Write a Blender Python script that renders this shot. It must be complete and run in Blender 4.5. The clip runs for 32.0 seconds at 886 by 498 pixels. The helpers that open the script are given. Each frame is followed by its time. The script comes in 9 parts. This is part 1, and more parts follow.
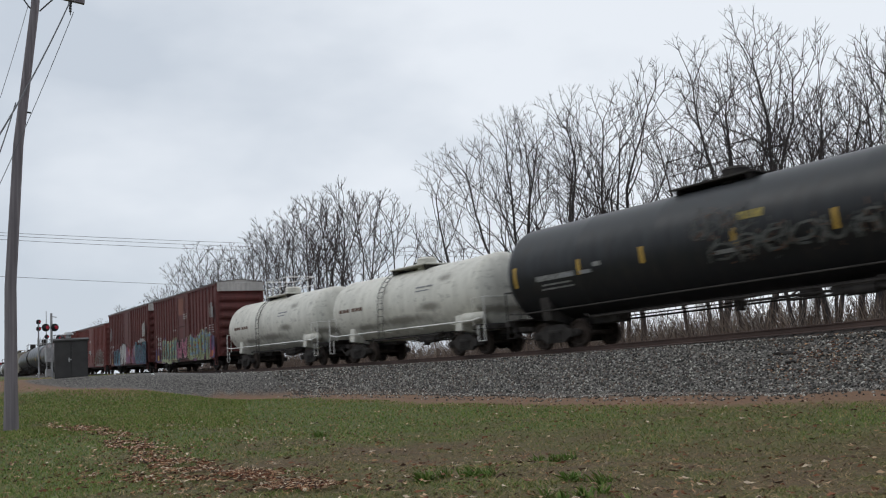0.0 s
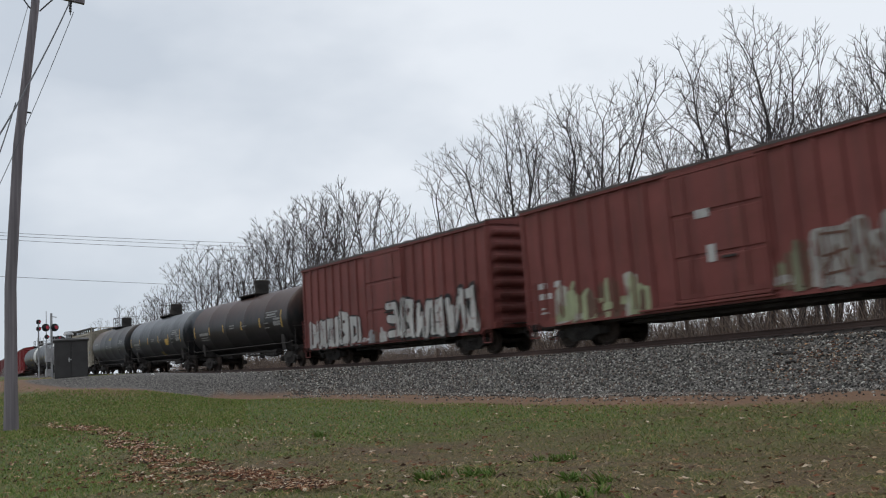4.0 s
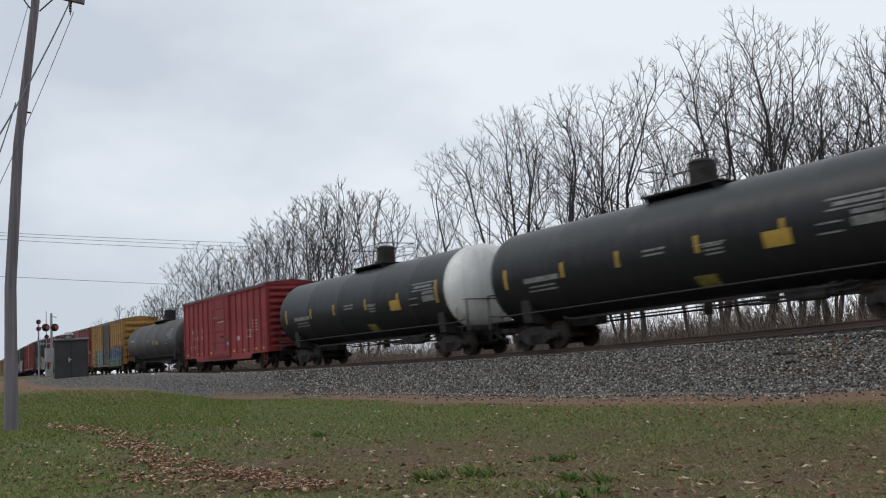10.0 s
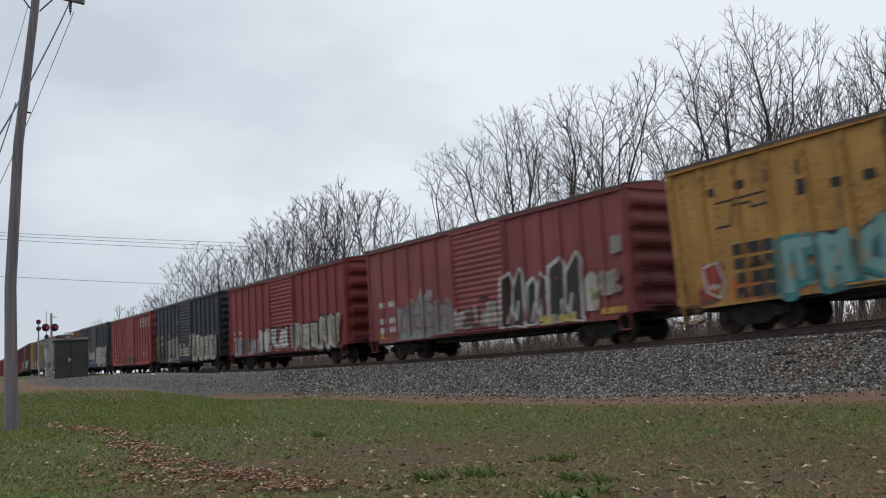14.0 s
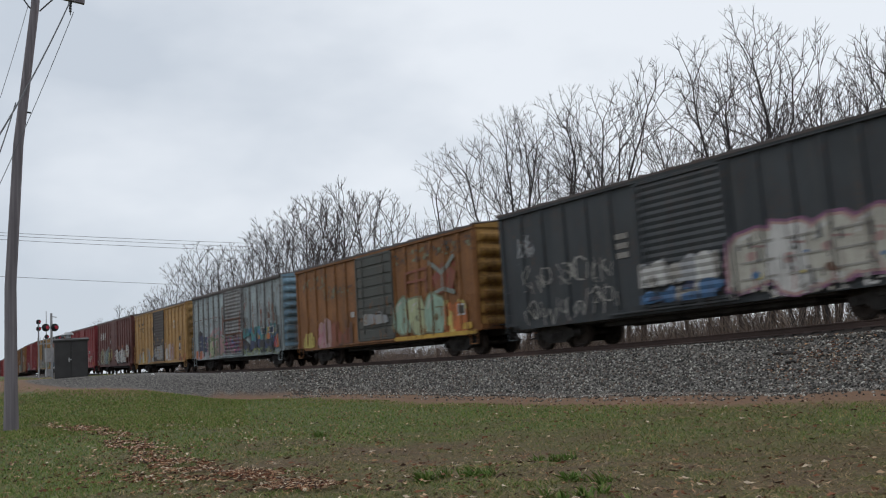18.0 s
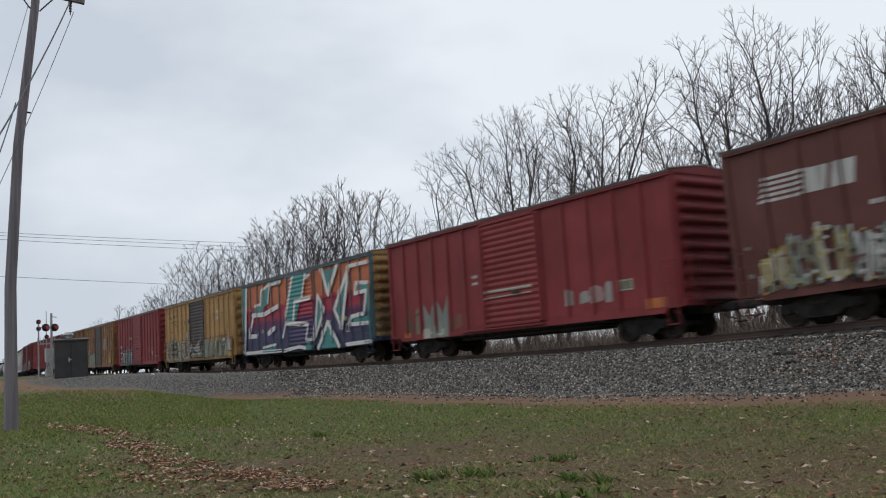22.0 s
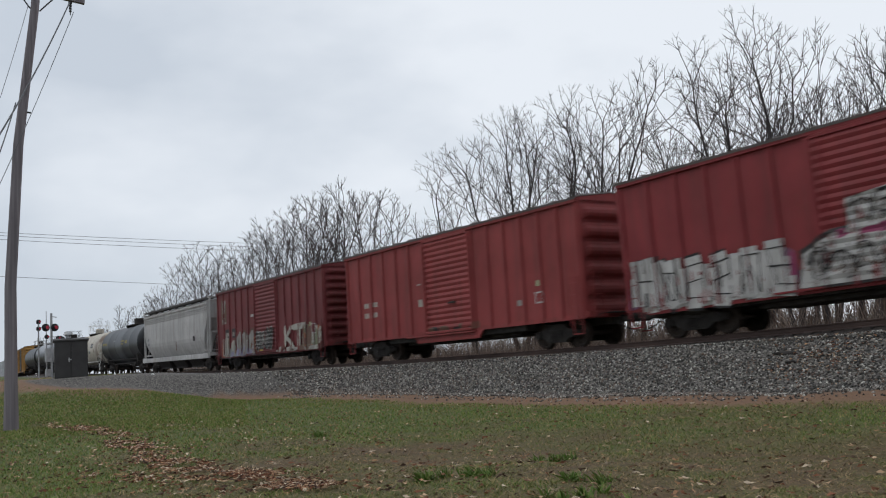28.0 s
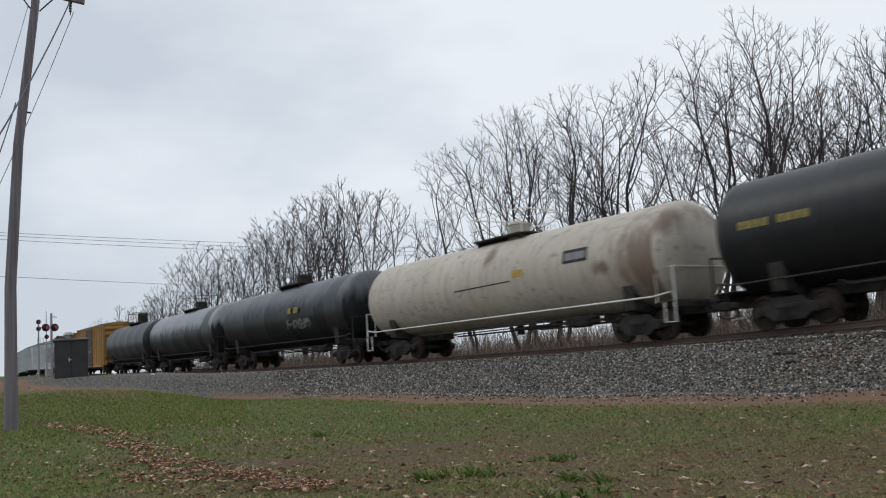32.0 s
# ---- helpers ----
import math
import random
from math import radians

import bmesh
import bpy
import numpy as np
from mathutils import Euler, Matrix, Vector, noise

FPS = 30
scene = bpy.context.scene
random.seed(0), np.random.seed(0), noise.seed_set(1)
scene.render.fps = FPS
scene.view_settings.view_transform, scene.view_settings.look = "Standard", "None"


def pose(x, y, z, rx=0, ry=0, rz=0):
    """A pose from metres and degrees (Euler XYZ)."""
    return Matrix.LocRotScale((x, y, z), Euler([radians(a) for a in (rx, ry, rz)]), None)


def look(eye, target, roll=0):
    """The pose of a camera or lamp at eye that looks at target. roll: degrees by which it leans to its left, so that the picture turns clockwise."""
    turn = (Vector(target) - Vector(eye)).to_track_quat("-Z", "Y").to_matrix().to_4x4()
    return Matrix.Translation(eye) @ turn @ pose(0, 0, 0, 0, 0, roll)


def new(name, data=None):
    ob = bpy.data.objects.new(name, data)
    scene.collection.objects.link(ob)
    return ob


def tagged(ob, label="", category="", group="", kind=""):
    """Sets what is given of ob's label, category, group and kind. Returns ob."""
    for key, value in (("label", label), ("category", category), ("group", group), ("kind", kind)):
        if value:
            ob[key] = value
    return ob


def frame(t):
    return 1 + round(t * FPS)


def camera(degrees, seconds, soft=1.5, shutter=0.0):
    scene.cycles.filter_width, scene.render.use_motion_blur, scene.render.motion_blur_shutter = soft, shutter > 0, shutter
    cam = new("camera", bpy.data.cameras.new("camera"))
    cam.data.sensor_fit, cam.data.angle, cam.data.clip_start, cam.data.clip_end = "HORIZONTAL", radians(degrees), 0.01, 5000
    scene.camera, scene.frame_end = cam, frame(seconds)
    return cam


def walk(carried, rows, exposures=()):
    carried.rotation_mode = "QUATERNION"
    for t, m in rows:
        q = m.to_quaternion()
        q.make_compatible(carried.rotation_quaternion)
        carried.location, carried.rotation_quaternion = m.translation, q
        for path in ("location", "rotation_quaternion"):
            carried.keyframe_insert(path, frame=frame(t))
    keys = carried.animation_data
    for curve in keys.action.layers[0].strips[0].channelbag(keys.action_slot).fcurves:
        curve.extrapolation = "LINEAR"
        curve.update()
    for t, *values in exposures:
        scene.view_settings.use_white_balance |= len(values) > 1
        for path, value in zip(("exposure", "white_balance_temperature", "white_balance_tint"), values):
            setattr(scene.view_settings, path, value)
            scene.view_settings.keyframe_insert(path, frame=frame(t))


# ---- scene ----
# The camera stands still on the lawn. x runs along the track with the train, y across it, z = 0 at the rail heads.
EYE = Vector((0.0, 0.0, -0.284))
TURN, TILT, LEAN = 53.584, 7.104, 3.699
FORWARD = Vector((-math.sin(radians(TURN)) * math.cos(radians(TILT)), math.cos(radians(TURN)) * math.cos(radians(TILT)), math.sin(radians(TILT))))
cam = camera(51.136, 32.0, soft=1.1, shutter=0.3)
HELD = look(EYE, EYE + FORWARD * 10, -LEAN)
walk(cam, [(0.0, HELD), (32.0, HELD)])

# ---- sky and light: a bright overcast day ----
world = bpy.data.worlds.new("overcast_sky")
scene.world = world
world.use_nodes = True
wn, wl = world.node_tree.nodes, world.node_tree.links
wn.clear()
w_out, w_bg = wn.new("ShaderNodeOutputWorld"), wn.new("ShaderNodeBackground")
w_sky, w_co, w_map = wn.new("ShaderNodeTexSky"), wn.new("ShaderNodeTexCoord"), wn.new("ShaderNodeMapping")
w_noise, w_ramp, w_mix = wn.new("ShaderNodeTexNoise"), wn.new("ShaderNodeValToRGB"), wn.new("ShaderNodeMix")
w_sky.sky_type, w_sky.sun_disc = "NISHITA", False
w_sky.sun_elevation, w_sky.sun_rotation = radians(48), radians(200)
w_map.inputs["Scale"].default_value = (1.6, 1.6, 3.4)
w_map.inputs["Location"].default_value = (0.35, 0.1, 0.2)
w_noise.inputs["Scale"].default_value, w_noise.inputs["Detail"].default_value, w_noise.inputs["Roughness"].default_value = 1.5, 5, 0.5
w_ramp.color_ramp.elements[0].position, w_ramp.color_ramp.elements[1].position = 0.71, 1.0
w_ramp.color_ramp.elements[0].color = (6.0, 6.6, 7.4, 1)
w_ramp.color_ramp.elements[1].color = (8.55, 9.0, 9.6, 1)
w_mix.data_type = "RGBA"
w_mix.inputs["Factor"].default_value = 0.93
wl.new(w_co.outputs["Generated"], w_map.inputs["Vector"])
wl.new(w_map.outputs["Vector"], w_noise.inputs["Vector"])
w_sep, w_add = wn.new("ShaderNodeSeparateXYZ"), wn.new("ShaderNodeMath")
w_add.operation = "MULTIPLY_ADD"
w_add.inputs[1].default_value = 0.55
wl.new(w_co.outputs["Generated"], w_sep.inputs[0])
wl.new(w_sep.outputs["Y"], w_add.inputs[0])
wl.new(w_noise.outputs["Fac"], w_add.inputs[2])
w_high = wn.new("ShaderNodeMath")
w_high.operation = "MULTIPLY_ADD"
w_high.inputs[1].default_value = 0.6
wl.new(w_sep.outputs["Z"], w_high.inputs[0])
wl.new(w_add.outputs[0], w_high.inputs[2])
wl.new(w_high.outputs[0], w_ramp.inputs["Fac"])
wl.new(w_sky.outputs["Color"], w_mix.inputs["A"])
wl.new(w_ramp.outputs["Color"], w_mix.inputs["B"])
wl.new(w_mix.outputs["Result"], w_bg.inputs["Color"])
wl.new(w_bg.outputs["Background"], w_out.inputs["Surface"])
w_bg.inputs["Strength"].default_value = 0.1

sun = new("sun", bpy.data.lights.new("sun", "SUN"))
sun.data.energy, sun.data.angle, sun.data.color = 0.6, radians(25), (1.0, 0.97, 0.92)
sun.matrix_world = look((-20, -30, 45), (0, 0, 0))


# ---- materials ----
def mat_base(name, rough=0.7, metal=0.0):
    m = bpy.data.materials.new(name)
    m.use_nodes = True
    b = m.node_tree.nodes["Principled BSDF"]
    b.inputs["Roughness"].default_value, b.inputs["Metallic"].default_value = rough, metal
    return m, m.node_tree.nodes, m.node_tree.links, b


def noise_node(n, l, co, scale, detail=4.0, stretch=(1, 1, 1), rough=0.55):
    mp, tx = n.new("ShaderNodeMapping"), n.new("ShaderNodeTexNoise")
    mp.inputs["Scale"].default_value = stretch
    tx.inputs["Scale"].default_value, tx.inputs["Detail"].default_value, tx.inputs["Roughness"].default_value = scale, detail, rough
    l.new(co, mp.inputs["Vector"])
    l.new(mp.outputs["Vector"], tx.inputs["Vector"])
    return tx.outputs["Fac"]


def step_node(n, l, fac, lo, hi, top=1.0):
    r = n.new("ShaderNodeMapRange")
    r.inputs["From Min"].default_value, r.inputs["From Max"].default_value, r.inputs["To Max"].default_value = lo, hi, top
    l.new(fac, r.inputs["Value"])
    return r.outputs["Result"]


def mix_node(n, l, fac, a, b):
    m = n.new("ShaderNodeMix")
    m.data_type = "RGBA"
    l.new(fac, m.inputs["Factor"])
    for v, k in ((a, "A"), (b, "B")):
        if isinstance(v, tuple):
            m.inputs[k].default_value = (*v[:3], 1)
        else:
            l.new(v, m.inputs[k])
    return m.outputs["Result"]


def bump_node(n, l, b, height, strength, distance):
    u = n.new("ShaderNodeBump")
    u.inputs["Strength"].default_value, u.inputs["Distance"].default_value = strength, distance
    l.new(height, u.inputs["Height"])
    l.new(u.outputs["Normal"], b.inputs["Normal"])


def weathered(name, rgb, rust=0.35, dirt=0.5, rough=0.6, metal=0.0, rust_rgb=(0.105, 0.045, 0.022), streak=(2.2, 2.2, 0.16), dirt_rgb=(0.036, 0.031, 0.027), bump=0.25):
    """Sun-bleached paint on steel: cloudy fading, vertical grime streaks and rust blooms."""
    m, n, l, b = mat_base(name, rough, metal)
    co = n.new("ShaderNodeTexCoord").outputs["Object"]
    b.inputs["Specular IOR Level"].default_value = 0.3
    big = noise_node(n, l, co, 0.45, 5)
    run = noise_node(n, l, co, 1.6, 5, streak, 0.62)
    fine = noise_node(n, l, co, 9.0, 6, (1, 1, 1), 0.65)
    faded = tuple(min(1, 0.006 + c * 1.32) for c in rgb)
    c = mix_node(n, l, step_node(n, l, big, 0.38, 0.68), rgb, faded)
    c = mix_node(n, l, step_node(n, l, run, 0.47, 0.74, dirt), c, dirt_rgb)
    if rust:
        mul = n.new("ShaderNodeMath")
        mul.operation = "MULTIPLY"
        l.new(step_node(n, l, fine, 0.46, 0.66), mul.inputs[0])
        l.new(step_node(n, l, noise_node(n, l, co, 1.3, 4, (1.5, 1.5, 0.4)), 0.52 - 0.12 * rust, 0.70 - 0.10 * rust, min(1.0, rust * 1.5)), mul.inputs[1])
        c = mix_node(n, l, mul.outputs[0], c, rust_rgb)
    l.new(c, b.inputs["Base Color"])
    bump_node(n, l, b, fine, bump, 0.01)
    return m


def stained(name, rgb, spots, rgb2, rough=0.5, dirt=0.5, dirt_rgb=(0.22, 0.18, 0.13)):
    """Pale tank paint with spilled and rusty patches at given places (x, z, half width, half height)."""
    m, n, l, b = mat_base(name, rough)
    tc = n.new("ShaderNodeTexCoord").outputs["Object"]
    big, run = noise_node(n, l, tc, 0.5, 5), noise_node(n, l, tc, 1.6, 5, (2.2, 2.2, 0.2), 0.62)
    c = mix_node(n, l, step_node(n, l, big, 0.38, 0.68), rgb, tuple(v * 0.86 for v in rgb))
    c = mix_node(n, l, step_node(n, l, run, 0.46, 0.76, dirt), c, dirt_rgb)
    c = mix_node(n, l, step_node(n, l, noise_node(n, l, tc, 2.4, 8, (1.0, 1.0, 1.5), 0.72), 0.55, 0.66, 0.55), c, tuple(v * 0.55 for v in dirt_rgb))
    for x, z, w, h in spots:
        mp, g, add = n.new("ShaderNodeMapping"), n.new("ShaderNodeVectorMath"), n.new("ShaderNodeMath")
        mp.vector_type = "TEXTURE"
        mp.inputs["Location"].default_value, mp.inputs["Scale"].default_value = (x, 0, z), (w, 100, h)
        l.new(tc, mp.inputs["Vector"])
        g.operation = "LENGTH"
        l.new(mp.outputs["Vector"], g.inputs[0])
        add.operation = "MULTIPLY_ADD"
        add.inputs[1].default_value = 1.6
        l.new(noise_node(n, l, tc, 2.6, 6, (1.4, 1.4, 0.5), 0.65), add.inputs[0])
        l.new(g.outputs["Value"], add.inputs[2])
        c = mix_node(n, l, step_node(n, l, add.outputs[0], 1.95, 1.15, 0.9), c, rgb2)
    l.new(c, b.inputs["Base Color"])
    bump_node(n, l, b, noise_node(n, l, tc, 12, 5), 0.08, 0.01)
    return m


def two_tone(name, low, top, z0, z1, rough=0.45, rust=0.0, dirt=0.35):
    """Tank paint with a ragged second colour over the upper barrel: stain on brown tanks, painted sky sheen on black
    and grey ones.
    """
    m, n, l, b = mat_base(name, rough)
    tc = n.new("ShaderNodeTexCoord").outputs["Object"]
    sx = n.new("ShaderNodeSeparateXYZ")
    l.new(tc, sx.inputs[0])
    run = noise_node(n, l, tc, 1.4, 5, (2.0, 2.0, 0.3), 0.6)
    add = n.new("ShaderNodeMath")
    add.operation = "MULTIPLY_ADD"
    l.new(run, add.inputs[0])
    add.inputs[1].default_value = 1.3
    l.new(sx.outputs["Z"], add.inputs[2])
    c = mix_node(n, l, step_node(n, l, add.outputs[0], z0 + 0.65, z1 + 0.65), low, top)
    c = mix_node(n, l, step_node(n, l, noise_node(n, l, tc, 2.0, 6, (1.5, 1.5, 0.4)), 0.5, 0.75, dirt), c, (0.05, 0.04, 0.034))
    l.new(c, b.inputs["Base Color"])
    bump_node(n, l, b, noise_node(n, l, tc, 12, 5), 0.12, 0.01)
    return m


def plain(name, rgb, rough=0.7, metal=0.0, vary=0.35, scale=6.0, bump=0.2, dist=0.01, stretch=(1, 1, 1), detail=5):
    """One surface with a little mottling at two scales."""
    m, n, l, b = mat_base(name, rough, metal)
    co = n.new("ShaderNodeTexCoord").outputs["Object"]
    f1, f2 = noise_node(n, l, co, scale, detail, stretch), noise_node(n, l, co, scale * 7, 4, stretch)
    dark, light = tuple(c * (1 - vary) for c in rgb), tuple(min(1, c * (1 + vary * 0.6)) for c in rgb)
    c = mix_node(n, l, step_node(n, l, f1, 0.33, 0.67), dark, light)
    c = mix_node(n, l, step_node(n, l, f2, 0.5, 0.75, 0.4), c, dark)
    l.new(c, b.inputs["Base Color"])
    bump_node(n, l, b, f2, bump, dist)
    return m


def piecewise(name, cols, rough=0.85, tint=None):
    """Colour picked at random for each loose island of a mesh; tint leads over to a second set by the mesh's own "tint" value."""
    m, n, l, b = mat_base(name, rough)
    g, r = n.new("ShaderNodeNewGeometry"), n.new("ShaderNodeValToRGB")
    r.color_ramp.interpolation = "CONSTANT"
    while len(r.color_ramp.elements) < len(cols):
        r.color_ramp.elements.new(0.5)
    for i, (e, c) in enumerate(zip(r.color_ramp.elements, cols)):
        e.position, e.color = i / len(cols), (*c, 1)
    l.new(g.outputs["Random Per Island"], r.inputs["Fac"])
    c = r.outputs["Color"]
    if tint:
        q, a = n.new("ShaderNodeValToRGB"), n.new("ShaderNodeAttribute")
        q.color_ramp.interpolation = "CONSTANT"
        a.attribute_name = "tint"
        while len(q.color_ramp.elements) < len(tint):
            q.color_ramp.elements.new(0.5)
        for i, (e, k) in enumerate(zip(q.color_ramp.elements, tint)):
            e.position, e.color = i / len(tint), (*k, 1)
        l.new(g.outputs["Random Per Island"], q.inputs["Fac"])
        c = mix_node(n, l, a.outputs["Fac"], c, q.outputs["Color"])
    l.new(c, b.inputs["Base Color"])
    return m


M_STEEL = plain("running_gear_steel", (0.048, 0.043, 0.040), 0.85, 0, 0.4, 3)
M_WHEEL = plain("wheel_steel", (0.050, 0.038, 0.032), 0.8, 0, 0.4, 4)
for m in (M_STEEL, M_WHEEL):
    m.node_tree.nodes["Principled BSDF"].inputs["Specular IOR Level"].default_value = 0.18
M_RAIL = plain("rusty_rail", (0.082, 0.052, 0.043), 0.75, 0.25, 0.35, 3, stretch=(0.3, 1, 1))
M_RAILTOP = plain("worn_rail_head", (0.30, 0.28, 0.27), 0.35, 0.85, 0.2, 3)
M_TIE = plain("creosoted_tie", (0.045, 0.036, 0.032), 0.9, 0, 0.4, 3, 0.4, 0.02, (1, 6, 1))
M_BARK = plain("bark", (0.062, 0.053, 0.052), 0.95, 0, 0.4, 2.5, 0.5, 0.03, (1, 1, 0.3))
M_TWIG = plain("twigs", (0.068, 0.057, 0.056), 0.95, 0, 0.3, 1.2, 0)
M_POLE = plain("weathered_pole_wood", (0.205, 0.180, 0.194), 0.9, 0, 0.35, 2.0, 0.6, 0.02, (6, 6, 0.15))
M_WIRE = plain("wire", (0.085, 0.088, 0.095), 0.6, 0.3, 0.1, 2, 0)
M_CABINET = plain("dark_grey_cabinet_paint", (0.040, 0.037, 0.036), 0.7, 0, 0.25, 1.5, 0.1)
M_PALE = plain("pale_grey_metal", (0.33, 0.335, 0.34), 0.5, 0.3, 0.15, 4)
M_BLACKMETAL = plain("black_metal", (0.02, 0.02, 0.022), 0.5, 0.2, 0.3, 4)
M_LAMPRED = plain("red_lens", (0.46, 0.035, 0.06), 0.25, 0, 0.2, 8)
M_WHITEPART = plain("white_marking", (0.62, 0.62, 0.60), 0.6, 0, 0.2, 5)
M_YELLOWPART = plain("yellow_marking", (0.44, 0.27, 0.040), 0.6, 0, 0.2, 5)
M_ROAD = plain("asphalt", (0.17, 0.17, 0.175), 0.85, 0, 0.25, 2.0, 0.3)


# ---- building helpers ----
def part(name, bm, material, parent=None, label="", smooth=False):
    """Links a bmesh as one mesh object under a thing or a part."""
    me = bpy.data.meshes.new(name)
    bm.to_mesh(me)
    bm.free()
    return shown(name, me, material, parent, label, smooth)


def shown(name, me, material, parent=None, label="", smooth=False, at=None):
    """An object on a mesh that others may share; the material belongs to the object."""
    if smooth:
        me.shade_smooth()
    if not me.materials:
        me.materials.append(material)
    ob = new(name, me)
    if material is not None and len(me.materials) == 1:
        ob.material_slots[0].link = "OBJECT"
        ob.material_slots[0].material = material
    ob.parent = parent
    if at is not None:
        ob.matrix_basis = at
    if label:
        ob["label"] = label
    return ob


def empty(name, m=None):
    ob = new(name)
    ob.empty_display_size = 0.3
    if m is not None:
        ob.matrix_basis = m
    return ob


def box(bm, x0, x1, y0, y1, z0, z1, bevel=0.0):
    r = bmesh.ops.create_cube(bm, size=1.0)
    bmesh.ops.transform(bm, matrix=Matrix.Translation(((x0 + x1) / 2, (y0 + y1) / 2, (z0 + z1) / 2)) @ Matrix.Diagonal((x1 - x0, y1 - y0, z1 - z0, 1)), verts=r["verts"])
    if bevel:
        es = {e for v in r["verts"] for e in v.link_edges}
        bmesh.ops.bevel(bm, geom=list(es), offset=bevel, segments=1, affect="EDGES")
    return r["verts"]


def tube(bm, p, q, r, sides=6, r2=None):
    p, q = Vector(p), Vector(q)
    d = q - p
    made = bmesh.ops.create_cone(bm, cap_ends=True, segments=sides, radius1=r, radius2=r if r2 is None else r2, depth=d.length)
    bmesh.ops.transform(bm, matrix=Matrix.Translation((p + q) / 2) @ d.to_track_quat("Z", "Y").to_matrix().to_4x4(), verts=made["verts"])
    return made["verts"]


def rod(bm, pts, r, sides=6):
    """One bent bar: a round section swept along the points."""
    pts = [Vector(q) for q in pts]
    rings = []
    for i, q in enumerate(pts):
        d = (pts[min(i + 1, len(pts) - 1)] - pts[max(i - 1, 0)]).normalized()
        u = d.cross(Vector((0.31, 0.95, 0.07))).normalized() if abs(d.y) < 0.9 else d.cross(Vector((1, 0.1, 0.2))).normalized()
        w = d.cross(u)
        rings.append([bm.verts.new(q + (u * math.cos(2 * math.pi * k / sides) + w * math.sin(2 * math.pi * k / sides)) * r * 1.08) for k in range(sides)])
    for a, b in zip(rings, rings[1:]):
        best = min(range(sides), key=lambda k: (b[k].co - a[0].co).length)
        for k in range(sides):
            bm.faces.new((a[k], a[(k + 1) % sides], b[(k + 1 + best) % sides], b[(k + best) % sides]))
    bm.faces.new(rings[0][::-1])
    bm.faces.new(rings[-1])


def extruded(bm, outline, along0, along1, axis="x"):
    """A prism: an outline of (u, v) drawn out along x (u, v = y, z) or along y (u, v = x, z)."""
    def at(u, v, w):
        return (w, u, v) if axis == "x" else (u, w, v)
    a = [bm.verts.new(at(u, v, along0)) for u, v in outline]
    b = [bm.verts.new(at(u, v, along1)) for u, v in outline]
    n = len(outline)
    fs = [bm.faces.new(a), bm.faces.new(b)]
    for i in range(n):
        fs.append(bm.faces.new((a[i], a[(i + 1) % n], b[(i + 1) % n], b[i])))
    bmesh.ops.recalc_face_normals(bm, faces=fs)


def lathe(bm, profile, sides=40, cz=0.0):
    """A body of revolution round the x axis, from (x, radius) pairs."""
    rings = []
    for x, r in profile:
        if r < 1e-4:
            rings.append([bm.verts.new((x, 0, cz))])
        else:
            rings.append([bm.verts.new((x, r * math.sin(2 * math.pi * k / sides), cz + r * math.cos(2 * math.pi * k / sides))) for k in range(sides)])
    fs = []
    for a, b in zip(rings, rings[1:]):
        for k in range(sides):
            j = (k + 1) % sides
            if len(a) == 1 and len(b) > 1:
                fs.append(bm.faces.new((a[0], b[k], b[j])))
            elif len(b) == 1 and len(a) > 1:
                fs.append(bm.faces.new((a[k], b[0], a[j])))
            elif len(a) > 1:
                fs.append(bm.faces.new((a[k], b[k], b[j], a[j])))
    bmesh.ops.recalc_face_normals(bm, faces=fs)


MESHES = {}


def kept(key, build):
    """A mesh built once and shared from then on."""
    if key not in MESHES:
        bm = bmesh.new()
        build(bm)
        me = bpy.data.meshes.new(str(key[0] if isinstance(key, tuple) else key))
        bm.to_mesh(me)
        bm.free()
        MESHES[key] = me
    return MESHES[key]


def raw(name, verts, faces, material):
    me = bpy.data.meshes.new(name)
    me.from_pydata([tuple(v) for v in verts], [], [tuple(f) for f in faces])
    me.materials.append(material)
    return me


# ---- the line of the track: a long gentle bend on a light grade ----
SIDE, HALF, GAUGE = 21.569, 1.6, 0.75


def line_y(x):
    u = min(max(x, -90.0), 15.0) + 20
    y = 15.076e-4 * u * u + 7.263e-6 * u ** 3
    far = max(-90.0 - x, 0.0)
    return SIDE + HALF + y + (max(x, 15.0) - 15.0) * 0.132 + 0.1043 * far + 1.5e-4 * min(far, 130.0) * far


def grade_z(x):
    u = min(max(x, -160.0), 15.0) + 20
    return 2.05e-4 * u * u + 0.588e-6 * u ** 3 + (max(x, 15.0) - 15.0) * 0.0165


def lift(x):
    """The rails climb a little faster than the bank near the camera."""
    v = min(max(x, -28.0), -8.0) + 28
    return 0.0006 * v * v + (max(x, -8.0) + 8) * 0.024


def line_z(x):
    return grade_z(x) + lift(x)


def smooth(a, b, v):
    t = min(max((v - a) / (b - a), 0.0), 1.0)
    return t * t * (3 - 2 * t)


def shoulder(x):
    """Half width of the level formation, and the run of its flank: a broad pad towards the crossing."""
    return 2.35 + 10.6 * smooth(-36, -47.5, x) + 11.0 * smooth(-45, -66, x), 2.15 + 5.5 * smooth(-36, -48, x)


def gravel_to(x):
    w, run = shoulder(x)
    return w + run * (1.09 - 0.92 * smooth(-36, -45, x)) - 11.0 * smooth(-45, -66, x) - 7.5 * smooth(-46.5, -51, x) + 1.6 * math.exp(-((x + 43.5) / 2.6) ** 2) - 0.5 * math.exp(-((x + 34.5) / 4.5) ** 2)


def grass_from(x):
    return gravel_to(x) + 0.9 - 1.0 * smooth(-36, -43, x)


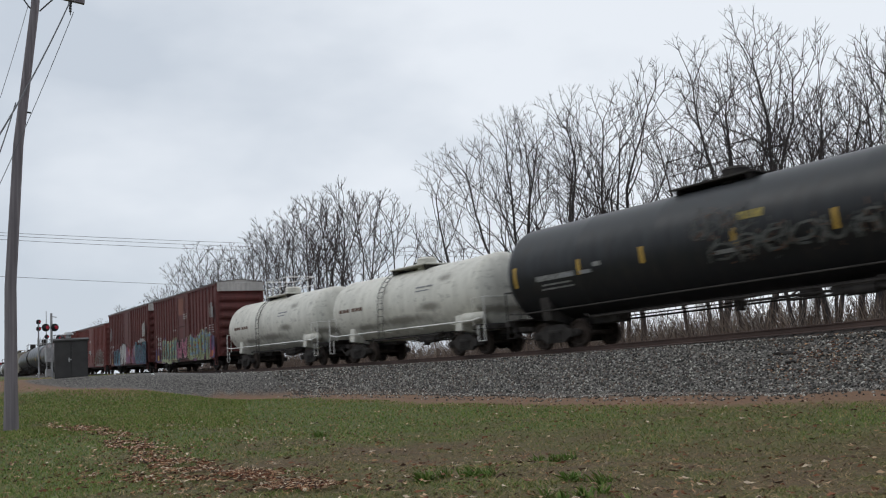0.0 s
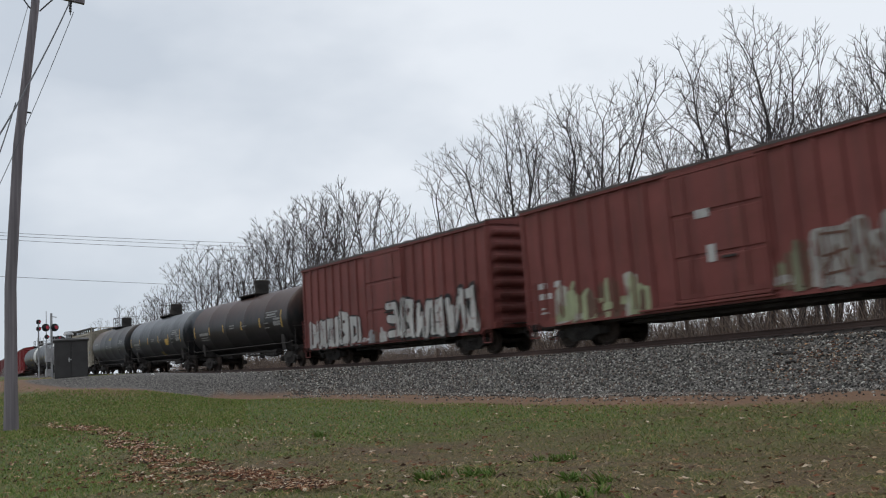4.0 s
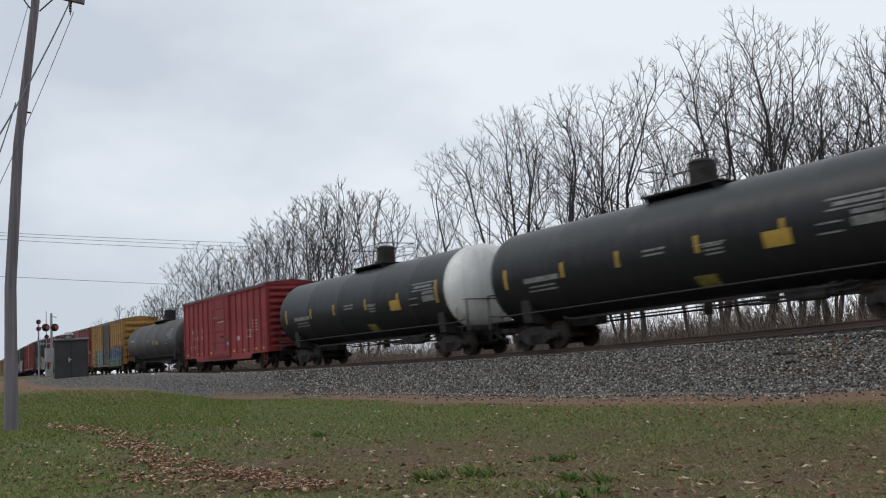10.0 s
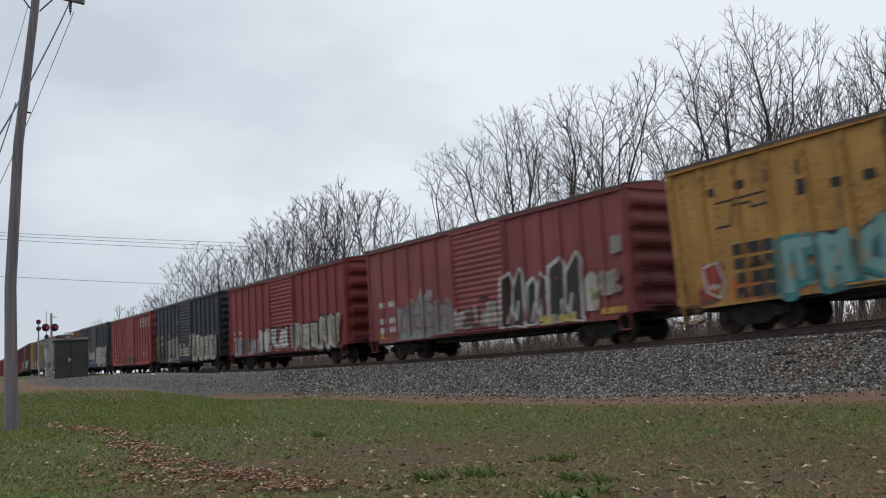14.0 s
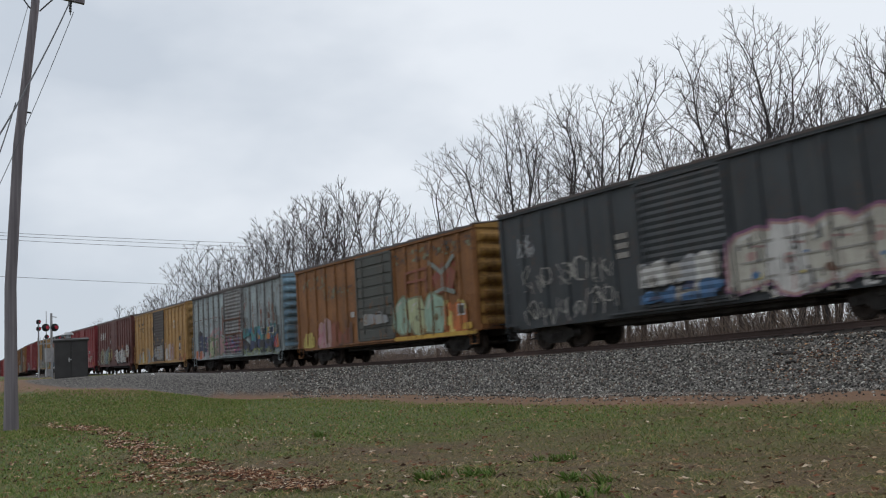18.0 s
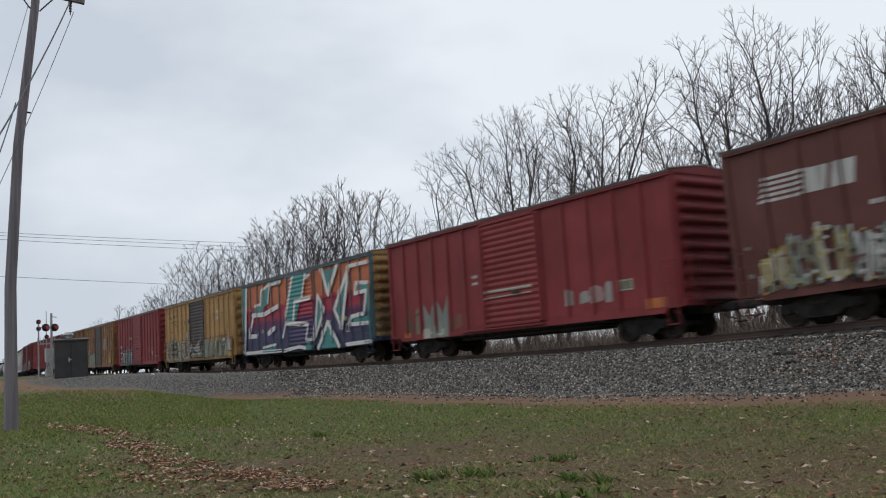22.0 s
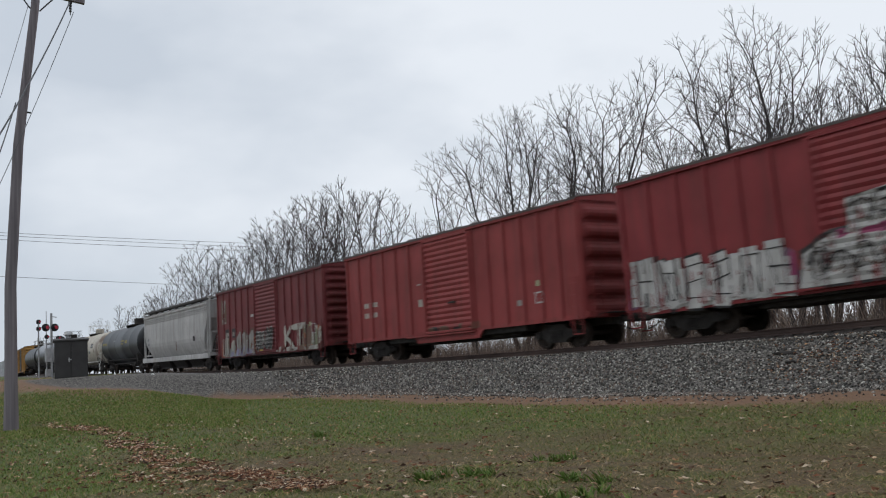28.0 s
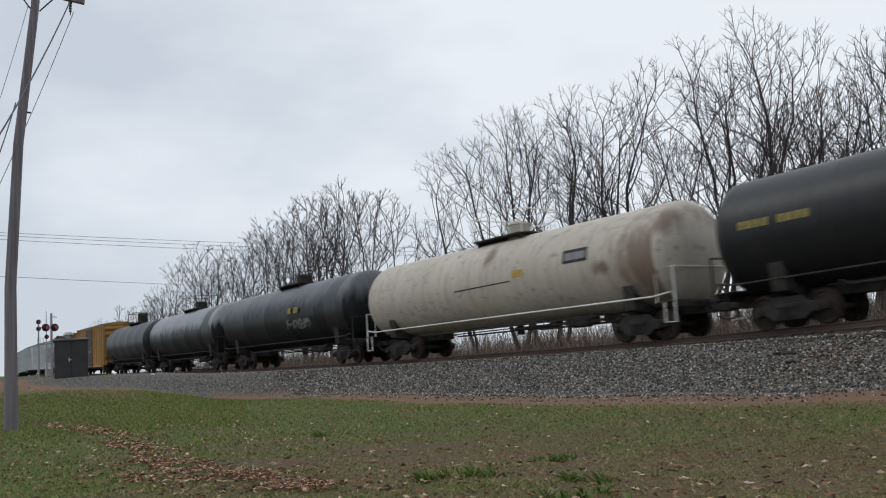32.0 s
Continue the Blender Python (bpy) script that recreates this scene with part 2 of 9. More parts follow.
def bed_z(x, y):
    """Height of the ground: lawn with a shallow swale, ballast shoulder, mound at the crossing."""
    d = line_y(x) - y
    base = grade_z(x)
    if d < -3.4:
        return base - 0.30 - 0.75 * smooth(3.4, 5.4, -d) + 0.12 * noise.noise((x * 0.15, y * 0.15, 3))
    if d < 2.35:
        return base - 0.22 + (lift(x) + 0.01) * smooth(1.75, 1.05, abs(d))
    pad = smooth(-36, -47.5, x)
    w, run = shoulder(x)
    crown = base - 0.22 + 0.34 * smooth(-37, -47, x) * smooth(3.5, 9, d)
    e = max(d, 4.5)
    toe = base - 1.42 + 0.20 * smooth(-18, -32, x)
    low = toe - 0.10 * smooth(4.5, 6.0, e) + (-1.70 + 0.42 * smooth(-13, -31, x) - toe) * smooth(4.5, 15.0, e)
    low -= 0.16 * math.exp(-((e - 11.5) / 2.6) ** 2) * smooth(-34, -16, x)
    f = min(max((d - w) / run, 0.0), 1.0)
    z = crown + (low - crown) * (f ** 0.92 + (f * f * (3 - 2 * f) - f ** 0.92) * pad)
    up = min(max((-29.5 - x) / 17.0, 0.0), 1.0)
    up = up * (0.6 + 0.4 * up) * smooth(6.5, 10.5, d) * (1 - 0.5 * smooth(20, 34, d))
    z = max(z, low + (crown - low) * up)
    z += (line_z(-92) - 0.08 - z) * smooth(11.0, 5.5, abs(x + 92))
    return z + 0.05 * noise.noise((x * 0.35, y * 0.35, 0)) + 0.02 * noise.noise((x * 1.3, y * 1.3, 5))


def ground_mat():
    m, n, l, b = mat_base("lawn_and_gravel", 0.95)
    co = n.new("ShaderNodeTexCoord").outputs["Object"]
    mid, fine = noise_node(n, l, co, 1.1, 6, (1, 1, 1), 0.65), noise_node(n, l, co, 14, 6, (1, 1, 1), 0.72)
    tiny = noise_node(n, l, co, 42, 5, (1, 1, 1), 0.7)
    att = n.new("ShaderNodeAttribute")
    att.attribute_name = "cover"
    sep = n.new("ShaderNodeSeparateColor")
    l.new(att.outputs["Color"], sep.inputs[0])
    green = mix_node(n, l, step_node(n, l, mid, 0.36, 0.64), (0.058, 0.092, 0.012), (0.095, 0.112, 0.022))
    brown = mix_node(n, l, step_node(n, l, mid, 0.36, 0.64), (0.115, 0.064, 0.030), (0.088, 0.055, 0.022))
    c = mix_node(n, l, sep.outputs[2], brown, green)
    c = mix_node(n, l, step_node(n, l, fine, 0.50, 0.62, 0.5), c, (0.210, 0.150, 0.078))
    c = mix_node(n, l, step_node(n, l, tiny, 0.50, 0.60, 0.8), c, (0.022, 0.018, 0.008))
    dirt = mix_node(n, l, step_node(n, l, fine, 0.35, 0.7), (0.235, 0.132, 0.080), (0.135, 0.078, 0.050))
    c = mix_node(n, l, sep.outputs[1], c, dirt)
    vor = n.new("ShaderNodeTexVoronoi")
    vor.inputs["Scale"].default_value = 24
    l.new(co, vor.inputs["Vector"])
    vs = n.new("ShaderNodeSeparateColor")
    l.new(vor.outputs["Color"], vs.inputs[0])
    stone = mix_node(n, l, step_node(n, l, vs.outputs[0], 0.2, 1), (0.030, 0.027, 0.025), (0.205, 0.190, 0.172))
    c = mix_node(n, l, sep.outputs[0], c, stone)
    c = mix_node(n, l, att.outputs["Alpha"], c, mix_node(n, l, step_node(n, l, fine, 0.4, 0.65), (0.022, 0.017, 0.015), (0.07, 0.056, 0.048)))
    l.new(c, b.inputs["Base Color"])
    bump_node(n, l, b, fine, 0.6, 0.04)
    return m


def lush(x, y):
    """How green the lawn is: fresh near the pole and along the foot of the bank, brown between."""
    d = line_y(x) - y
    v = 0.42 + 0.66 * smooth(-13.5, -23, x) + 0.50 * smooth(13.5, 7.0, d) * smooth(4.8, 5.6, d) * (1 - 0.5 * smooth(-15, -8, x))
    v -= 0.24 * math.exp(-((d - 13.6) / 2.6) ** 2) * smooth(-24, -15, x)
    v += 0.55 * smooth(-11.5, -14.5, x) * smooth(17.0, 19.5, d)
    return min(max(v + 0.62 * noise.noise((x * 0.5, y * 0.8, 4)) + 0.40 * noise.noise((x * 2.1, y * 2.1, 8)) + 0.30 * noise.noise((x * 5.2, y * 5.2, 2)), 0.0), 1.0)


def spaced(a, b, near, lo, hi, grow=1.10):
    """Grid lines: fine from lo to hi, wider and wider outside."""
    v, s = [], near
    t = lo
    while t < hi:
        v.append(t)
        t += near
    while t < b:
        v.append(t)
        s *= grow
        t += s
    v.append(b)
    s, t = near, lo
    while t > a:
        s *= grow
        t -= s
        v.insert(0, max(t, a))
    return v


def make_ground():
    xs = spaced(-2600, 900, 0.55, -100, 20, 1.16)
    ys = spaced(-300, 2600, 0.33, 2.0, 36, 1.16)
    verts, faces, cover = [], [], []
    for x in xs:
        ly = line_y(x)
        for y in ys:
            verts.append((x, y, bed_z(x, y)))
            d = ly - y
            j = noise.noise((x * 0.5, y * 0.5, 9)) * 0.5 + noise.noise((x * 2.3, y * 2.3, 1)) * 0.25
            wide = gravel_to(x)
            g = smooth(wide + 0.25, wide - 0.25, d + j * 0.5) * smooth(-4.6, -4.0, d)
            k = smooth(-36, -43, x)
            e = smooth(wide + 3.0 - 2.3 * k, wide + 1.2 - 1.1 * k, d + j * 1.2) * 0.95
            e = max(e, smooth(4.0, 1.4, math.hypot((x + 45) * 0.5, y - 12.4) + j * 1.8))
            e = max(e, smooth(-41.0, -44.0, x + j * 4) * smooth(22, 17, d) * smooth(-85, -75, x) * 0.9)
            far = smooth(-4.2, -5.5, d) * 0.7
            cover.append((g, max(e, far), lush(x, y), smooth(1.95, 1.35, abs(d) + j * 0.4)))
    ny = len(ys)
    for i in range(len(xs) - 1):
        for k in range(ny - 1):
            a = i * ny + k
            faces.append((a, a + ny, a + ny + 1, a + 1))
    me = raw("ground", verts, faces, ground_mat())
    me.attributes.new("cover", "FLOAT_COLOR", "POINT").data.foreach_set("color", np.array(cover, dtype=np.float32).ravel())
    me.shade_smooth()
    tagged(new("ground", me), "mown November lawn rising to a grey ballast bank", "ground", kind="structure")


make_ground()


def make_track():
    root = tagged(empty("railway_track"), "single railway track of rusty rails on wooden ties", "track", kind="structure")
    xs = [x * 2.0 for x in range(-170, 46)]
    prof = [(-0.075, -0.187), (0.075, -0.187), (0.07, -0.165), (0.012, -0.15), (0.012, -0.05), (0.036, -0.035), (0.036, -0.004), (-0.036, -0.004), (-0.036, -0.035), (-0.012, -0.05), (-0.012, -0.15), (-0.07, -0.165)]
    for s in (-1, 1):
        verts, faces, n = [], [], len(prof)
        for x in xs:
            y, z = line_y(x) + s * GAUGE, line_z(x)
            verts += [(x, y + u, z + v) for u, v in prof]
        for i in range(len(xs) - 1):
            for k in range(n):
                a, b = i * n + k, i * n + (k + 1) % n
                faces.append((a, b, b + n, a + n))
        shown("rail", raw("rail", verts, faces, M_RAIL), M_RAIL, root)
        hv, hf = [], []
        for i, x in enumerate(xs):
            y, z = line_y(x) + s * GAUGE, line_z(x)
            hv += [(x, y - 0.026, z), (x, y + 0.026, z)]
            if i:
                hf.append((2 * i - 2, 2 * i, 2 * i + 1, 2 * i - 1))
        shown("rail_head", raw("rail_head", hv, hf, M_RAILTOP), M_RAILTOP, root, "bright worn running surface")
    tie = kept("tie", lambda bm: box(bm, -0.115, 0.115, -1.3, 1.3, -0.40, -0.189, 0.012))
    rng = random.Random(4)
    for i in range(260):
        x = 14 - i * 0.55
        yaw = math.degrees(math.atan2(line_y(x + 0.5) - line_y(x - 0.5), 1.0))
        shown("tie", tie, M_TIE, root, at=pose(x + rng.uniform(-0.03, 0.03), line_y(x) + rng.uniform(-0.05, 0.05), line_z(x), 0, 0, yaw + rng.uniform(-1, 1)))


make_track()


# ---- bare trees along the far side of the line ----
ACROSS = Vector((0.594, 0.805, 0))


def shoot(segs, rng, p, d, length, r0, r1, level, far, tip=None):
    """Grows one crooked stem or branch; side branches leave it alternately, and it ends in a fork. tip: where a stem is drawn to."""
    step = (0.62, 0.42, 0.30, 0.22)[level] * (1.5 if far else 1.0)
    n = max(2, round(length / step))
    step = length / n
    kink = (0.12, 0.15, 0.18, 0.20)[level]
    p, d = Vector(p), Vector(d).normalized()
    turn = rng.uniform(0, 6.28)
    bare = (0.24, 0.14, 0.2, 0.3)[level]
    for i in range(n):
        f = i / n
        a, b = r0 + (r1 - r0) * f, r0 + (r1 - r0) * (f + 1 / n)
        if level == 0:
            # the bole swells towards its foot
            a, b = a * (1 + 0.95 * max(1 - f * 5, 0) ** 1.5), b * (1 + 0.95 * max(1 - (f + 1 / n) * 5, 0) ** 1.5)
        d = d + Vector((rng.gauss(0, kink), rng.gauss(0, kink), rng.gauss(0, kink * 0.6) + (0.0, 0.075, 0.07, 0.05)[level]))
        if tip is not None:
            d = d + ((tip - p).normalized() - d.normalized()) * (0.12 + 0.45 * f)
        d.normalize()
        q = p + d * step
        segs.append((p.copy(), q.copy(), a, b, level))
        if level < 3 and f >= bare and rng.random() < ((0.96, 0.92, 0.72) if far else (0.76, 0.68, 0.61))[level]:
            turn += 2.4 + rng.gauss(0, 0.5)
            side = d.orthogonal().normalized()
            side.rotate(Matrix.Rotation(turn, 3, d))
            ang = radians(rng.uniform(24, 52) if far else rng.uniform(30, 58))
            nd = d * math.cos(ang) + side * math.sin(ang)
            if level == 0:
                k = (1.0 - f) ** 0.75 * rng.uniform(0.30, 0.60) + 0.09
            else:
                k = rng.uniform(0.24, 0.52) * (1.15 - 0.6 * f)
            low = (0.023, 0.0148, 0.0112)[level] * (1.55 if far else 1.0)
            shoot(segs, rng, q, nd, max(length * k, 0.35), max(b * rng.uniform(0.42, 0.62), low), low * 0.55, level + 1, far)
        p = q
    if level < 3:
        low = (0.023, 0.0148, 0.0112)[level] * (1.55 if far else 1.0)
        for s in (-1, 1):
            side = d.orthogonal().normalized()
            side.rotate(Matrix.Rotation(turn + s * 1.57, 3, d))
            nd = d + side * rng.uniform(0.25, 0.6)
            shoot(segs, rng, p, nd, max(length * (0.13 if level == 0 else 0.3), 0.4), max(r1 * 0.85, low), low * 0.55, level + 1, far)


def tubes(segs, keep, sides):
    verts, faces = [], []
    for p, q, r0, r1, lv in segs:
        if not keep(lv):
            continue
        d = (q - p).normalized()
        u = d.orthogonal().normalized()
        w = d.cross(u)
        k = len(verts)
        for c, r in ((p, r0), (q, r1)):
            for i in range(sides):
                a = 2 * math.pi * i / sides
                verts.append(c + (u * math.cos(a) + w * math.sin(a)) * r)
        faces += [(k + i, k + (i + 1) % sides, k + sides + (i + 1) % sides, k + sides + i) for i in range(sides)]
    return verts, faces


def tree(x, y, stems, seed, far=False):
    """A bare tree from its stems: (offset, lean, height), measured across the line of sight."""
    rng = random.Random(seed)
    segs = []
    z = bed_z(x, y)
    root = tagged(empty("bare_tree", pose(x, y, z)), ("tall slender leafless tree behind the railway" if len(stems) == 1 else "leafless tree forking low into several stems behind the railway"), "tree", "bare trees along the line")
    for off, lean, high in stems:
        own = []
        base = ACROSS * off * 0.6 + Vector((0, 0, -0.4))
        tip = ACROSS * (off + lean) + Vector((rng.uniform(-0.5, 0.5), rng.uniform(-0.5, 0.5), high * (0.86 if far else 0.81)))
        thick = (0.0092 if len(stems) < 3 else 0.0082) * high
        way = ACROSS * (lean * 0.6 + rng.gauss(0, 0.5)) + Vector((rng.gauss(0, 0.4), rng.gauss(0, 0.4), high))
        shoot(own, rng, base, way, (tip - base).length, thick, 0.03, 0, far, tip)
        segs += own
        bole = raw("trunk", *tubes(own, lambda lv: lv == 0, 8), M_BARK)
        bole.shade_smooth()
        shown("trunk", bole, M_BARK, root)
    for name, levels, sides, mat in (("branchwork", (1, 2), 4, M_BARK), ("twig_crown", (3,), 3, M_TWIG)):
        me = raw(name, *tubes(segs, lambda lv: lv in levels, sides), mat)
        ob = new(name, me)
        ob.parent = root
        ob["kind"] = "stuff"
    return root


NEAR_TREES = [
    (-45.3, 36, [(0.0, -2.0, 14.2), (-0.3, -2.9, 10.0)]),
    (-41.7, 36, [(0.0, -2.4, 14.8), (0.33, 0.0, 16.9)]), (-41.0, 37, [(0.0, 0.1, 16.8), (0.13, 0.9, 16.5)]), (-39.3, 36.5, [(0.0, 1.36, 17.3), (0.48, 1.6, 16.0)]),
    (-33.7, 36, [(0.0, -2.1, 11.4), (-0.38, 0.2, 16.0), (0.44, 0.3, 15.1)]), (-32.5, 36, [(0.0, 1.5, 17.0)]),
    (-27.3, 36, [(0.0, -0.55, 16.7), (-0.18, 0.6, 14.7), (0.26, 1.5, 15.5)]), (-29.6, 38, [(0.0, -1.4, 13.6)]),
    (-25.3, 36, [(0.0, 1.1, 17.6), (0.05, 2.7, 16.0)]),
    (-22.9, 35.5, [(0.0, 0.3, 11.8), (-0.47, 1.6, 12.2)]), (-21.9, 36, [(0.0, 0.5, 12.4), (0.07, 1.3, 12.2)]), (-21.0, 36, [(0.0, 1.2, 11.9), (0.3, 2.7, 15.0)]),
    (-27.4, 38, [(0.0, 1.8, 14.4)]), (-24.4, 39, [(0.0, 1.6, 13.8), (0.4, -0.6, 12.6)]), (-20.9, 38, [(0.0, 1.1, 13.0), (0.24, 2.1, 13.7)]), (-31.5, 39, [(0.0, 1.6, 14.2)]),
    (-29.0, 44, [(0.0, 0.4, 13.4), (0.7, 1.4, 12.6)]), (-26.4, 43, [(0.0, 0.9, 12.4), (0.6, 2.0, 12.0)]), (-23.4, 42, [(0.0, 0.5, 11.6), (0.6, 1.6, 11.8)]), (-21.6, 41, [(0.0, 1.4, 12.0)]), 
    (-19.0, 38, [(0.0, 1.3, 12.4), (0.5, 2.0, 12.0)]), (-17.3, 35, [(0.0, 1.6, 14.0)]), (-15.0, 36, [(0.0, 1.0, 13.5)]), (-10.0, 36, [(0.0, 1.0, 13.0), (0.4, 1.8, 12.0)]), (-3.0, 35, [(0.0, 0.6, 12.0)])]
FAR_TREES = [
    (-71.3, 40, [(0.0, 0.0, 16.2), (0.69, 0.9, 17.0), (1.27, 1.3, 15.9)]), (-66.2, 40, [(0.0, 0.4, 14.7), (0.7, 0.9, 15.0), (1.26, 1.7, 14.6)]),
    (-77.7, 41, [(0.0, -0.9, 16.2), (0.42, 0.2, 16.8), (1.05, 0.8, 16.6)]), (-74.5, 42, [(0.0, 0.8, 15.6)]), (-85.6, 42, [(0.0, -0.6, 16.0), (0.4, 0.6, 15.9)]), (-81.5, 43, [(0.0, 0.4, 15.0)]),
    (-90.7, 42, [(0.0, -0.1, 14.9), (0.71, 0.5, 15.1)]), (-98.0, 43, [(0.0, -0.2, 15.1), (0.6, 0.6, 14.0)]), (-94.5, 44, [(0.0, 0.3, 14.4)]), (-107.4, 43, [(0.0, 0.0, 16.0), (1.15, 0.7, 15.4)]), (-102.5, 44, [(0.0, 0.4, 14.0)]),
    (-118.1, 44, [(0.0, -0.7, 14.6), (1.1, 0.1, 15.9)]), (-112.5, 45, [(0.0, 0.2, 14.5)]), (-127.9, 45, [(0.0, -0.4, 12.5), (0.8, 0.3, 12.0)]), (-137.2, 46, [(0.0, 0.0, 11.4), (1.0, 0.8, 11.0)]),
    (-152.8, 52, [(0.0, 0.0, 12.6), (0.8, 0.8, 12.0)]), (-166, 53, [(0.0, 0.3, 12.0)]), (-180.4, 55, [(0.0, 0.0, 13.2), (0.8, 0.8, 12.0)]), (-200, 62, [(0.0, 0.0, 11.4), (1.0, 1.0, 11.0)]), (-212.1, 60, [(0.0, 0.0, 13.0)]),
    (-228, 66, [(0.0, 0.0, 11.6), (1.0, 1.0, 11.0)]), (-260, 70, [(0.0, 0.0, 12.0), (1.2, 1.0, 11.0)]), (-300, 78, [(0.0, 0.0, 14.6), (1.5, 1.0, 13.0)]), (-353.9, 90, [(0.0, 0.0, 17.0), (2.0, 2.0, 15.0)]), (-390, 92, [(0.0, 0.0, 16.0)])]
for i, (x, y, stems) in enumerate(NEAR_TREES):
    tree(x, y, stems, 100 + i)
for i, (x, y, stems) in enumerate(FAR_TREES):
    tree(x, y, stems, 200 + i, True)


def brush():
    """Undergrowth below the trees: thin stems and dry stalks, thickest beside the bend."""
    rng = random.Random(12)
    verts, faces = [], []
    for i in range(62000):
        near = i >= 20000
        x = (rng.uniform(-44, -12) if i % 3 else rng.uniform(-100, -44)) if near else 10 - 140 * rng.random() ** 1.3
        y = line_y(x) + rng.uniform(6.0, 18) + abs(rng.gauss(0, 4))
        tall = rng.random() < (0.45 if near else 0.28)
        h = (rng.uniform(1.2, 2.9) if tall else rng.uniform(0.7, 1.8)) * (1.15 if x < -44 else 1.0)
        if near and x > -36 and i % 7 == 0:
            h *= 1.6
        if noise.noise((x * 0.35, y * 0.35, 2)) < -0.18 and tall:
            continue
        z = bed_z(x, y) - 0.05
        p = Vector((x, y, z))
        d = Vector((rng.gauss(0, 0.45), rng.gauss(0, 0.45), 1)).normalized()
        r = 0.005 + 0.0036 * h
        for s in range(2):
            q = p + d * h / 2
            k = len(verts)
            for c, rr in ((p, r), (q, r * 0.7)):
                for a in (0, 2.1, 4.2):
                    verts.append((c.x + rr * math.cos(a), c.y + rr * math.sin(a), c.z))
            faces += [(k, k + 1, k + 4, k + 3), (k + 1, k + 2, k + 5, k + 4), (k + 2, k, k + 3, k + 5)]
            d = (d + Vector((rng.gauss(0, 0.28), rng.gauss(0, 0.28), 0))).normalized()
            p, r = q, r * 0.7
    tagged(new("undergrowth", raw("undergrowth", verts, faces, piecewise("brush_stems", [(0.10, 0.076, 0.064), (0.19, 0.145, 0.115), (0.13, 0.10, 0.085), (0.24, 0.185, 0.145)]))),
           "dry brown brush and stalks below the bare trees", "undergrowth", kind="stuff")


brush()


# ---- loose cover: ballast stones, grass, leaves ----
def stones():
    rng = np.random.default_rng(7)
    verts, faces = [], []
    oct_v = np.array([(1, 0, 0), (-1, 0, 0), (0, 1, 0), (0, -1, 0), (0, 0, 1), (0, 0, -1)], float)
    oct_f = np.array([(0, 2, 4), (2, 1, 4), (1, 3, 4), (3, 0, 4), (2, 0, 5), (1, 2, 5), (3, 1, 5), (0, 3, 5)])
    count = 68000
    v_all, f_all = np.empty((count, 6, 3)), np.empty((count, 8, 3), int)
    n = 0
    while n < count:
        x = -70 + 82 * rng.random() ** 0.62
        d = rng.uniform(1.45, 4.85) if rng.random() < 0.97 else rng.uniform(4.8, 5.6)
        y = line_y(x) - d
        s = rng.uniform(0.016, 0.050) * (1.0 if x > -35 else 1.3)
        v = oct_v * s * rng.uniform(0.65, 1.2, (6, 1)) * np.array([1, 0.85, 0.8])
        a = rng.uniform(0, 6.28)
        rot = np.array([(math.cos(a), -math.sin(a), 0), (math.sin(a), math.cos(a), 0), (0, 0, 1)])
        tl = rng.uniform(-1.4, 1.4)
        rot = rot @ np.array([(1, 0, 0), (0, math.cos(tl), -math.sin(tl)), (0, math.sin(tl), math.cos(tl))])
        v_all[n] = v @ rot.T + (x, y, bed_z(x, y) + s * 0.35)
        f_all[n] = oct_f + 6 * n
        n += 1
    me = bpy.data.meshes.new("ballast_stones")
    me.from_pydata(v_all.reshape(-1, 3).tolist(), [], f_all.reshape(-1, 3).tolist())
    me.materials.append(piecewise("crushed_stone", [(0.042, 0.039, 0.034), (0.23, 0.212, 0.186), (0.083, 0.079, 0.070), (0.47, 0.45, 0.405), (0.058, 0.053, 0.047), (0.18, 0.168, 0.148), (0.030, 0.028, 0.025), (0.31, 0.288, 0.255), (0.15, 0.105, 0.080)], 0.8))
    tagged(new("ballast_stones", me), "crushed grey stone banked beside the rails", "ballast", kind="stuff")


stones()


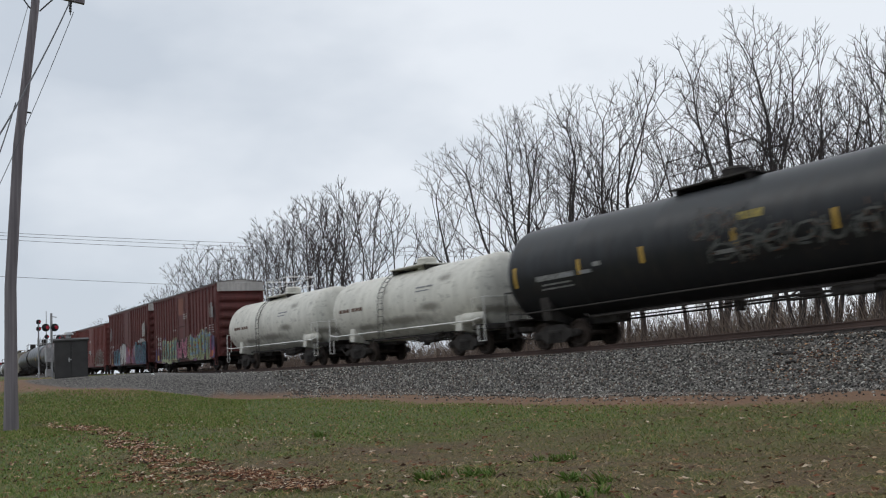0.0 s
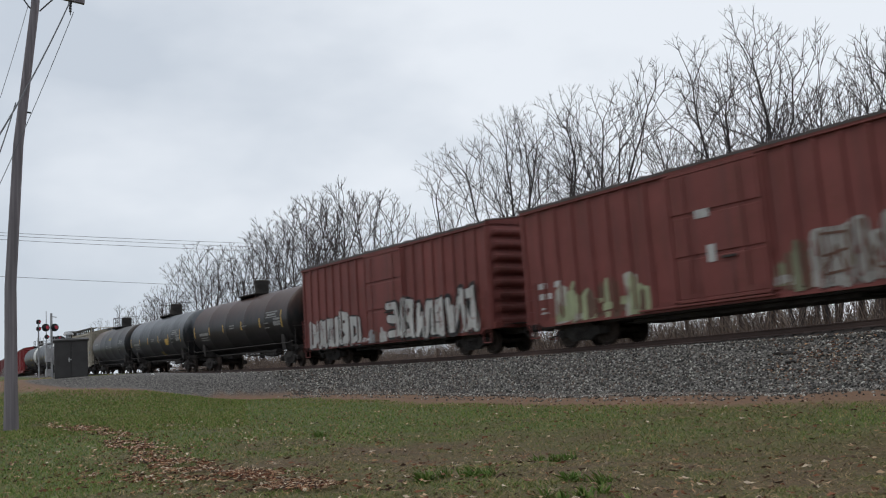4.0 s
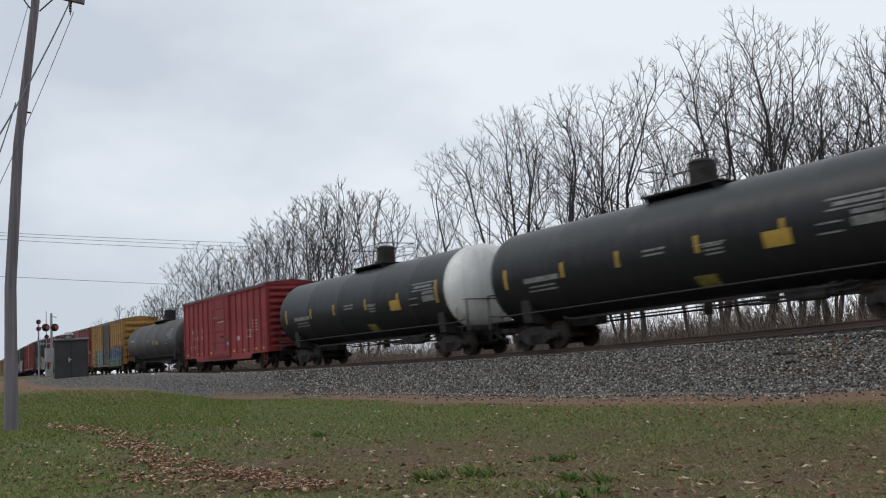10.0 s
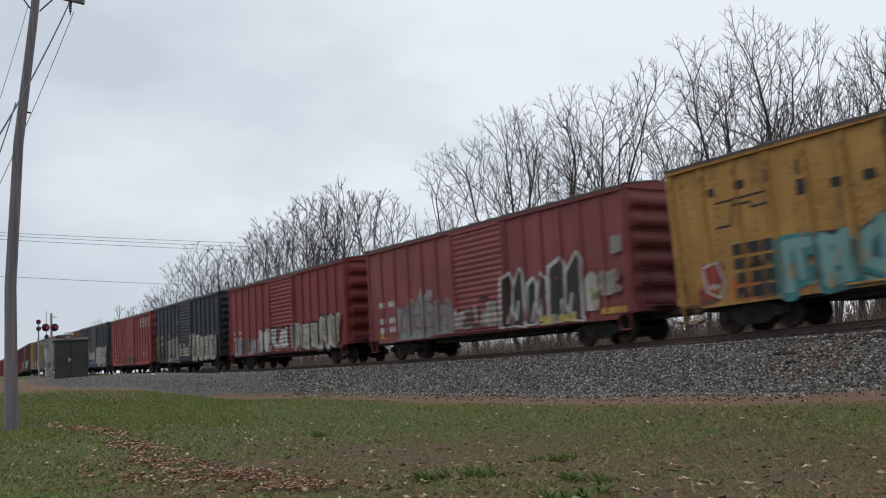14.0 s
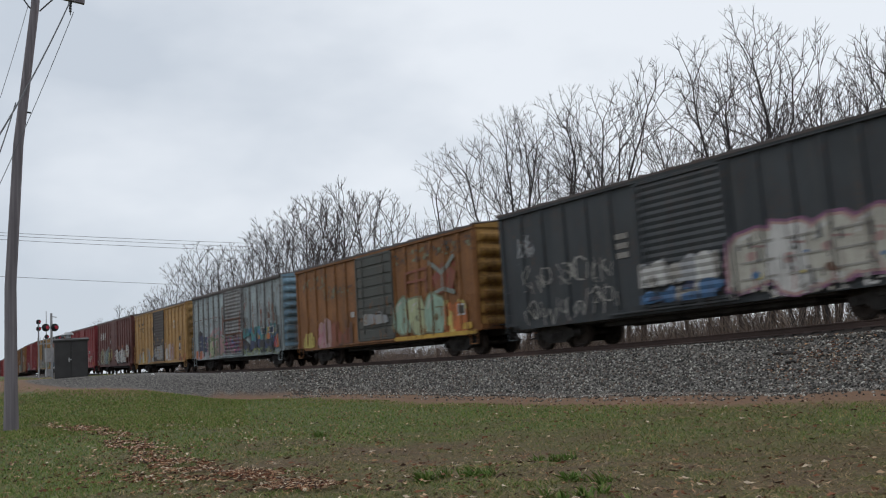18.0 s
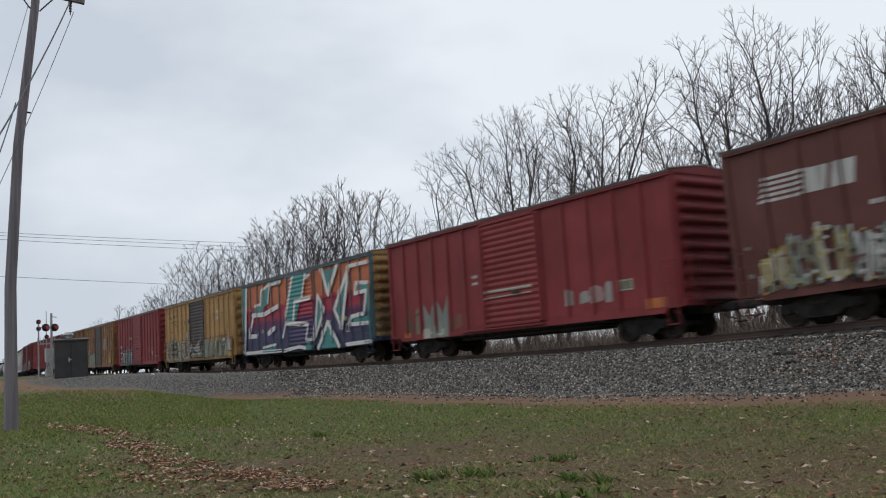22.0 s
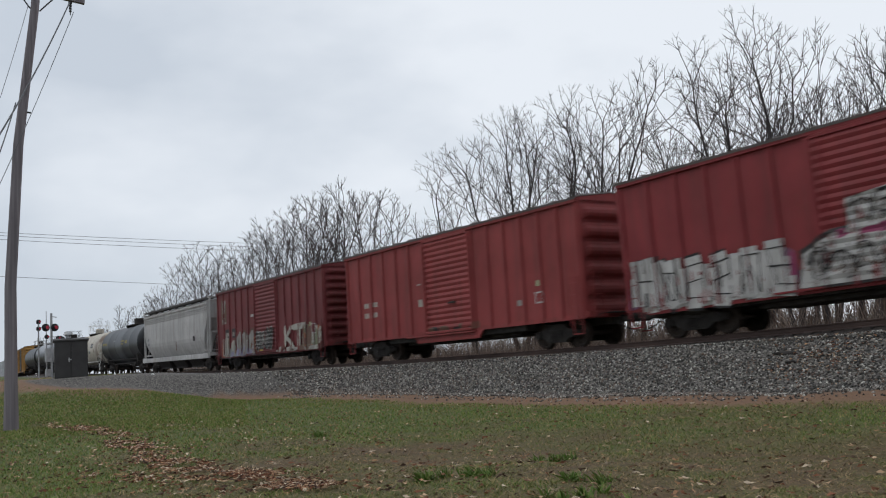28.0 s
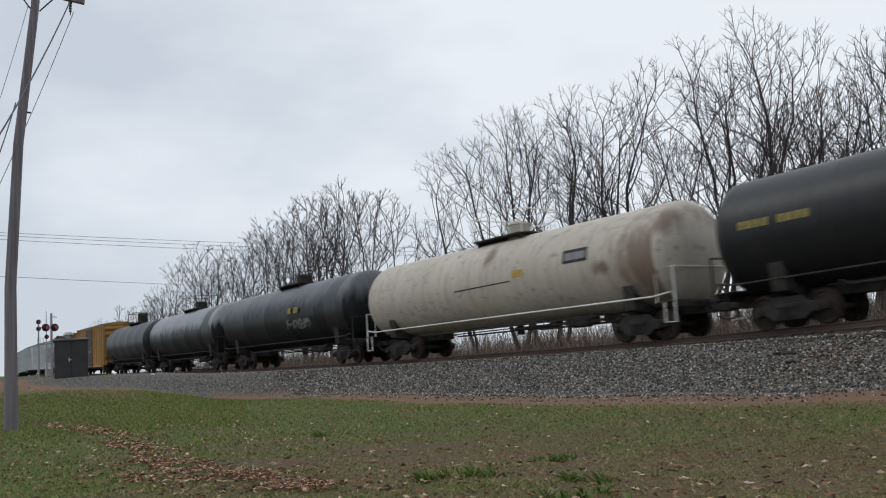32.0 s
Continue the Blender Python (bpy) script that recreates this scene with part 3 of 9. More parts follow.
def lawn():
    rng = np.random.default_rng(11)
    count, far = 320000, 60000
    v, f, tint = np.empty((count, 3, 3)), np.arange(count * 3).reshape(-1, 3), np.empty(count)
    n = 0
    while n < count:
        if n < far:
            r, a = rng.uniform(26, 62), radians(rng.uniform(66, 84))
        else:
            r, a = 6.5 + 48 * rng.random() ** 1.7, radians(rng.uniform(24, 84))
        x, y = -r * math.sin(a), r * math.cos(a)
        d = line_y(x) - y
        edge = grass_from(x)
        if d < edge:
            continue
        g = lush(x, y)
        if rng.random() < 0.93 * smooth(-41.0, -44.0, x + 2 * noise.noise((x * 0.4, y * 0.4, 7))):
            continue
        if rng.random() > 0.72 + 0.28 * g or rng.random() < smooth(edge + 1.3, edge + 0.3, d):
            continue
        h = rng.uniform(0.015, 0.058) * (0.55 + 0.65 * g) * (1 + r * 0.006)
        w = 0.0055 * (1 + r * 0.04) * (1.25 if n < far else 1.0)
        t = rng.uniform(0, 6.28)
        c, s = math.cos(t) * w, math.sin(t) * w
        z = bed_z(x, y) - 0.01
        lean = rng.normal(0, 0.042 + 0.045 * (1 - g), 2)
        v[n] = ((x - c, y - s, z), (x + c, y + s, z), (x + lean[0], y + lean[1], z + h))
        tint[n] = g
        n += 1
    me = bpy.data.meshes.new("lawn_grass")
    me.from_pydata(v.reshape(-1, 3).tolist(), [], f.tolist())
    me.attributes.new("tint", "FLOAT", "FACE").data.foreach_set("value", tint.astype(np.float32))
    me.materials.append(piecewise("grass_blades", [(0.16, 0.086, 0.036), (0.105, 0.105, 0.028), (0.38, 0.26, 0.13), (0.090, 0.078, 0.017), (0.034, 0.020, 0.010), (0.135, 0.092, 0.029), (0.40, 0.28, 0.15)], 0.8,
                                  [(0.100, 0.178, 0.022), (0.150, 0.235, 0.036), (0.31, 0.24, 0.085), (0.07, 0.118, 0.015), (0.200, 0.235, 0.05), (0.115, 0.195, 0.027), (0.36, 0.28, 0.14)]))
    tagged(new("lawn_grass", me), "short patchy green and straw-coloured grass", "grass", kind="stuff")


lawn()


def leaves():
    """Fallen leaves, thick where the wind has gathered them along the swale."""
    rng = np.random.default_rng(5)
    drifts = [(-26.2, 7.15, 3.4, 0.20), (-20.4, 6.5, 1.6, 0.22), (-16.4, 5.95, 1.5, 0.24), (-13.6, 5.95, 0.9, 0.26), (-11.7, 5.85, 0.95, 0.26), (-15.0, 5.0, 3.2, 0.45)]
    verts, faces = [], []
    for i in range(15000):
        if rng.random() < 0.50:
            cx, cy, sx, sy = drifts[int(rng.choice(len(drifts), p=[0.20, 0.18, 0.20, 0.18, 0.13, 0.11]))]
            x, y = cx + rng.normal(0, sx * 0.62), cy + rng.normal(0, sy)
        else:
            r, a = 6 + 22 * rng.random() ** 1.3, radians(rng.uniform(25, 82))
            x, y = -r * math.sin(a), r * math.cos(a)
        if i % 40 == 0:
            x, y = -12.6 + rng.normal(0, 0.9), 20.2 + rng.normal(0, 0.5)
        elif line_y(x) - y < grass_from(x) + 0.2 or noise.noise((x * 1.4, y * 2.4, 6)) < rng.uniform(-0.35, 0.25) or (x > -17 and y > 7.2 and rng.random() < 0.25):
            continue
        s, t, c = rng.uniform(0.02, 0.052), rng.uniform(0, 6.28), rng.uniform(-0.5, 0.5)
        z = bed_z(x, y) + 0.03
        k = len(verts)
        long, thin = (1.5, 0.28) if x > -17 and i % 5 else (1.0, 1.0)
        for u, w, dz in ((-1, 0, c * 0.02), (-0.3, 0.55, 0.012), (0.5, 0.5, 0.0), (1.1, 0, c * 0.03 + 0.012), (0.4, -0.55, 0.01), (-0.4, -0.5, 0)):
            u, w = u * long, w * thin
            verts.append((x + s * (u * math.cos(t) - w * math.sin(t)), y + s * (u * math.sin(t) + w * math.cos(t)), z + dz + rng.uniform(0, 0.035)))
        faces.append(tuple(range(k, k + 6)))
    me = raw("fallen_leaves", verts, faces, piecewise("dead_leaves", [(0.20, 0.080, 0.040), (0.42, 0.24, 0.13), (0.06, 0.03, 0.018), (0.50, 0.34, 0.21), (0.24, 0.095, 0.048), (0.08, 0.042, 0.025), (0.62, 0.50, 0.37), (0.15, 0.07, 0.04)]))
    tagged(new("fallen_leaves", me), "dead brown leaves scattered and drifted on the lawn", "leaves", kind="stuff")


leaves()


def lump(name, x, y, size, mat, label, category, seed):
    """A jagged scrap lying on the stones."""
    rng = random.Random(seed)
    bm = bmesh.new()
    bmesh.ops.create_icosphere(bm, subdivisions=2, radius=1.0)
    for v in bm.verts:
        v.co = Vector((v.co.x * size[0], v.co.y * size[1], v.co.z * size[2])) * rng.uniform(0.75, 1.15)
    bmesh.ops.translate(bm, vec=(x, y, bed_z(x, y) + size[2] * 0.5), verts=bm.verts)
    tagged(part(name, bm, mat), label, category)


lump("scrap_timber", -13.7, 20.35, (0.30, 0.12, 0.055), M_STEEL, "dark broken piece of a wooden tie on the ballast", "scrap wood", 3)
lump("scrap_timber", -13.3, 20.0, (0.16, 0.08, 0.04), M_STEEL, "small dark splinter of a wooden tie on the ballast", "scrap wood", 4)
lump("litter", -43.4, 14.7, (0.09, 0.07, 0.05), M_WHITEPART, "crumpled white paper litter on the gravel", "litter", 5)
lump("litter", -45.6, 13.6, (0.08, 0.06, 0.04), M_WHITEPART, "crumpled white paper litter on the gravel", "litter", 6)


def clump(x, y, r, seed):
    rng = random.Random(seed)
    verts, faces = [], []
    lobes = [(rng.gauss(0, r * 0.55), rng.gauss(0, r * 0.5), rng.uniform(0.25, 0.5)) for _ in range(5)]
    for i in range(150):
        ox, oy, k = lobes[i % 5]
        a, q = rng.uniform(0, 6.28), r * k * rng.random() ** 0.6
        px, py = x + ox + q * math.cos(a), y + oy + q * math.sin(a)
        h, t = rng.uniform(0.05, 0.17) * (1 - 0.5 * q / r), rng.uniform(0, 6.28)
        z, w = bed_z(px, py) - 0.01, 0.014
        k = len(verts)
        ox, oy = rng.gauss(0, 0.05), rng.gauss(0, 0.05)
        verts += [(px - w * math.cos(t), py - w * math.sin(t), z), (px + w * math.cos(t), py + w * math.sin(t), z), (px + ox + w * 1.2, py + oy, z + h * 0.7), (px + ox * 1.6, py + oy * 1.6, z + h)]
        faces += [(k, k + 1, k + 2, k + 3)]
    tagged(new("grass_clump", raw("grass_clump", verts, faces, M_CLUMP)), "lush green tuft of weeds in the thin lawn", "weeds", "green weed tufts")


M_CLUMP = piecewise("weed_leaves", [(0.085, 0.165, 0.022), (0.130, 0.215, 0.036), (0.075, 0.135, 0.020), (0.180, 0.200, 0.055)])
for i, (x, y, r) in enumerate(((-10.9, 10.05, 0.30), (-10.1, 7.6, 0.30), (-8.5, 8.2, 0.26), (-7.6, 7.05, 0.30), (-10.3, 7.0, 0.24), (-6.6, 7.0, 0.20), (-19.5, 10.6, 0.3))):
    clump(x, y, r, i)


# ---- line-side fixtures ----
def utility_pole():
    base = Vector((-29.43, 5.80, bed_z(-29.43, 5.80) - 0.10))
    root = tagged(empty("utility_pole", Matrix.Translation(base)), "weathered grey wooden utility pole on the lawn", "pole")
    path = [(0, 0, 0, 0.215), (0.02, 0.0, 1.5, 0.18), (0.03, 0.0, 4.3, 0.162), (0.04, 0.24, 8.6, 0.145), (0.13, 0.72, 12.9, 0.125), (0.15, 0.86, 14.6, 0.12)]
    bm = bmesh.new()
    rings = []
    for x, y, z, r in path:
        rings.append([bm.verts.new((x + r * math.cos(2 * math.pi * k / 20), y + r * math.sin(2 * math.pi * k / 20), z)) for k in range(20)])
    for a, b in zip(rings, rings[1:]):
        for k in range(20):
            bm.faces.new((a[k], a[(k + 1) % 20], b[(k + 1) % 20], b[k]))
    bm.faces.new(rings[-1])
    part("shaft", bm, M_POLE, root, smooth=True)
    across = Vector((0.16, 0.987, -0.13)).normalized()
    top = Vector((0.13, 0.74, 13.50))
    bm = bmesh.new()
    v = box(bm, -1.3, 1.3, -0.06, 0.06, -0.07, 0.07, 0.01)
    bmesh.ops.transform(bm, matrix=Matrix.Translation(top + across * 0.15) @ across.to_track_quat("X", "Z").to_matrix().to_4x4(), verts=bm.verts)
    part("crossarm", bm, M_POLE, root, "dark wooden crossarm")
    for s in (-1, 1):
        bm = bmesh.new()
        tube(bm, top + across * 0.62 * s, top + Vector((0, 0, -0.62)) + across * 0.12 * s, 0.022, 6)
        part("arm_brace", bm, M_BLACKMETAL, root)
    bm = bmesh.new()
    p = top + across * 1.02
    for i in range(4):
        tube(bm, p - Vector((0, 0, 0.10 + i * 0.09)), p - Vector((0, 0, 0.15 + i * 0.09)), 0.055 - 0.004 * i, 10)
    tube(bm, p, p - Vector((0, 0, 0.52)), 0.015, 6)
    part("hanging_insulator", bm, M_BLACKMETAL, root)
    bm = bmesh.new()
    tube(bm, (0.05, 0.23, 9.62), (0.05, 0.60, 9.62), 0.03, 8)
    part("cable_bolt", bm, M_BLACKMETAL, root)
    return base


utility_pole()


def wires():
    """Cables that hang from the pole, and the line that crosses far behind."""
    def wire(name, pts, r, label, sag=0.0):
        bm = bmesh.new()
        pts = [Vector(p) for p in pts]
        if len(pts) == 2:
            a, b = pts
            pts = [a.lerp(b, t / 12) - Vector((0, 0, sag * 4 * t / 12 * (1 - t / 12))) for t in range(13)]
        rod(bm, pts, r, 5)
        tagged(part(name, bm, M_WIRE, None), label, "cable", "overhead cables")
    for a, b, r in WIRE_ENDS:
        wire("overhead_cable", (a, b), r, "dark cable sloping down from the utility pole", 0.15)
    for a, b in FAR_WIRES:
        wire("power_line", (a, b), 0.016, "thin power line strung high behind the trees", 0.3)


def signal_mast():
    x, y = -77.9, 18.35
    g = bed_z(x, y)
    root = tagged(empty("crossing_signal", pose(x, y, g, 0, 0, 12)), "level-crossing signal with round black hoods and red lamps", "signal")
    top = 5.75 - g

    def mk(name, build, mat, parent=None, label=""):
        bm = bmesh.new()
        build(bm)
        return part(name, bm, mat, parent or root, label)
    mk("mast", lambda bm: (tube(bm, (0, 0, 0), (0, 0, top), 0.09, 12), tube(bm, (0, 0, 0), (0, 0, 0.35), 0.2, 12)), M_PALE)
    mk("finial", lambda bm: tube(bm, (0, 0, top - 0.25), (0.02, 0.42, top - 0.30), 0.035, 8), M_PALE)
    mk("crossarm", lambda bm: tube(bm, (0, -0.8, top - 1.12), (0, 0.5, top - 1.12), 0.045, 8), M_BLACKMETAL)

    def lamp(yy, zz, r, lit=True, fx=0.0):
        ob = mk("lamp", lambda bm: (tube(bm, (0.02 + fx, yy, zz), (0.10 + fx, yy, zz), r, 20), tube(bm, (0.1 + fx, yy, zz), (0.34 + fx, yy, zz), r * 0.42, 14, r * 0.46)), M_BLACKMETAL)
        mk("lens", lambda bm: tube(bm, (0.33 + fx, yy, zz), (0.36 + fx, yy, zz), r * 0.45, 16), M_LAMPRED, ob, "dark red glass lens")
    lamp(-0.48, top - 1.12, 0.31)
    lamp(0.24, top - 1.12, 0.31)
    lamp(-0.42, top - 1.85, 0.17)
    lamp(0.5, top - 1.95, 0.17)
    mk("signal_box", lambda bm: box(bm, -0.16, 0.16, -0.50, 0.30, top - 3.85, top - 2.75, 0.02), M_PALE, None, "pale grey equipment box")
    mk("signal_box", lambda bm: box(bm, -0.14, 0.14, -0.5, -0.1, top - 5.0 if top > 5.2 else 0.1, top - 4.4, 0.02), M_PALE, None, "pale grey equipment box")
    mk("cantilever_frame", lambda bm: [tube(bm, (0.1, a, top - 2.45), (0.1, b, top - 2.3), 0.03, 6) for a, b in ((-1.15, 0.5), (-1.15, -0.7), (-0.5, 0.4))] + [tube(bm, (0.1, a, top - 2.5), (0.1, a, top - 1.9), 0.02, 5) for a in (-1.15, -0.95, -0.7, 0.2, 0.45)], M_PALE)
    mk("bell", lambda bm: tube(bm, (0, 0.75, top - 1.95), (0, 1.05, top - 2.0), 0.18, 12, 0.1), M_BLACKMETAL)
    mk("second_mast", lambda bm: tube(bm, (-1.2, 0.15, 0), (-1.2, 0.15, top + 0.3), 0.06, 8, 0.025), M_PALE)
    mk("flasher_post", lambda bm: tube(bm, (-1.6, -0.30, 0), (-1.6, -0.30, top - 0.5), 0.06, 8), M_PALE)
    lamp(-0.30, top - 0.55, 0.19, fx=-1.65)
    lamp(-0.30, top - 1.1, 0.19, fx=-1.65)


def cabinet():
    x, y = -46.6, 11.85
    root = tagged(empty("relay_cabinet", pose(x, y, bed_z(x, y) - 0.12, 0, 0, 77)), "dark grey steel relay cabinet with a peaked lid beside the track", "cabinet")
    w, h, d = 0.735, 1.92, 0.55

    def mk(name, build, mat, label=""):
        bm = bmesh.new()
        build(bm)
        return part(name, bm, mat, root, label)
    for fx in (-0.66, -0.4, -0.13, 0.13, 0.4, 0.66):
        mk("foot", lambda bm: box(bm, fx - 0.07, fx + 0.07, -d + 0.02, d - 0.02, -0.3, 0.08), M_CABINET)
    mk("body", lambda bm: box(bm, -w, w, -d, d, 0.06, h - 0.06, 0.015), M_CABINET)
    mk("lid", lambda bm: extruded(bm, [(-d - 0.07, h - 0.08), (d + 0.07, h - 0.08), (d + 0.07, h - 0.02), (0, h + 0.08), (-d - 0.07, h - 0.02)], -w - 0.06, w + 0.06), M_CABINET)
    for s in (-1, 1):
        mk("door", lambda bm: box(bm, min(s * 0.015, s * (w - 0.04)), max(s * 0.015, s * (w - 0.04)), -d - 0.025, -d, 0.14, h - 0.14, 0.008), M_CABINET)
    mk("door_handle", lambda bm: (box(bm, -0.13, 0.02, -d - 0.06, -d - 0.025, 0.93, 0.98, 0.006), box(bm, -0.12, -0.06, -d - 0.045, -d - 0.025, 0.85, 1.05)), M_PALE, "worn bright handle")
    mk("roof_vent", lambda bm: (tube(bm, (-0.1, 0, h), (-0.1, 0, h + 0.26), 0.12, 14), tube(bm, (-0.1, 0, h + 0.24), (-0.1, 0, h + 0.36), 0.26, 16, 0.16)), M_PALE, "pale mushroom vent")
    mk("conduit", lambda bm: tube(bm, (-w - 0.08, 0.2, -0.3), (-w - 0.08, 0.2, 1.3), 0.035, 8), M_PALE)
    mk("padlock", lambda bm: box(bm, w + 0.06, w + 0.12, -0.3, -0.18, h - 0.72, h - 0.6, 0.01), M_PALE, "small pale fitting")


def road():
    verts, faces = [], []
    ys = [k * 1.5 - 60 for k in range(140)]
    for i, y in enumerate(ys):
        for dx in (-4.2, 4.2):
            x = -92 + dx
            verts.append((x, y, line_z(-92) - (0.02 if abs(line_y(x) - y) > 2.4 else 0.012)))
        if i:
            faces.append((2 * i - 2, 2 * i - 1, 2 * i + 1, 2 * i))
    tagged(new("road", raw("road", verts, faces, M_ROAD)), "grey asphalt road at the level crossing", "road", kind="structure")


cabinet()
signal_mast()
road()


WIRE_ENDS = [((-28.94, 7.47, 11.69), (-23.31, 4.22, 5.48), 0.02), ((-28.92, 7.58, 11.39), (-26.63, 4.46, 3.98), 0.01), ((-29.32, 6.34, 11.53), (-26.63, 4.46, 5.81), 0.008), ((-29.20, 5.94, 8.35), (-24.66, 4.13, 4.22), 0.017)]
FAR_WIRES = [((-79.03, 12.43, 12.39), (-94.69, 76.92, 14.61)), ((-79.03, 12.43, 12.16), (-94.72, 76.89, 14.08)), ((-79.03, 12.43, 11.85), (-94.74, 76.86, 13.48)), ((-79.03, 12.43, 8.98), (-101.95, 67.02, 9.98))]
wires()


# ---- rolling stock ----
def wheelset(bm):
    for s in (-1, 1):
        y = s * 0.75
        prof = [(0.0, 0.10), (0.0, 0.16), (0.03, 0.20), (0.04, 0.36), (0.0, 0.40), (0.0, 0.455), (0.10, 0.465), (0.135, 0.495), (0.145, 0.49), (0.145, 0.40), (0.09, 0.37), (0.08, 0.18), (0.15, 0.15), (0.15, 0.10)]
        rings = []
        for w, r in prof:
            rings.append([bm.verts.new((r * math.sin(2 * math.pi * k / 20), y + s * (0.075 - w), 0.465 + r * math.cos(2 * math.pi * k / 20))) for k in range(20)])
        fs = []
        for a, b in zip(rings, rings[1:]):
            fs += [bm.faces.new((a[k], b[k], b[(k + 1) % 20], a[(k + 1) % 20])) for k in range(20)]
        bmesh.ops.recalc_face_normals(bm, faces=fs)
        for k in range(4):
            a = k * math.pi / 2
            tube(bm, (0.27 * math.cos(a), y + s * 0.06, 0.465 + 0.27 * math.sin(a)), (0.27 * math.cos(a), y + s * 0.045, 0.465 + 0.27 * math.sin(a)), 0.035, 8)
    tube(bm, (0, -1.06, 0.465), (0, 1.06, 0.465), 0.085, 12)
    bmesh.ops.translate(bm, vec=(0, 0, -0.465), verts=bm.verts)


def side_frame(bm):
    """Cast truck side: arched top chord, dropped tension bar, two bearing jaws and a spring nest."""
    outline = [(-1.12, 0.58), (-0.62, 0.66), (-0.40, 0.83), (0.40, 0.83), (0.62, 0.66), (1.12, 0.58), (1.12, 0.40), (0.92, 0.34), (0.72, 0.40), (0.44, 0.20), (-0.44, 0.20), (-0.72, 0.40), (-0.92, 0.34), (-1.12, 0.40)]
    extruded(bm, outline, -0.09, 0.09, "y")
    for s in (-1, 1):
        tube(bm, (s * 0.89, -0.19, 0.465), (s * 0.89, 0.03, 0.465), 0.125, 14)
        tube(bm, (s * 0.89, -0.21, 0.465), (s * 0.89, -0.18, 0.465), 0.08, 12)
    for x in (-0.24, -0.08, 0.08, 0.24):
        tube(bm, (x, -0.11, 0.27), (x, -0.11, 0.52), 0.055, 8)
    box(bm, -0.33, 0.33, -0.14, 0.0, 0.52, 0.64, 0.02)


def bolster(bm):
    box(bm, -0.24, 0.24, -1.02, 1.02, 0.50, 0.78, 0.03)
    tube(bm, (0, 0, 0.76), (0, 0, 0.98), 0.22, 14)
    for s in (-1, 1):
        box(bm, s * 0.33 - 0.05, s * 0.33 + 0.05, -0.95, 0.95, 0.36, 0.46)
        rod(bm, [(s * 0.38, -0.8, 0.40), (s * 0.38, 0.8, 0.40)], 0.04, 6)


WHEELS = []


def truck(car, x):
    t = shown("truck", kept("bolster", bolster), M_STEEL, car, at=pose(x, 0, 0))
    for s in (-1, 1):
        shown("side_frame", kept("side_frame", side_frame), M_STEEL, t, at=pose(0, s * 1.0, 0, 0, 0, 0 if s < 0 else 180))
    for dx in (-0.89, 0.89):
        w = shown("wheelset", kept("wheelset", wheelset), M_WHEEL, t, at=pose(dx, 0, 0.465))
        WHEELS.append((w, dx))
    return t


def coupler(bm):
    box(bm, -0.55, 0.15, -0.14, 0.14, 0.72, 0.98, 0.03)
    box(bm, 0.10, 0.52, -0.08, 0.08, 0.75, 0.93, 0.03)
    box(bm, 0.46, 0.80, -0.17, 0.10, 0.70, 0.98, 0.05)
    box(bm, 0.66, 0.86, 0.00, 0.17, 0.72, 0.96, 0.05)
    rod(bm, [(0.15, -0.35, 0.80), (0.55, -0.36, 0.55), (0.85, -0.28, 0.45)], 0.025, 6)
    rod(bm, [(0.10, 0.0, 1.08), (0.12, -1.0, 1.05), (0.1, -1.35, 0.85)], 0.015, 5)


def both_couplers(car, half):
    shown("coupler", kept("coupler", coupler), M_STEEL, car, at=pose(half, 0, 0))
    shown("coupler", kept("coupler", coupler), M_STEEL, car, at=pose(-half, 0, 0, 0, 0, 180))


def corrugated(bm, w, z0, z1, ribs, depth, taper, x=0.0):
    """An end wall with pressed horizontal ribs that fade out towards its edges."""
    rows = []
    n = ribs * 6
    for i in range(n + 1):
        z = z0 + (z1 - z0) * i / n
        ph = (i % 6) / 6
        o = depth * (0, 0.75, 1.0, 0.9, 0.25, 0.0)[i % 6]
        row = []
        for k, y in enumerate((-w, -w + taper, -w + taper * 2.2, 0, w - taper * 2.2, w - taper, w)):
            f = (0, 0.25, 1, 1, 1, 0.25, 0)[k]
            row.append(bm.verts.new((x + o * f, y, z)))
        rows.append(row)
    for a, b in zip(rows, rows[1:]):
        for k in range(6):
            bm.faces.new((a[k], a[k + 1], b[k + 1], b[k]))


def door_corrugated(bm, w, z0, z1, ribs, depth=0.036):
    """A sliding door pressed in horizontal ribs, one sheet with a flat rim."""
    n = ribs * 4
    rows = [(z0, 0.0)] + [(z0 + 0.06 + (z1 - z0 - 0.12) * i / n, -depth * (0, 0.55, 1.0, 0.55)[i % 4]) for i in range(n + 1)] + [(z1, 0.0)]
    made = []
    for z, o in rows:
        made.append([bm.verts.new((x, y, z)) for x, y in ((-w / 2, 0.06), (-w / 2, 0), (-w / 2 + 0.07, o), (w / 2 - 0.07, o), (w / 2, 0), (w / 2, 0.06))])
    for a, b in zip(made, made[1:]):
        for k in range(5):
            bm.faces.new((a[k], a[k + 1], b[k + 1], b[k]))


def door_frame(door, w, z0, z1, paint):
    for x in (-w / 2, w / 2):
        shown("door_post", kept(("door_post", z1), lambda bm: box(bm, -0.05, 0.05, -0.06, 0.02, z0, z1, 0.01)), paint, door, at=pose(x, 0, 0))
    for z in (z0, z1):
        shown("door_rail", kept(("door_rail", w), lambda bm: box(bm, -w / 2 + 0.05, w / 2 - 0.05, -0.055, 0.02, -0.05, 0.05, 0.01)), paint, door, at=pose(0, 0, z))


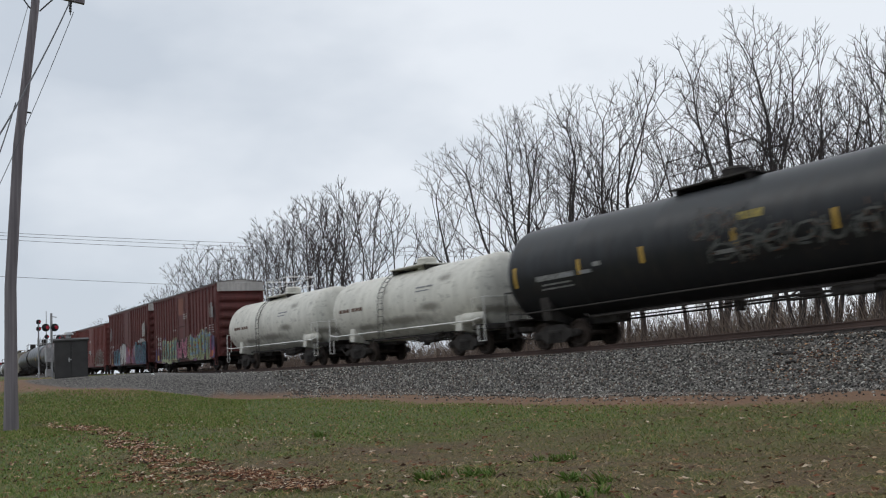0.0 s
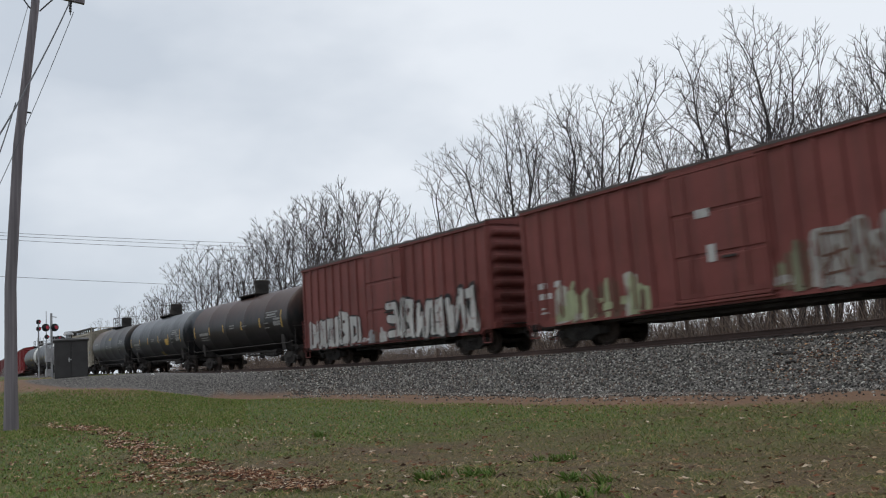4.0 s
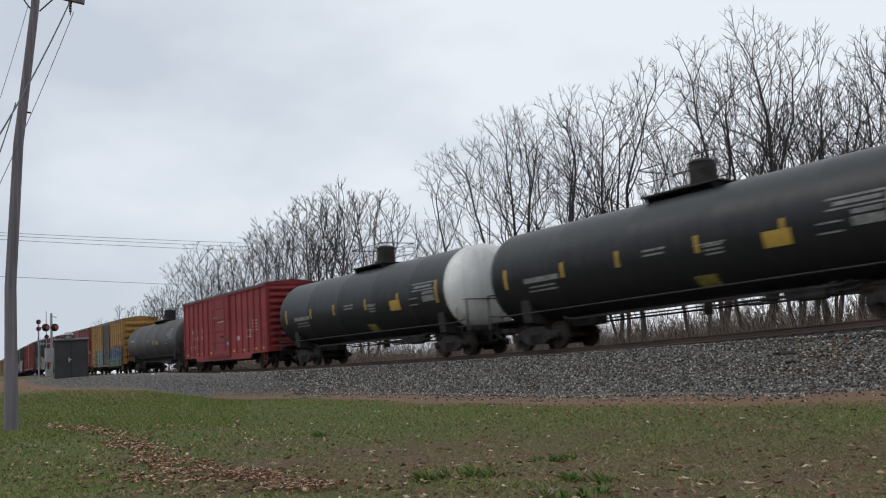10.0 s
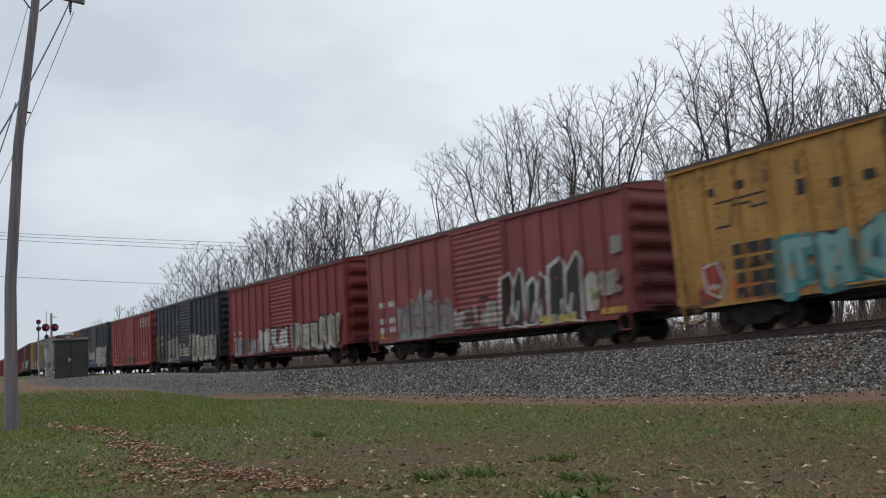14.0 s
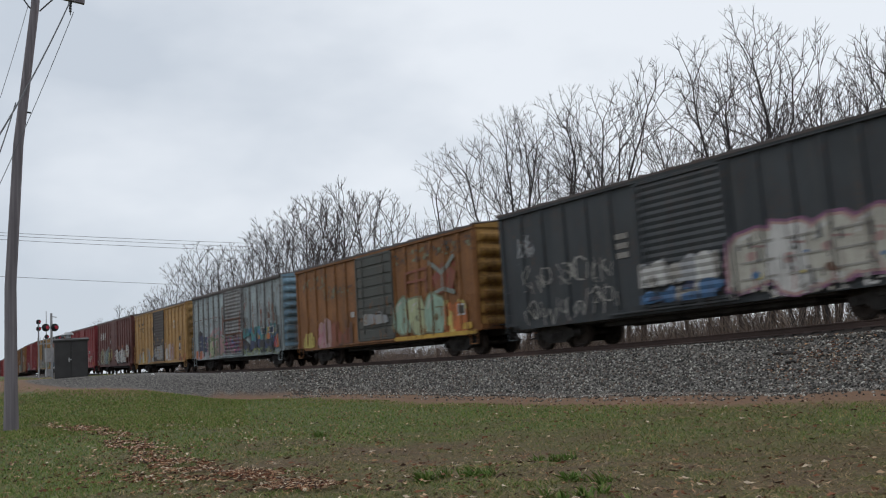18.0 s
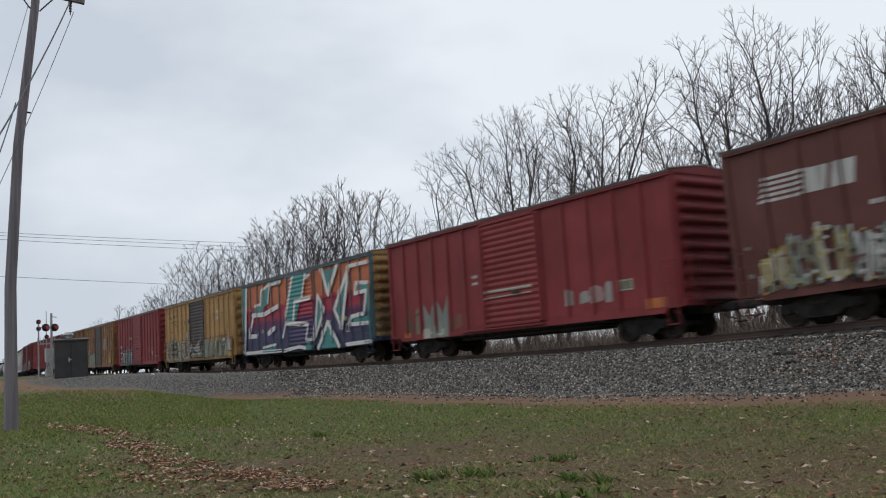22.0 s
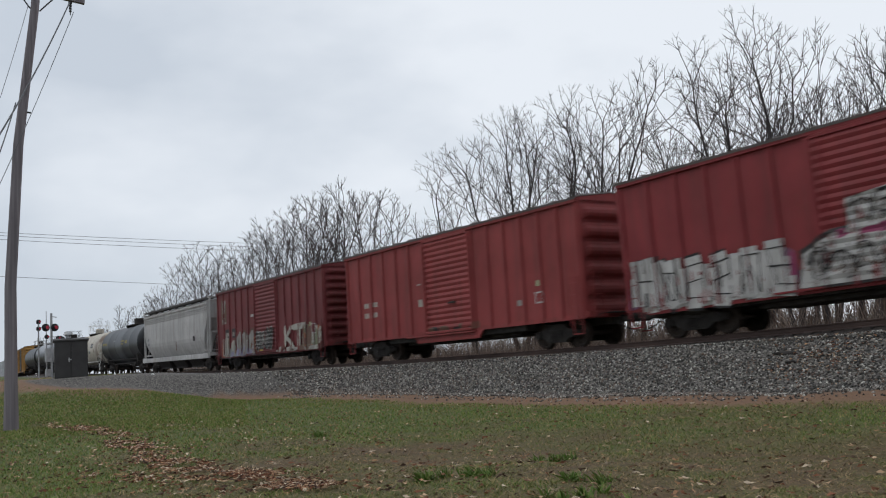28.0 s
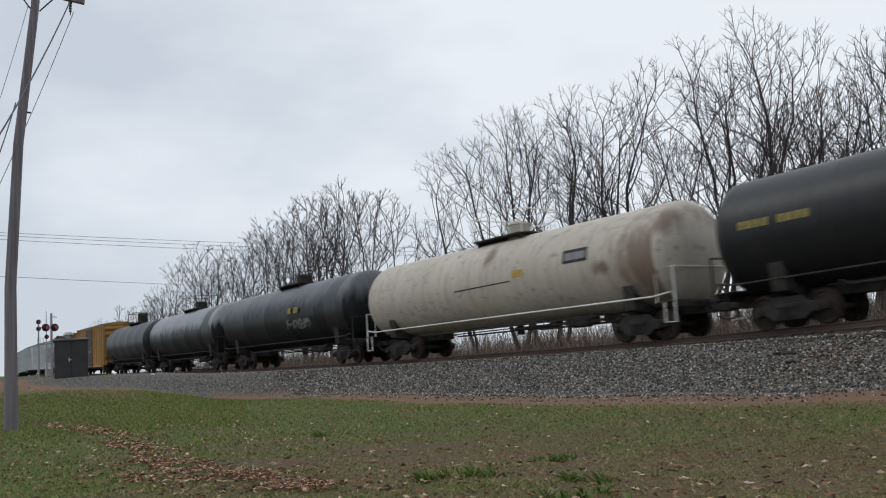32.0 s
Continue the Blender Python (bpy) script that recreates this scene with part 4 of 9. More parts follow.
def door_panels(door, w, z0, z1, panels, paint):
    h = (z1 - z0) / panels
    for i in range(panels):
        shown("door_panel", kept(("door_panel", w, round(h, 3)), lambda bm: box(bm, -w / 2 + 0.07, w / 2 - 0.07, -0.04, 0.01, 0.05, h - 0.05, 0.02)), paint, door, at=pose(0, 0, z0 + i * h))


def ladder(bm, w, z0, z1, n, off=0.10):
    for s in (-1, 1):
        rod(bm, [(s * w / 2, 0, z0), (s * w / 2, -off, z0), (s * w / 2, -off, z1), (s * w / 2, 0, z1)], 0.014, 5)
    for i in range(n):
        z = z0 + (z1 - z0) * (i + 0.5) / n
        tube(bm, (-w / 2, -off, z), (w / 2, -off, z), 0.012, 5)


def sill_outline(half, low, deep, step, reach):
    return [(-half, 1.05), (half, 1.05), (half, low), (half - reach, low), (half - reach - step, deep), (-half + reach + step, deep), (-half + reach, low), (-half, low)]


POST_DEEP = 0.07


def boxcar(c):
    """A boxcar from its dictionary: paint, door, height, posts and markings."""
    L, top = c.get("L", 16.0), c.get("top", 4.93)
    half, W = L / 2, 1.53
    paint, doorpaint = c["paint"], c.get("door_paint", c["paint"])
    endpaint, roofpaint = c.get("end_paint", c["paint"]), c.get("roof_paint", M_ROOF)
    xd, wd = c.get("door_at", 0.25), c.get("door_w", 3.2)
    car = tagged(empty("boxcar"), c["label"], "boxcar", "cars of the freight train")
    shown("body", kept(("body", L, top), lambda bm: box(bm, -half, half, -W, W, 0.95, top - 0.02)), paint, car)
    for s in (-1, 1):
        # upright posts on both sides of the door
        post = kept(("side_post", top), lambda bm: post_mesh(bm, top))
        for x in post_places(half, xd * (1 if s < 0 else -1), wd, c.get("posts", 14)):
            shown("side_post", post, c.get("post_paint", paint), car, at=pose(x, s * W, 0, 0, 0, 0 if s < 0 else 180))
        shown("top_chord", kept(("top_chord", L, top), lambda bm: box(bm, -half, half, -0.10, 0.0, top - 0.17, top, 0.012)), c.get("chord_paint", paint), car, at=pose(0, s * W, 0, 0, 0, 0 if s < 0 else 180))
        shown("side_sill", kept(("side_sill", L, c.get("deep", 0.76), c.get("reach", 0.5)), lambda bm: extruded(bm, sill_outline(half, 0.90, c.get("deep", 0.76), 0.3, c.get("reach", 0.5)), -0.02, 0.04, "y")), c.get("sill_paint", paint), car, at=pose(0, s * W, 0, 0, 0, 0 if s < 0 else 180))
        z0, z1 = 0.98, top - 0.22
        if c.get("door", "ribs") == "ribs":
            dm = kept(("door_ribs", wd, top, c.get("door_ribs", 17)), lambda bm: door_corrugated(bm, wd, z0, z1, c.get("door_ribs", 17)))
        else:
            dm = kept(("door_slab", wd, top), lambda bm: box(bm, -wd / 2, wd / 2, 0.0, 0.06, z0, z1))
        door = shown("door", dm, doorpaint, car, c.get("door_label", ""), at=pose(xd if s < 0 else xd, s * (W + 0.065), 0, 0, 0, 0 if s < 0 else 180))
        door_frame(door, wd, z0, z1, doorpaint)
        if c.get("door", "ribs") != "ribs":
            door_panels(door, wd, z0, z1, c.get("panels", 4), doorpaint)
        for i, x in enumerate((-wd * 0.30, wd * 0.30) if c.get("door") == "plug" else (-wd * 0.42,)):
            shown("lock_rod", kept(("lock_rod", top), lambda bm: rod(bm, [(0, -0.085, 1.2), (0, -0.085, top - 0.3)], 0.018, 6)), doorpaint, door, at=pose(x, 0, 0))
        shown("door_handle", kept("door_handle", lambda bm: box(bm, -0.25, 0.25, -0.12, -0.06, 2.05, 2.12, 0.01)), M_STEEL, door, at=pose(wd * 0.12, 0, 0))
        shown("door_track", kept(("door_track", wd), lambda bm: box(bm, -wd * 0.98, wd * 0.52, -0.12, 0.0, 0.84, 0.90, 0.01)), c.get("sill_paint", paint), car, at=pose(xd, s * W, 0, 0, 0, 0 if s < 0 else 180))
        for e in (-1, 1):
            shown("sill_step", kept("sill_step", lambda bm: (rod(bm, [(-0.24, 0, 0.95), (-0.22, -0.02, 0.42), (0.22, -0.02, 0.42), (0.24, 0, 0.95)], 0.022, 6), box(bm, -0.22, 0.22, -0.05, 0.01, 0.40, 0.44))), c.get("sill_paint", paint), car, at=pose(e * (half - 0.35), s * (W + 0.04), 0, 0, 0, 0 if s < 0 else 180))
            shown("side_ladder", kept("side_ladder", lambda bm: ladder(bm, 0.42, 0.72, 2.3, 4)), paint, car, at=pose(e * (half - 0.35), s * (W + POST_DEEP), 0, 0, 0, 0 if s < 0 else 180))
    for e in (-1, 1):
        at = pose(e * half, 0, 0, 0, 0, 0 if e > 0 else 180)
        shown("end_wall", kept(("end_wall", top, c.get("end_ribs", 8)), lambda bm: corrugated(bm, W, 1.0, top - 0.10, c.get("end_ribs", 8), 0.13, 0.14)), endpaint, car, at=at)
        for s in (-1, 1):
            shown("corner_post", kept(("corner_post", top), lambda bm: box(bm, -0.10, 0.035, -0.05, 0.05, 1.05, top, 0.01)), paint, car, at=at @ pose(0, s * (W - 0.03), 0))
        shown("end_sill", kept("end_sill", lambda bm: box(bm, -0.2, 0.12, -W, W, 0.92, 1.14, 0.015)), c.get("sill_paint", paint), car, at=at)
        shown("end_ladder", kept("end_ladder", lambda bm: ladder(bm, 0.42, 0.95, 2.4, 5, 0.16)), paint, car, at=at @ pose(0.08, -1.15, 0, 0, 0, 90))
        shown("crossover_platform", kept("crossover_platform", lambda bm: box(bm, 0.12, 0.38, -0.75, 0.75, 1.05, 1.09, 0.01)), M_STEEL, car, at=at)
        shown("gusset", kept(("gusset", top), lambda bm: extruded(bm, [(-W, top - 0.10), (W, top - 0.10), (W, top), (0, top + 0.19), (-W, top)], -0.02, 0.035)), endpaint if not c.get("gable") else c["gable"], car, at=at)
        if c.get("gable"):
            shown("end_top_panel", kept(("end_top_panel", top), lambda bm: box(bm, 0.0, 0.15, -W, W, top - 0.55, top - 0.02, 0.012)), c["gable"], car, "pale grey top panel", at=at)
    shown("brake_wheel", kept("brake_wheel", brake_wheel), M_STEEL, car, at=pose(half + 0.22, 0.75, 2.35))
    shown("roof", kept(("roof", L, top), lambda bm: roof_mesh(bm, half, W + 0.12, top)), roofpaint, car)
    under(car, half)
    for x in (-half + 2.05, half - 2.05):
        truck(car, x)
    both_couplers(car, half)
    return car


def post_mesh(bm, top):
    v = [(-0.085, 0), (-0.05, -POST_DEEP), (0.05, -POST_DEEP), (0.085, 0)]
    a = [bm.verts.new((x, y, 0.98)) for x, y in v]
    b = [bm.verts.new((x, y, top - 0.12)) for x, y in v]
    for i in range(3):
        bm.faces.new((a[i], a[i + 1], b[i + 1], b[i]))
    bm.faces.new(a[::-1])
    bm.faces.new(b)


def post_places(half, xd, wd, n):
    left, right = (-half + 0.12, xd - wd / 2 - 0.12), (xd + wd / 2 + 0.12, half - 0.12)
    step = 2 * half / (n + 2)
    out = []
    for a, b in (left, right):
        k = max(2, round((b - a) / step))
        out += [a + (b - a) * i / k for i in range(k + 1)]
    return out


def roof_mesh(bm, half, w, top):
    n = 14
    for s in (-1, 1):
        a = [bm.verts.new(p) for p in ((-half - 0.03, s * w, top), (half + 0.03, s * w, top), (half + 0.03, 0, top + 0.2), (-half - 0.03, 0, top + 0.2))]
        f = bm.faces.new(a if s > 0 else a[::-1])
        b = [bm.verts.new(p) for p in ((-half - 0.03, s * w, top - 0.075), (half + 0.03, s * w, top - 0.075))]
        bm.faces.new((a[1], a[0], b[0], b[1]))
        for i in range(n + 1):
            x = -half + 2 * half * i / n
            r = [bm.verts.new(p) for p in ((x - 0.06, s * w, top + 0.005), (x + 0.06, s * w, top + 0.005), (x + 0.06, 0, top + 0.205), (x - 0.06, 0, top + 0.205), (x - 0.03, s * w, top + 0.05), (x + 0.03, s * w, top + 0.05), (x + 0.03, 0, top + 0.25), (x - 0.03, 0, top + 0.25))]
            for q in ((0, 4, 7, 3), (4, 5, 6, 7), (5, 1, 2, 6), (0, 1, 5, 4)):
                bm.faces.new([r[j] for j in q])
    bmesh.ops.recalc_face_normals(bm, faces=bm.faces)


def brake_wheel(bm):
    for k in range(16):
        a, b = 2 * math.pi * k / 16, 2 * math.pi * (k + 1) / 16
        tube(bm, (0, 0.28 * math.cos(a), 0.28 * math.sin(a)), (0, 0.28 * math.cos(b), 0.28 * math.sin(b)), 0.015, 5)
    for k in range(4):
        a = math.pi * k / 2
        tube(bm, (0, 0, 0), (0, 0.28 * math.cos(a), 0.28 * math.sin(a)), 0.01, 5)
    box(bm, -0.14, -0.02, -0.1, 0.1, -0.2, 0.12, 0.02)


def under(car, half):
    shown("center_sill", kept(("center_sill", half), lambda bm: box(bm, -half + 0.1, half - 0.1, -0.27, 0.27, 0.70, 1.10, 0.02)), M_STEEL, car)
    shown("underframe", kept(("underframe", half), lambda bm: (box(bm, -half + 3.3, half - 3.3, -1.35, 1.35, 0.70, 1.0, 0.02), box(bm, -half + 4.2, half - 4.2, -0.9, 0.9, 0.56, 0.70, 0.02))), M_STEEL, car)
    for x in (-2.9, -0.9, 1.2, 3.1):
        shown("cross_bearer", kept("cross_bearer", lambda bm: extruded(bm, [(-1.45, 1.08), (1.45, 1.08), (1.45, 0.98), (0.3, 0.72), (-0.3, 0.72), (-1.45, 0.98)], -0.08, 0.08)), M_STEEL, car, at=pose(x, 0, 0))
    shown("air_reservoir", kept("air_reservoir", lambda bm: (tube(bm, (-0.6, -0.85, 0.82), (0.6, -0.85, 0.82), 0.19, 14), box(bm, -0.9, -0.65, -1.0, -0.7, 0.7, 0.95, 0.02))), M_STEEL, car, at=pose(0.2, 0, 0))
    shown("brake_rigging", kept("brake_rigging", lambda bm: (rod(bm, [(-4.6, -0.45, 0.62), (-1.2, -0.55, 0.72), (1.2, -0.5, 0.7), (4.6, -0.4, 0.6)], 0.025, 6), rod(bm, [(-half + 0.5, 0.5, 0.82), (half - 0.5, 0.5, 0.82)], 0.03, 6), box(bm, -2.2, -1.7, -0.7, -0.3, 0.55, 0.72, 0.02))), M_STEEL, car)


TANK_R = 1.72


def tankcar(c):
    """A tank car: barrel in rings, dished heads, top platform with dome, walkways and rails."""
    pitch = c["pitch"]
    R = c.get("R", TANK_R)
    half = pitch / 2 - 0.62
    th = half - c.get("inset", 0.02)
    cz = c.get("cz", 0.98 + R)
    dish = 0.62
    car = tagged(empty("tank_car"), c["label"], "tank car", "cars of the freight train")
    rings = c.get("rings", 5)
    belly = c.get("belly", 0.0)

    def shell(bm):
        prof = []
        x0, x1 = -th + dish, th - dish
        for i in range(rings):
            a, b = x0 + (x1 - x0) * i / rings, x0 + (x1 - x0) * (i + 1) / rings
            prof += [(a, R), (a + 0.02, R + 0.006), (a + 0.05, R), (b - 0.02, R)]
        prof.append((x1, R))
        lathe(bm, prof, 56)
        for v in bm.verts:
            v.co.z -= belly * (1 - (v.co.x / th) ** 2)

    def head(bm):
        prof = [(0.0, R)] + [(dish * math.sin(t * math.pi / 16), R * math.cos(t * math.pi / 16) ** 0.86) for t in range(1, 8)] + [(dish, 0)]
        lathe(bm, prof, 56)
    at = pose(0, 0, cz)
    tank = shown("tank_shell", kept(("tank_shell", th, R, rings, belly), shell), c["paint"], car, smooth=True, at=at)
    hm = kept(("tank_head", R), head)
    shown("tank_head", hm, c.get("head_front", c["paint"]), car, smooth=True, at=pose(th - dish, 0, cz))
    shown("tank_head", hm, c.get("head_rear", c["paint"]), car, smooth=True, at=pose(-th + dish, 0, cz, 0, 0, 180))
    for band, x, w, lab in c.get("bands", ()):
        shown("painted_band", kept(("painted_band", R, w), lambda bm: lathe(bm, [(-w / 2, R + 0.004), (w / 2, R + 0.004)], 56)), band, car, lab, smooth=True, at=pose(x, 0, cz))
    gear = c.get("gear", M_STEEL)
    ztop = cz + R
    # top platform, dome and railing
    xp = c.get("dome_at", 0.0)
    shown("platform", kept("platform", lambda bm: box(bm, -1.5, 1.5, -0.85, 0.85, -0.03, 0.03, 0.01)), c.get("platform_paint", gear), car, at=pose(xp, 0, ztop + 0.05))
    for x in (-1.3, 1.3):
        shown("platform_bracket", kept(("platform_bracket", R, cz), lambda bm: extruded(bm, [(-0.85, 0.02), (0.85, 0.02), (0.7, -0.26), (0.35, -0.10), (-0.35, -0.10), (-0.7, -0.26)], -0.04, 0.04)), gear, car, at=pose(x + xp, 0, ztop))
    shown("dome", kept(("dome", c.get("dome", 0.85)), lambda bm: (tube(bm, (0, 0, -0.1), (0, 0, c.get("dome", 0.85)), 0.44, 22), tube(bm, (0, 0, c.get("dome", 0.85)), (0, 0, c.get("dome", 0.85) + 0.09), 0.47, 22, 0.36))), c.get("dome_paint", gear), car, at=pose(xp + 0.35, 0, ztop))
    shown("valve", kept("valve", lambda bm: (tube(bm, (0, 0, -0.05), (0, 0, 0.22), 0.12, 12), tube(bm, (0, 0, 0.22), (0, 0, 0.34), 0.06, 10))), gear, car, at=pose(xp - 0.75, 0.1, ztop))
    if c.get("railing", True):
        for s in (-1, 1):
            shown("railing", kept("railing", lambda bm: rod(bm, [(-1.5, -0.85, 0), (-1.5, -0.85, 0.92), (1.5, -0.85, 0.92), (1.5, -0.85, 0)], 0.022, 6)), c.get("rail_paint", gear), car, at=pose(xp, 0, ztop + 0.03, 0, 0, 0 if s < 0 else 180))
            shown("railing", kept("mid_railing", lambda bm: rod(bm, [(-1.5, -0.85, 0.46), (1.5, -0.85, 0.46)], 0.014, 5)), c.get("rail_paint", gear), car, at=pose(xp, 0, ztop + 0.03, 0, 0, 0 if s < 0 else 180))
            shown("railing", kept("end_railing", lambda bm: rod(bm, [(1.5, -0.85, 0.92), (1.5, 0.85, 0.92)], 0.02, 6)), c.get("rail_paint", gear), car, at=pose(xp, 0, ztop + 0.03, 0, 0, 0 if s < 0 else 180))
            for x in (-0.5, 0.5):
                shown("railing_post", kept("railing_post", lambda bm: rod(bm, [(0, -0.85, 0), (0, -0.85, 0.92)], 0.016, 5)), c.get("rail_paint", gear), car, at=pose(xp + x, 0, ztop + 0.03, 0, 0, 0 if s < 0 else 180))
    if c.get("side_ladder", False):
        shown("side_ladder", kept(("tank_ladder", R, cz), lambda bm: tank_ladder(bm, R, cz)), gear, car, at=pose(xp - 1.1, 0, 0))
    # frame, walkways and rails
    for e in (-1, 1):
        ea = pose(e * half, 0, 0, 0, 0, 0 if e > 0 else 180)
        shown("stub_sill", kept("stub_sill", lambda bm: (box(bm, -4.3, 0.1, -0.28, 0.28, 0.72, 1.06, 0.02), box(bm, -0.14, 0.10, -1.5, 1.5, 0.92, 1.10, 0.015))), gear, car, at=ea)
        shown("end_platform", kept("tank_end_platform", lambda bm: box(bm, -0.78, 0.0, -1.5, 1.5, 1.10, 1.14, 0.01)), gear, car, at=ea)
        for s in (-1, 1):
            shown("end_rail", kept("end_rail", lambda bm: rod(bm, [(-0.75, 1.5, 1.1), (-0.75, 1.5, 2.15), (-0.05, 1.5, 2.15), (-0.05, 1.5, 1.1)], 0.026, 6)), c.get("rail_paint", gear), car, at=ea @ pose(0, -3.0 if s < 0 else 0, 0))
            shown("step", kept("step", lambda bm: rod(bm, [(-0.45, 1.52, 1.1), (-0.45, 1.52, 0.5), (-0.05, 1.52, 0.5), (-0.05, 1.52, 1.1)], 0.022, 6)), c.get("rail_paint", gear), car, at=ea @ pose(0, -3.04 if s < 0 else 0, 0))
        shown("end_rail", kept("cross_rail", lambda bm: rod(bm, [(-0.05, -1.5, 2.15), (-0.05, 1.5, 2.15)], 0.02, 6)), c.get("rail_paint", gear), car, at=ea)
        shown("saddle", kept(("saddle", R, cz), lambda bm: saddle(bm, R, cz)), gear if not c.get("pale_frame") else c["paint"], car, at=pose(e * (half - 2.0), 0, 0))
        truck(car, e * (half - 2.0))
    for s in (-1, 1):
        shown("side_rail", kept(("side_rail", half), lambda bm: rod(bm, [(-half + 0.2, -1.55, 1.38), (-half + 0.8, -1.55, 1.30), (half - 0.8, -1.55, 1.30), (half - 0.2, -1.55, 1.38)], 0.026, 6)), c.get("rail_paint", gear), car, at=pose(0, 0, 0, 0, 0, 0 if s < 0 else 180))
        for x in (-th * 0.62, -th * 0.2, th * 0.2, th * 0.62):
            shown("rail_bracket", kept(("rail_bracket", R, cz), lambda bm: tube(bm, (0, -1.55, 1.30), (0, -R * 0.62, cz - R * 0.80), 0.018, 5)), c.get("rail_paint", gear), car, at=pose(x, 0, 0, 0, 0, 0 if s < 0 else 180))
    shown("outlet_valve", kept("outlet_valve", lambda bm: (tube(bm, (0, 0, 0.62), (0, 0, 1.15), 0.16, 12), box(bm, -0.4, 0.4, -0.35, 0.35, 0.98, 1.14, 0.03))), gear, car, at=pose(0, 0, -belly))
    shown("brake_rigging", kept("tank_rigging", lambda bm: (rod(bm, [(-5.5, -0.75, 1.0), (5.5, -0.75, 1.0)], 0.022, 5), rod(bm, [(-5.5, 0.55, 0.92), (5.5, 0.55, 0.92)], 0.022, 5), tube(bm, (3.2, -0.5, 0.86), (4.2, -0.5, 0.86), 0.17, 12), box(bm, 2.4, 2.8, -0.7, -0.4, 0.75, 1.0, 0.02))), gear, car)
    for y, z, a, b in ((-1.15, 0.93, -half + 3.6, half - 3.4), (-1.0, 0.80, 0.6, half - 3.2), (-0.85, 0.70, 1.8, half - 3.0), (0.9, 0.84, -half + 3.4, 1.5)):
        shown("brake_pipe", kept(("brake_pipe", half, y), lambda bm: rod(bm, [(a, y, z + 0.12), (a + 0.3, y, z), (b - 0.3, y, z), (b, y, z + 0.1)], 0.03, 6)), gear, car)
    shown("brake_cylinder", kept("tank_brake_cylinder", lambda bm: (tube(bm, (-0.45, -0.95, 0.78), (0.45, -0.95, 0.78), 0.16, 14), box(bm, -0.8, -0.5, -1.05, -0.8, 0.68, 0.92, 0.02), box(bm, 0.55, 0.72, -1.1, -0.75, 0.72, 1.05, 0.02))), gear, car, at=pose(half - 4.6, 0, 0))
    if c.get("pale_frame"):
        shown("air_reservoir", kept("pale_reservoir", lambda bm: (tube(bm, (-0.55, -1.32, 1.42), (0.55, -1.32, 1.42), 0.2, 16), tube(bm, (0.55, -1.32, 1.42), (0.66, -1.32, 1.42), 0.2, 16, 0.08), tube(bm, (-0.66, -1.32, 1.42), (-0.55, -1.32, 1.42), 0.08, 16, 0.2))), c["paint"], car, "white painted air reservoir", smooth=True, at=pose(half - 1.0, 0, 0))
    both_couplers(car, half)
    tank_marks(car, c, R, cz)
    return car


def saddle(bm, R, cz):
    pts = [(-1.35, 0.98)]
    for k in range(13):
        a = radians(-58 + 116 * k / 12)
        pts.append((R * 0.995 * math.sin(a), cz - R * 0.995 * math.cos(a)))
    pts.append((1.35, 0.98))
    pts.append((0.4, 0.80))
    pts.append((-0.4, 0.80))
    extruded(bm, pts, -0.22, 0.22)


def tank_ladder(bm, R, cz):
    pts = []
    for k in range(9):
        a = radians(96 - 70 * k / 8)
        pts.append((-(R + 0.13) * math.sin(a), cz + (R + 0.13) * math.cos(a)))
    pts.insert(0, (-(R + 0.13), 1.0))
    for x in (-0.22, 0.22):
        rod(bm, [(x, y, z) for y, z in pts], 0.018, 5)
    for (y0, z0), (y1, z1) in zip(pts, pts[1:]):
        n = max(1, round(math.hypot(y1 - y0, z1 - z0) / 0.35))
        for i in range(n):
            t = i / n
            tube(bm, (-0.22, y0 + (y1 - y0) * t, z0 + (z1 - z0) * t), (0.22, y0 + (y1 - y0) * t, z0 + (z1 - z0) * t), 0.014, 5)


def on_barrel(bm, x0, x1, a0, a1, R, cz, lift=0.006):
    """A painted patch on the camera side of the barrel, between two angles below the top."""
    n = 6
    prev = None
    for i in range(n + 1):
        a = radians(a0 + (a1 - a0) * i / n)
        row = [bm.verts.new((x, -(R + lift) * math.sin(a), cz + (R + lift) * math.cos(a))) for x in (x0, x1)]
        if prev:
            bm.faces.new((prev[0], row[0], row[1], prev[1]))
        prev = row


def tank_marks(car, c, R, cz):
    for name, mat, x0, x1, a0, a1 in c.get("marks", ()):
        bm = bmesh.new()
        on_barrel(bm, x0, x1, a0, a1, R, cz)
        part(name, bm, mat, car)


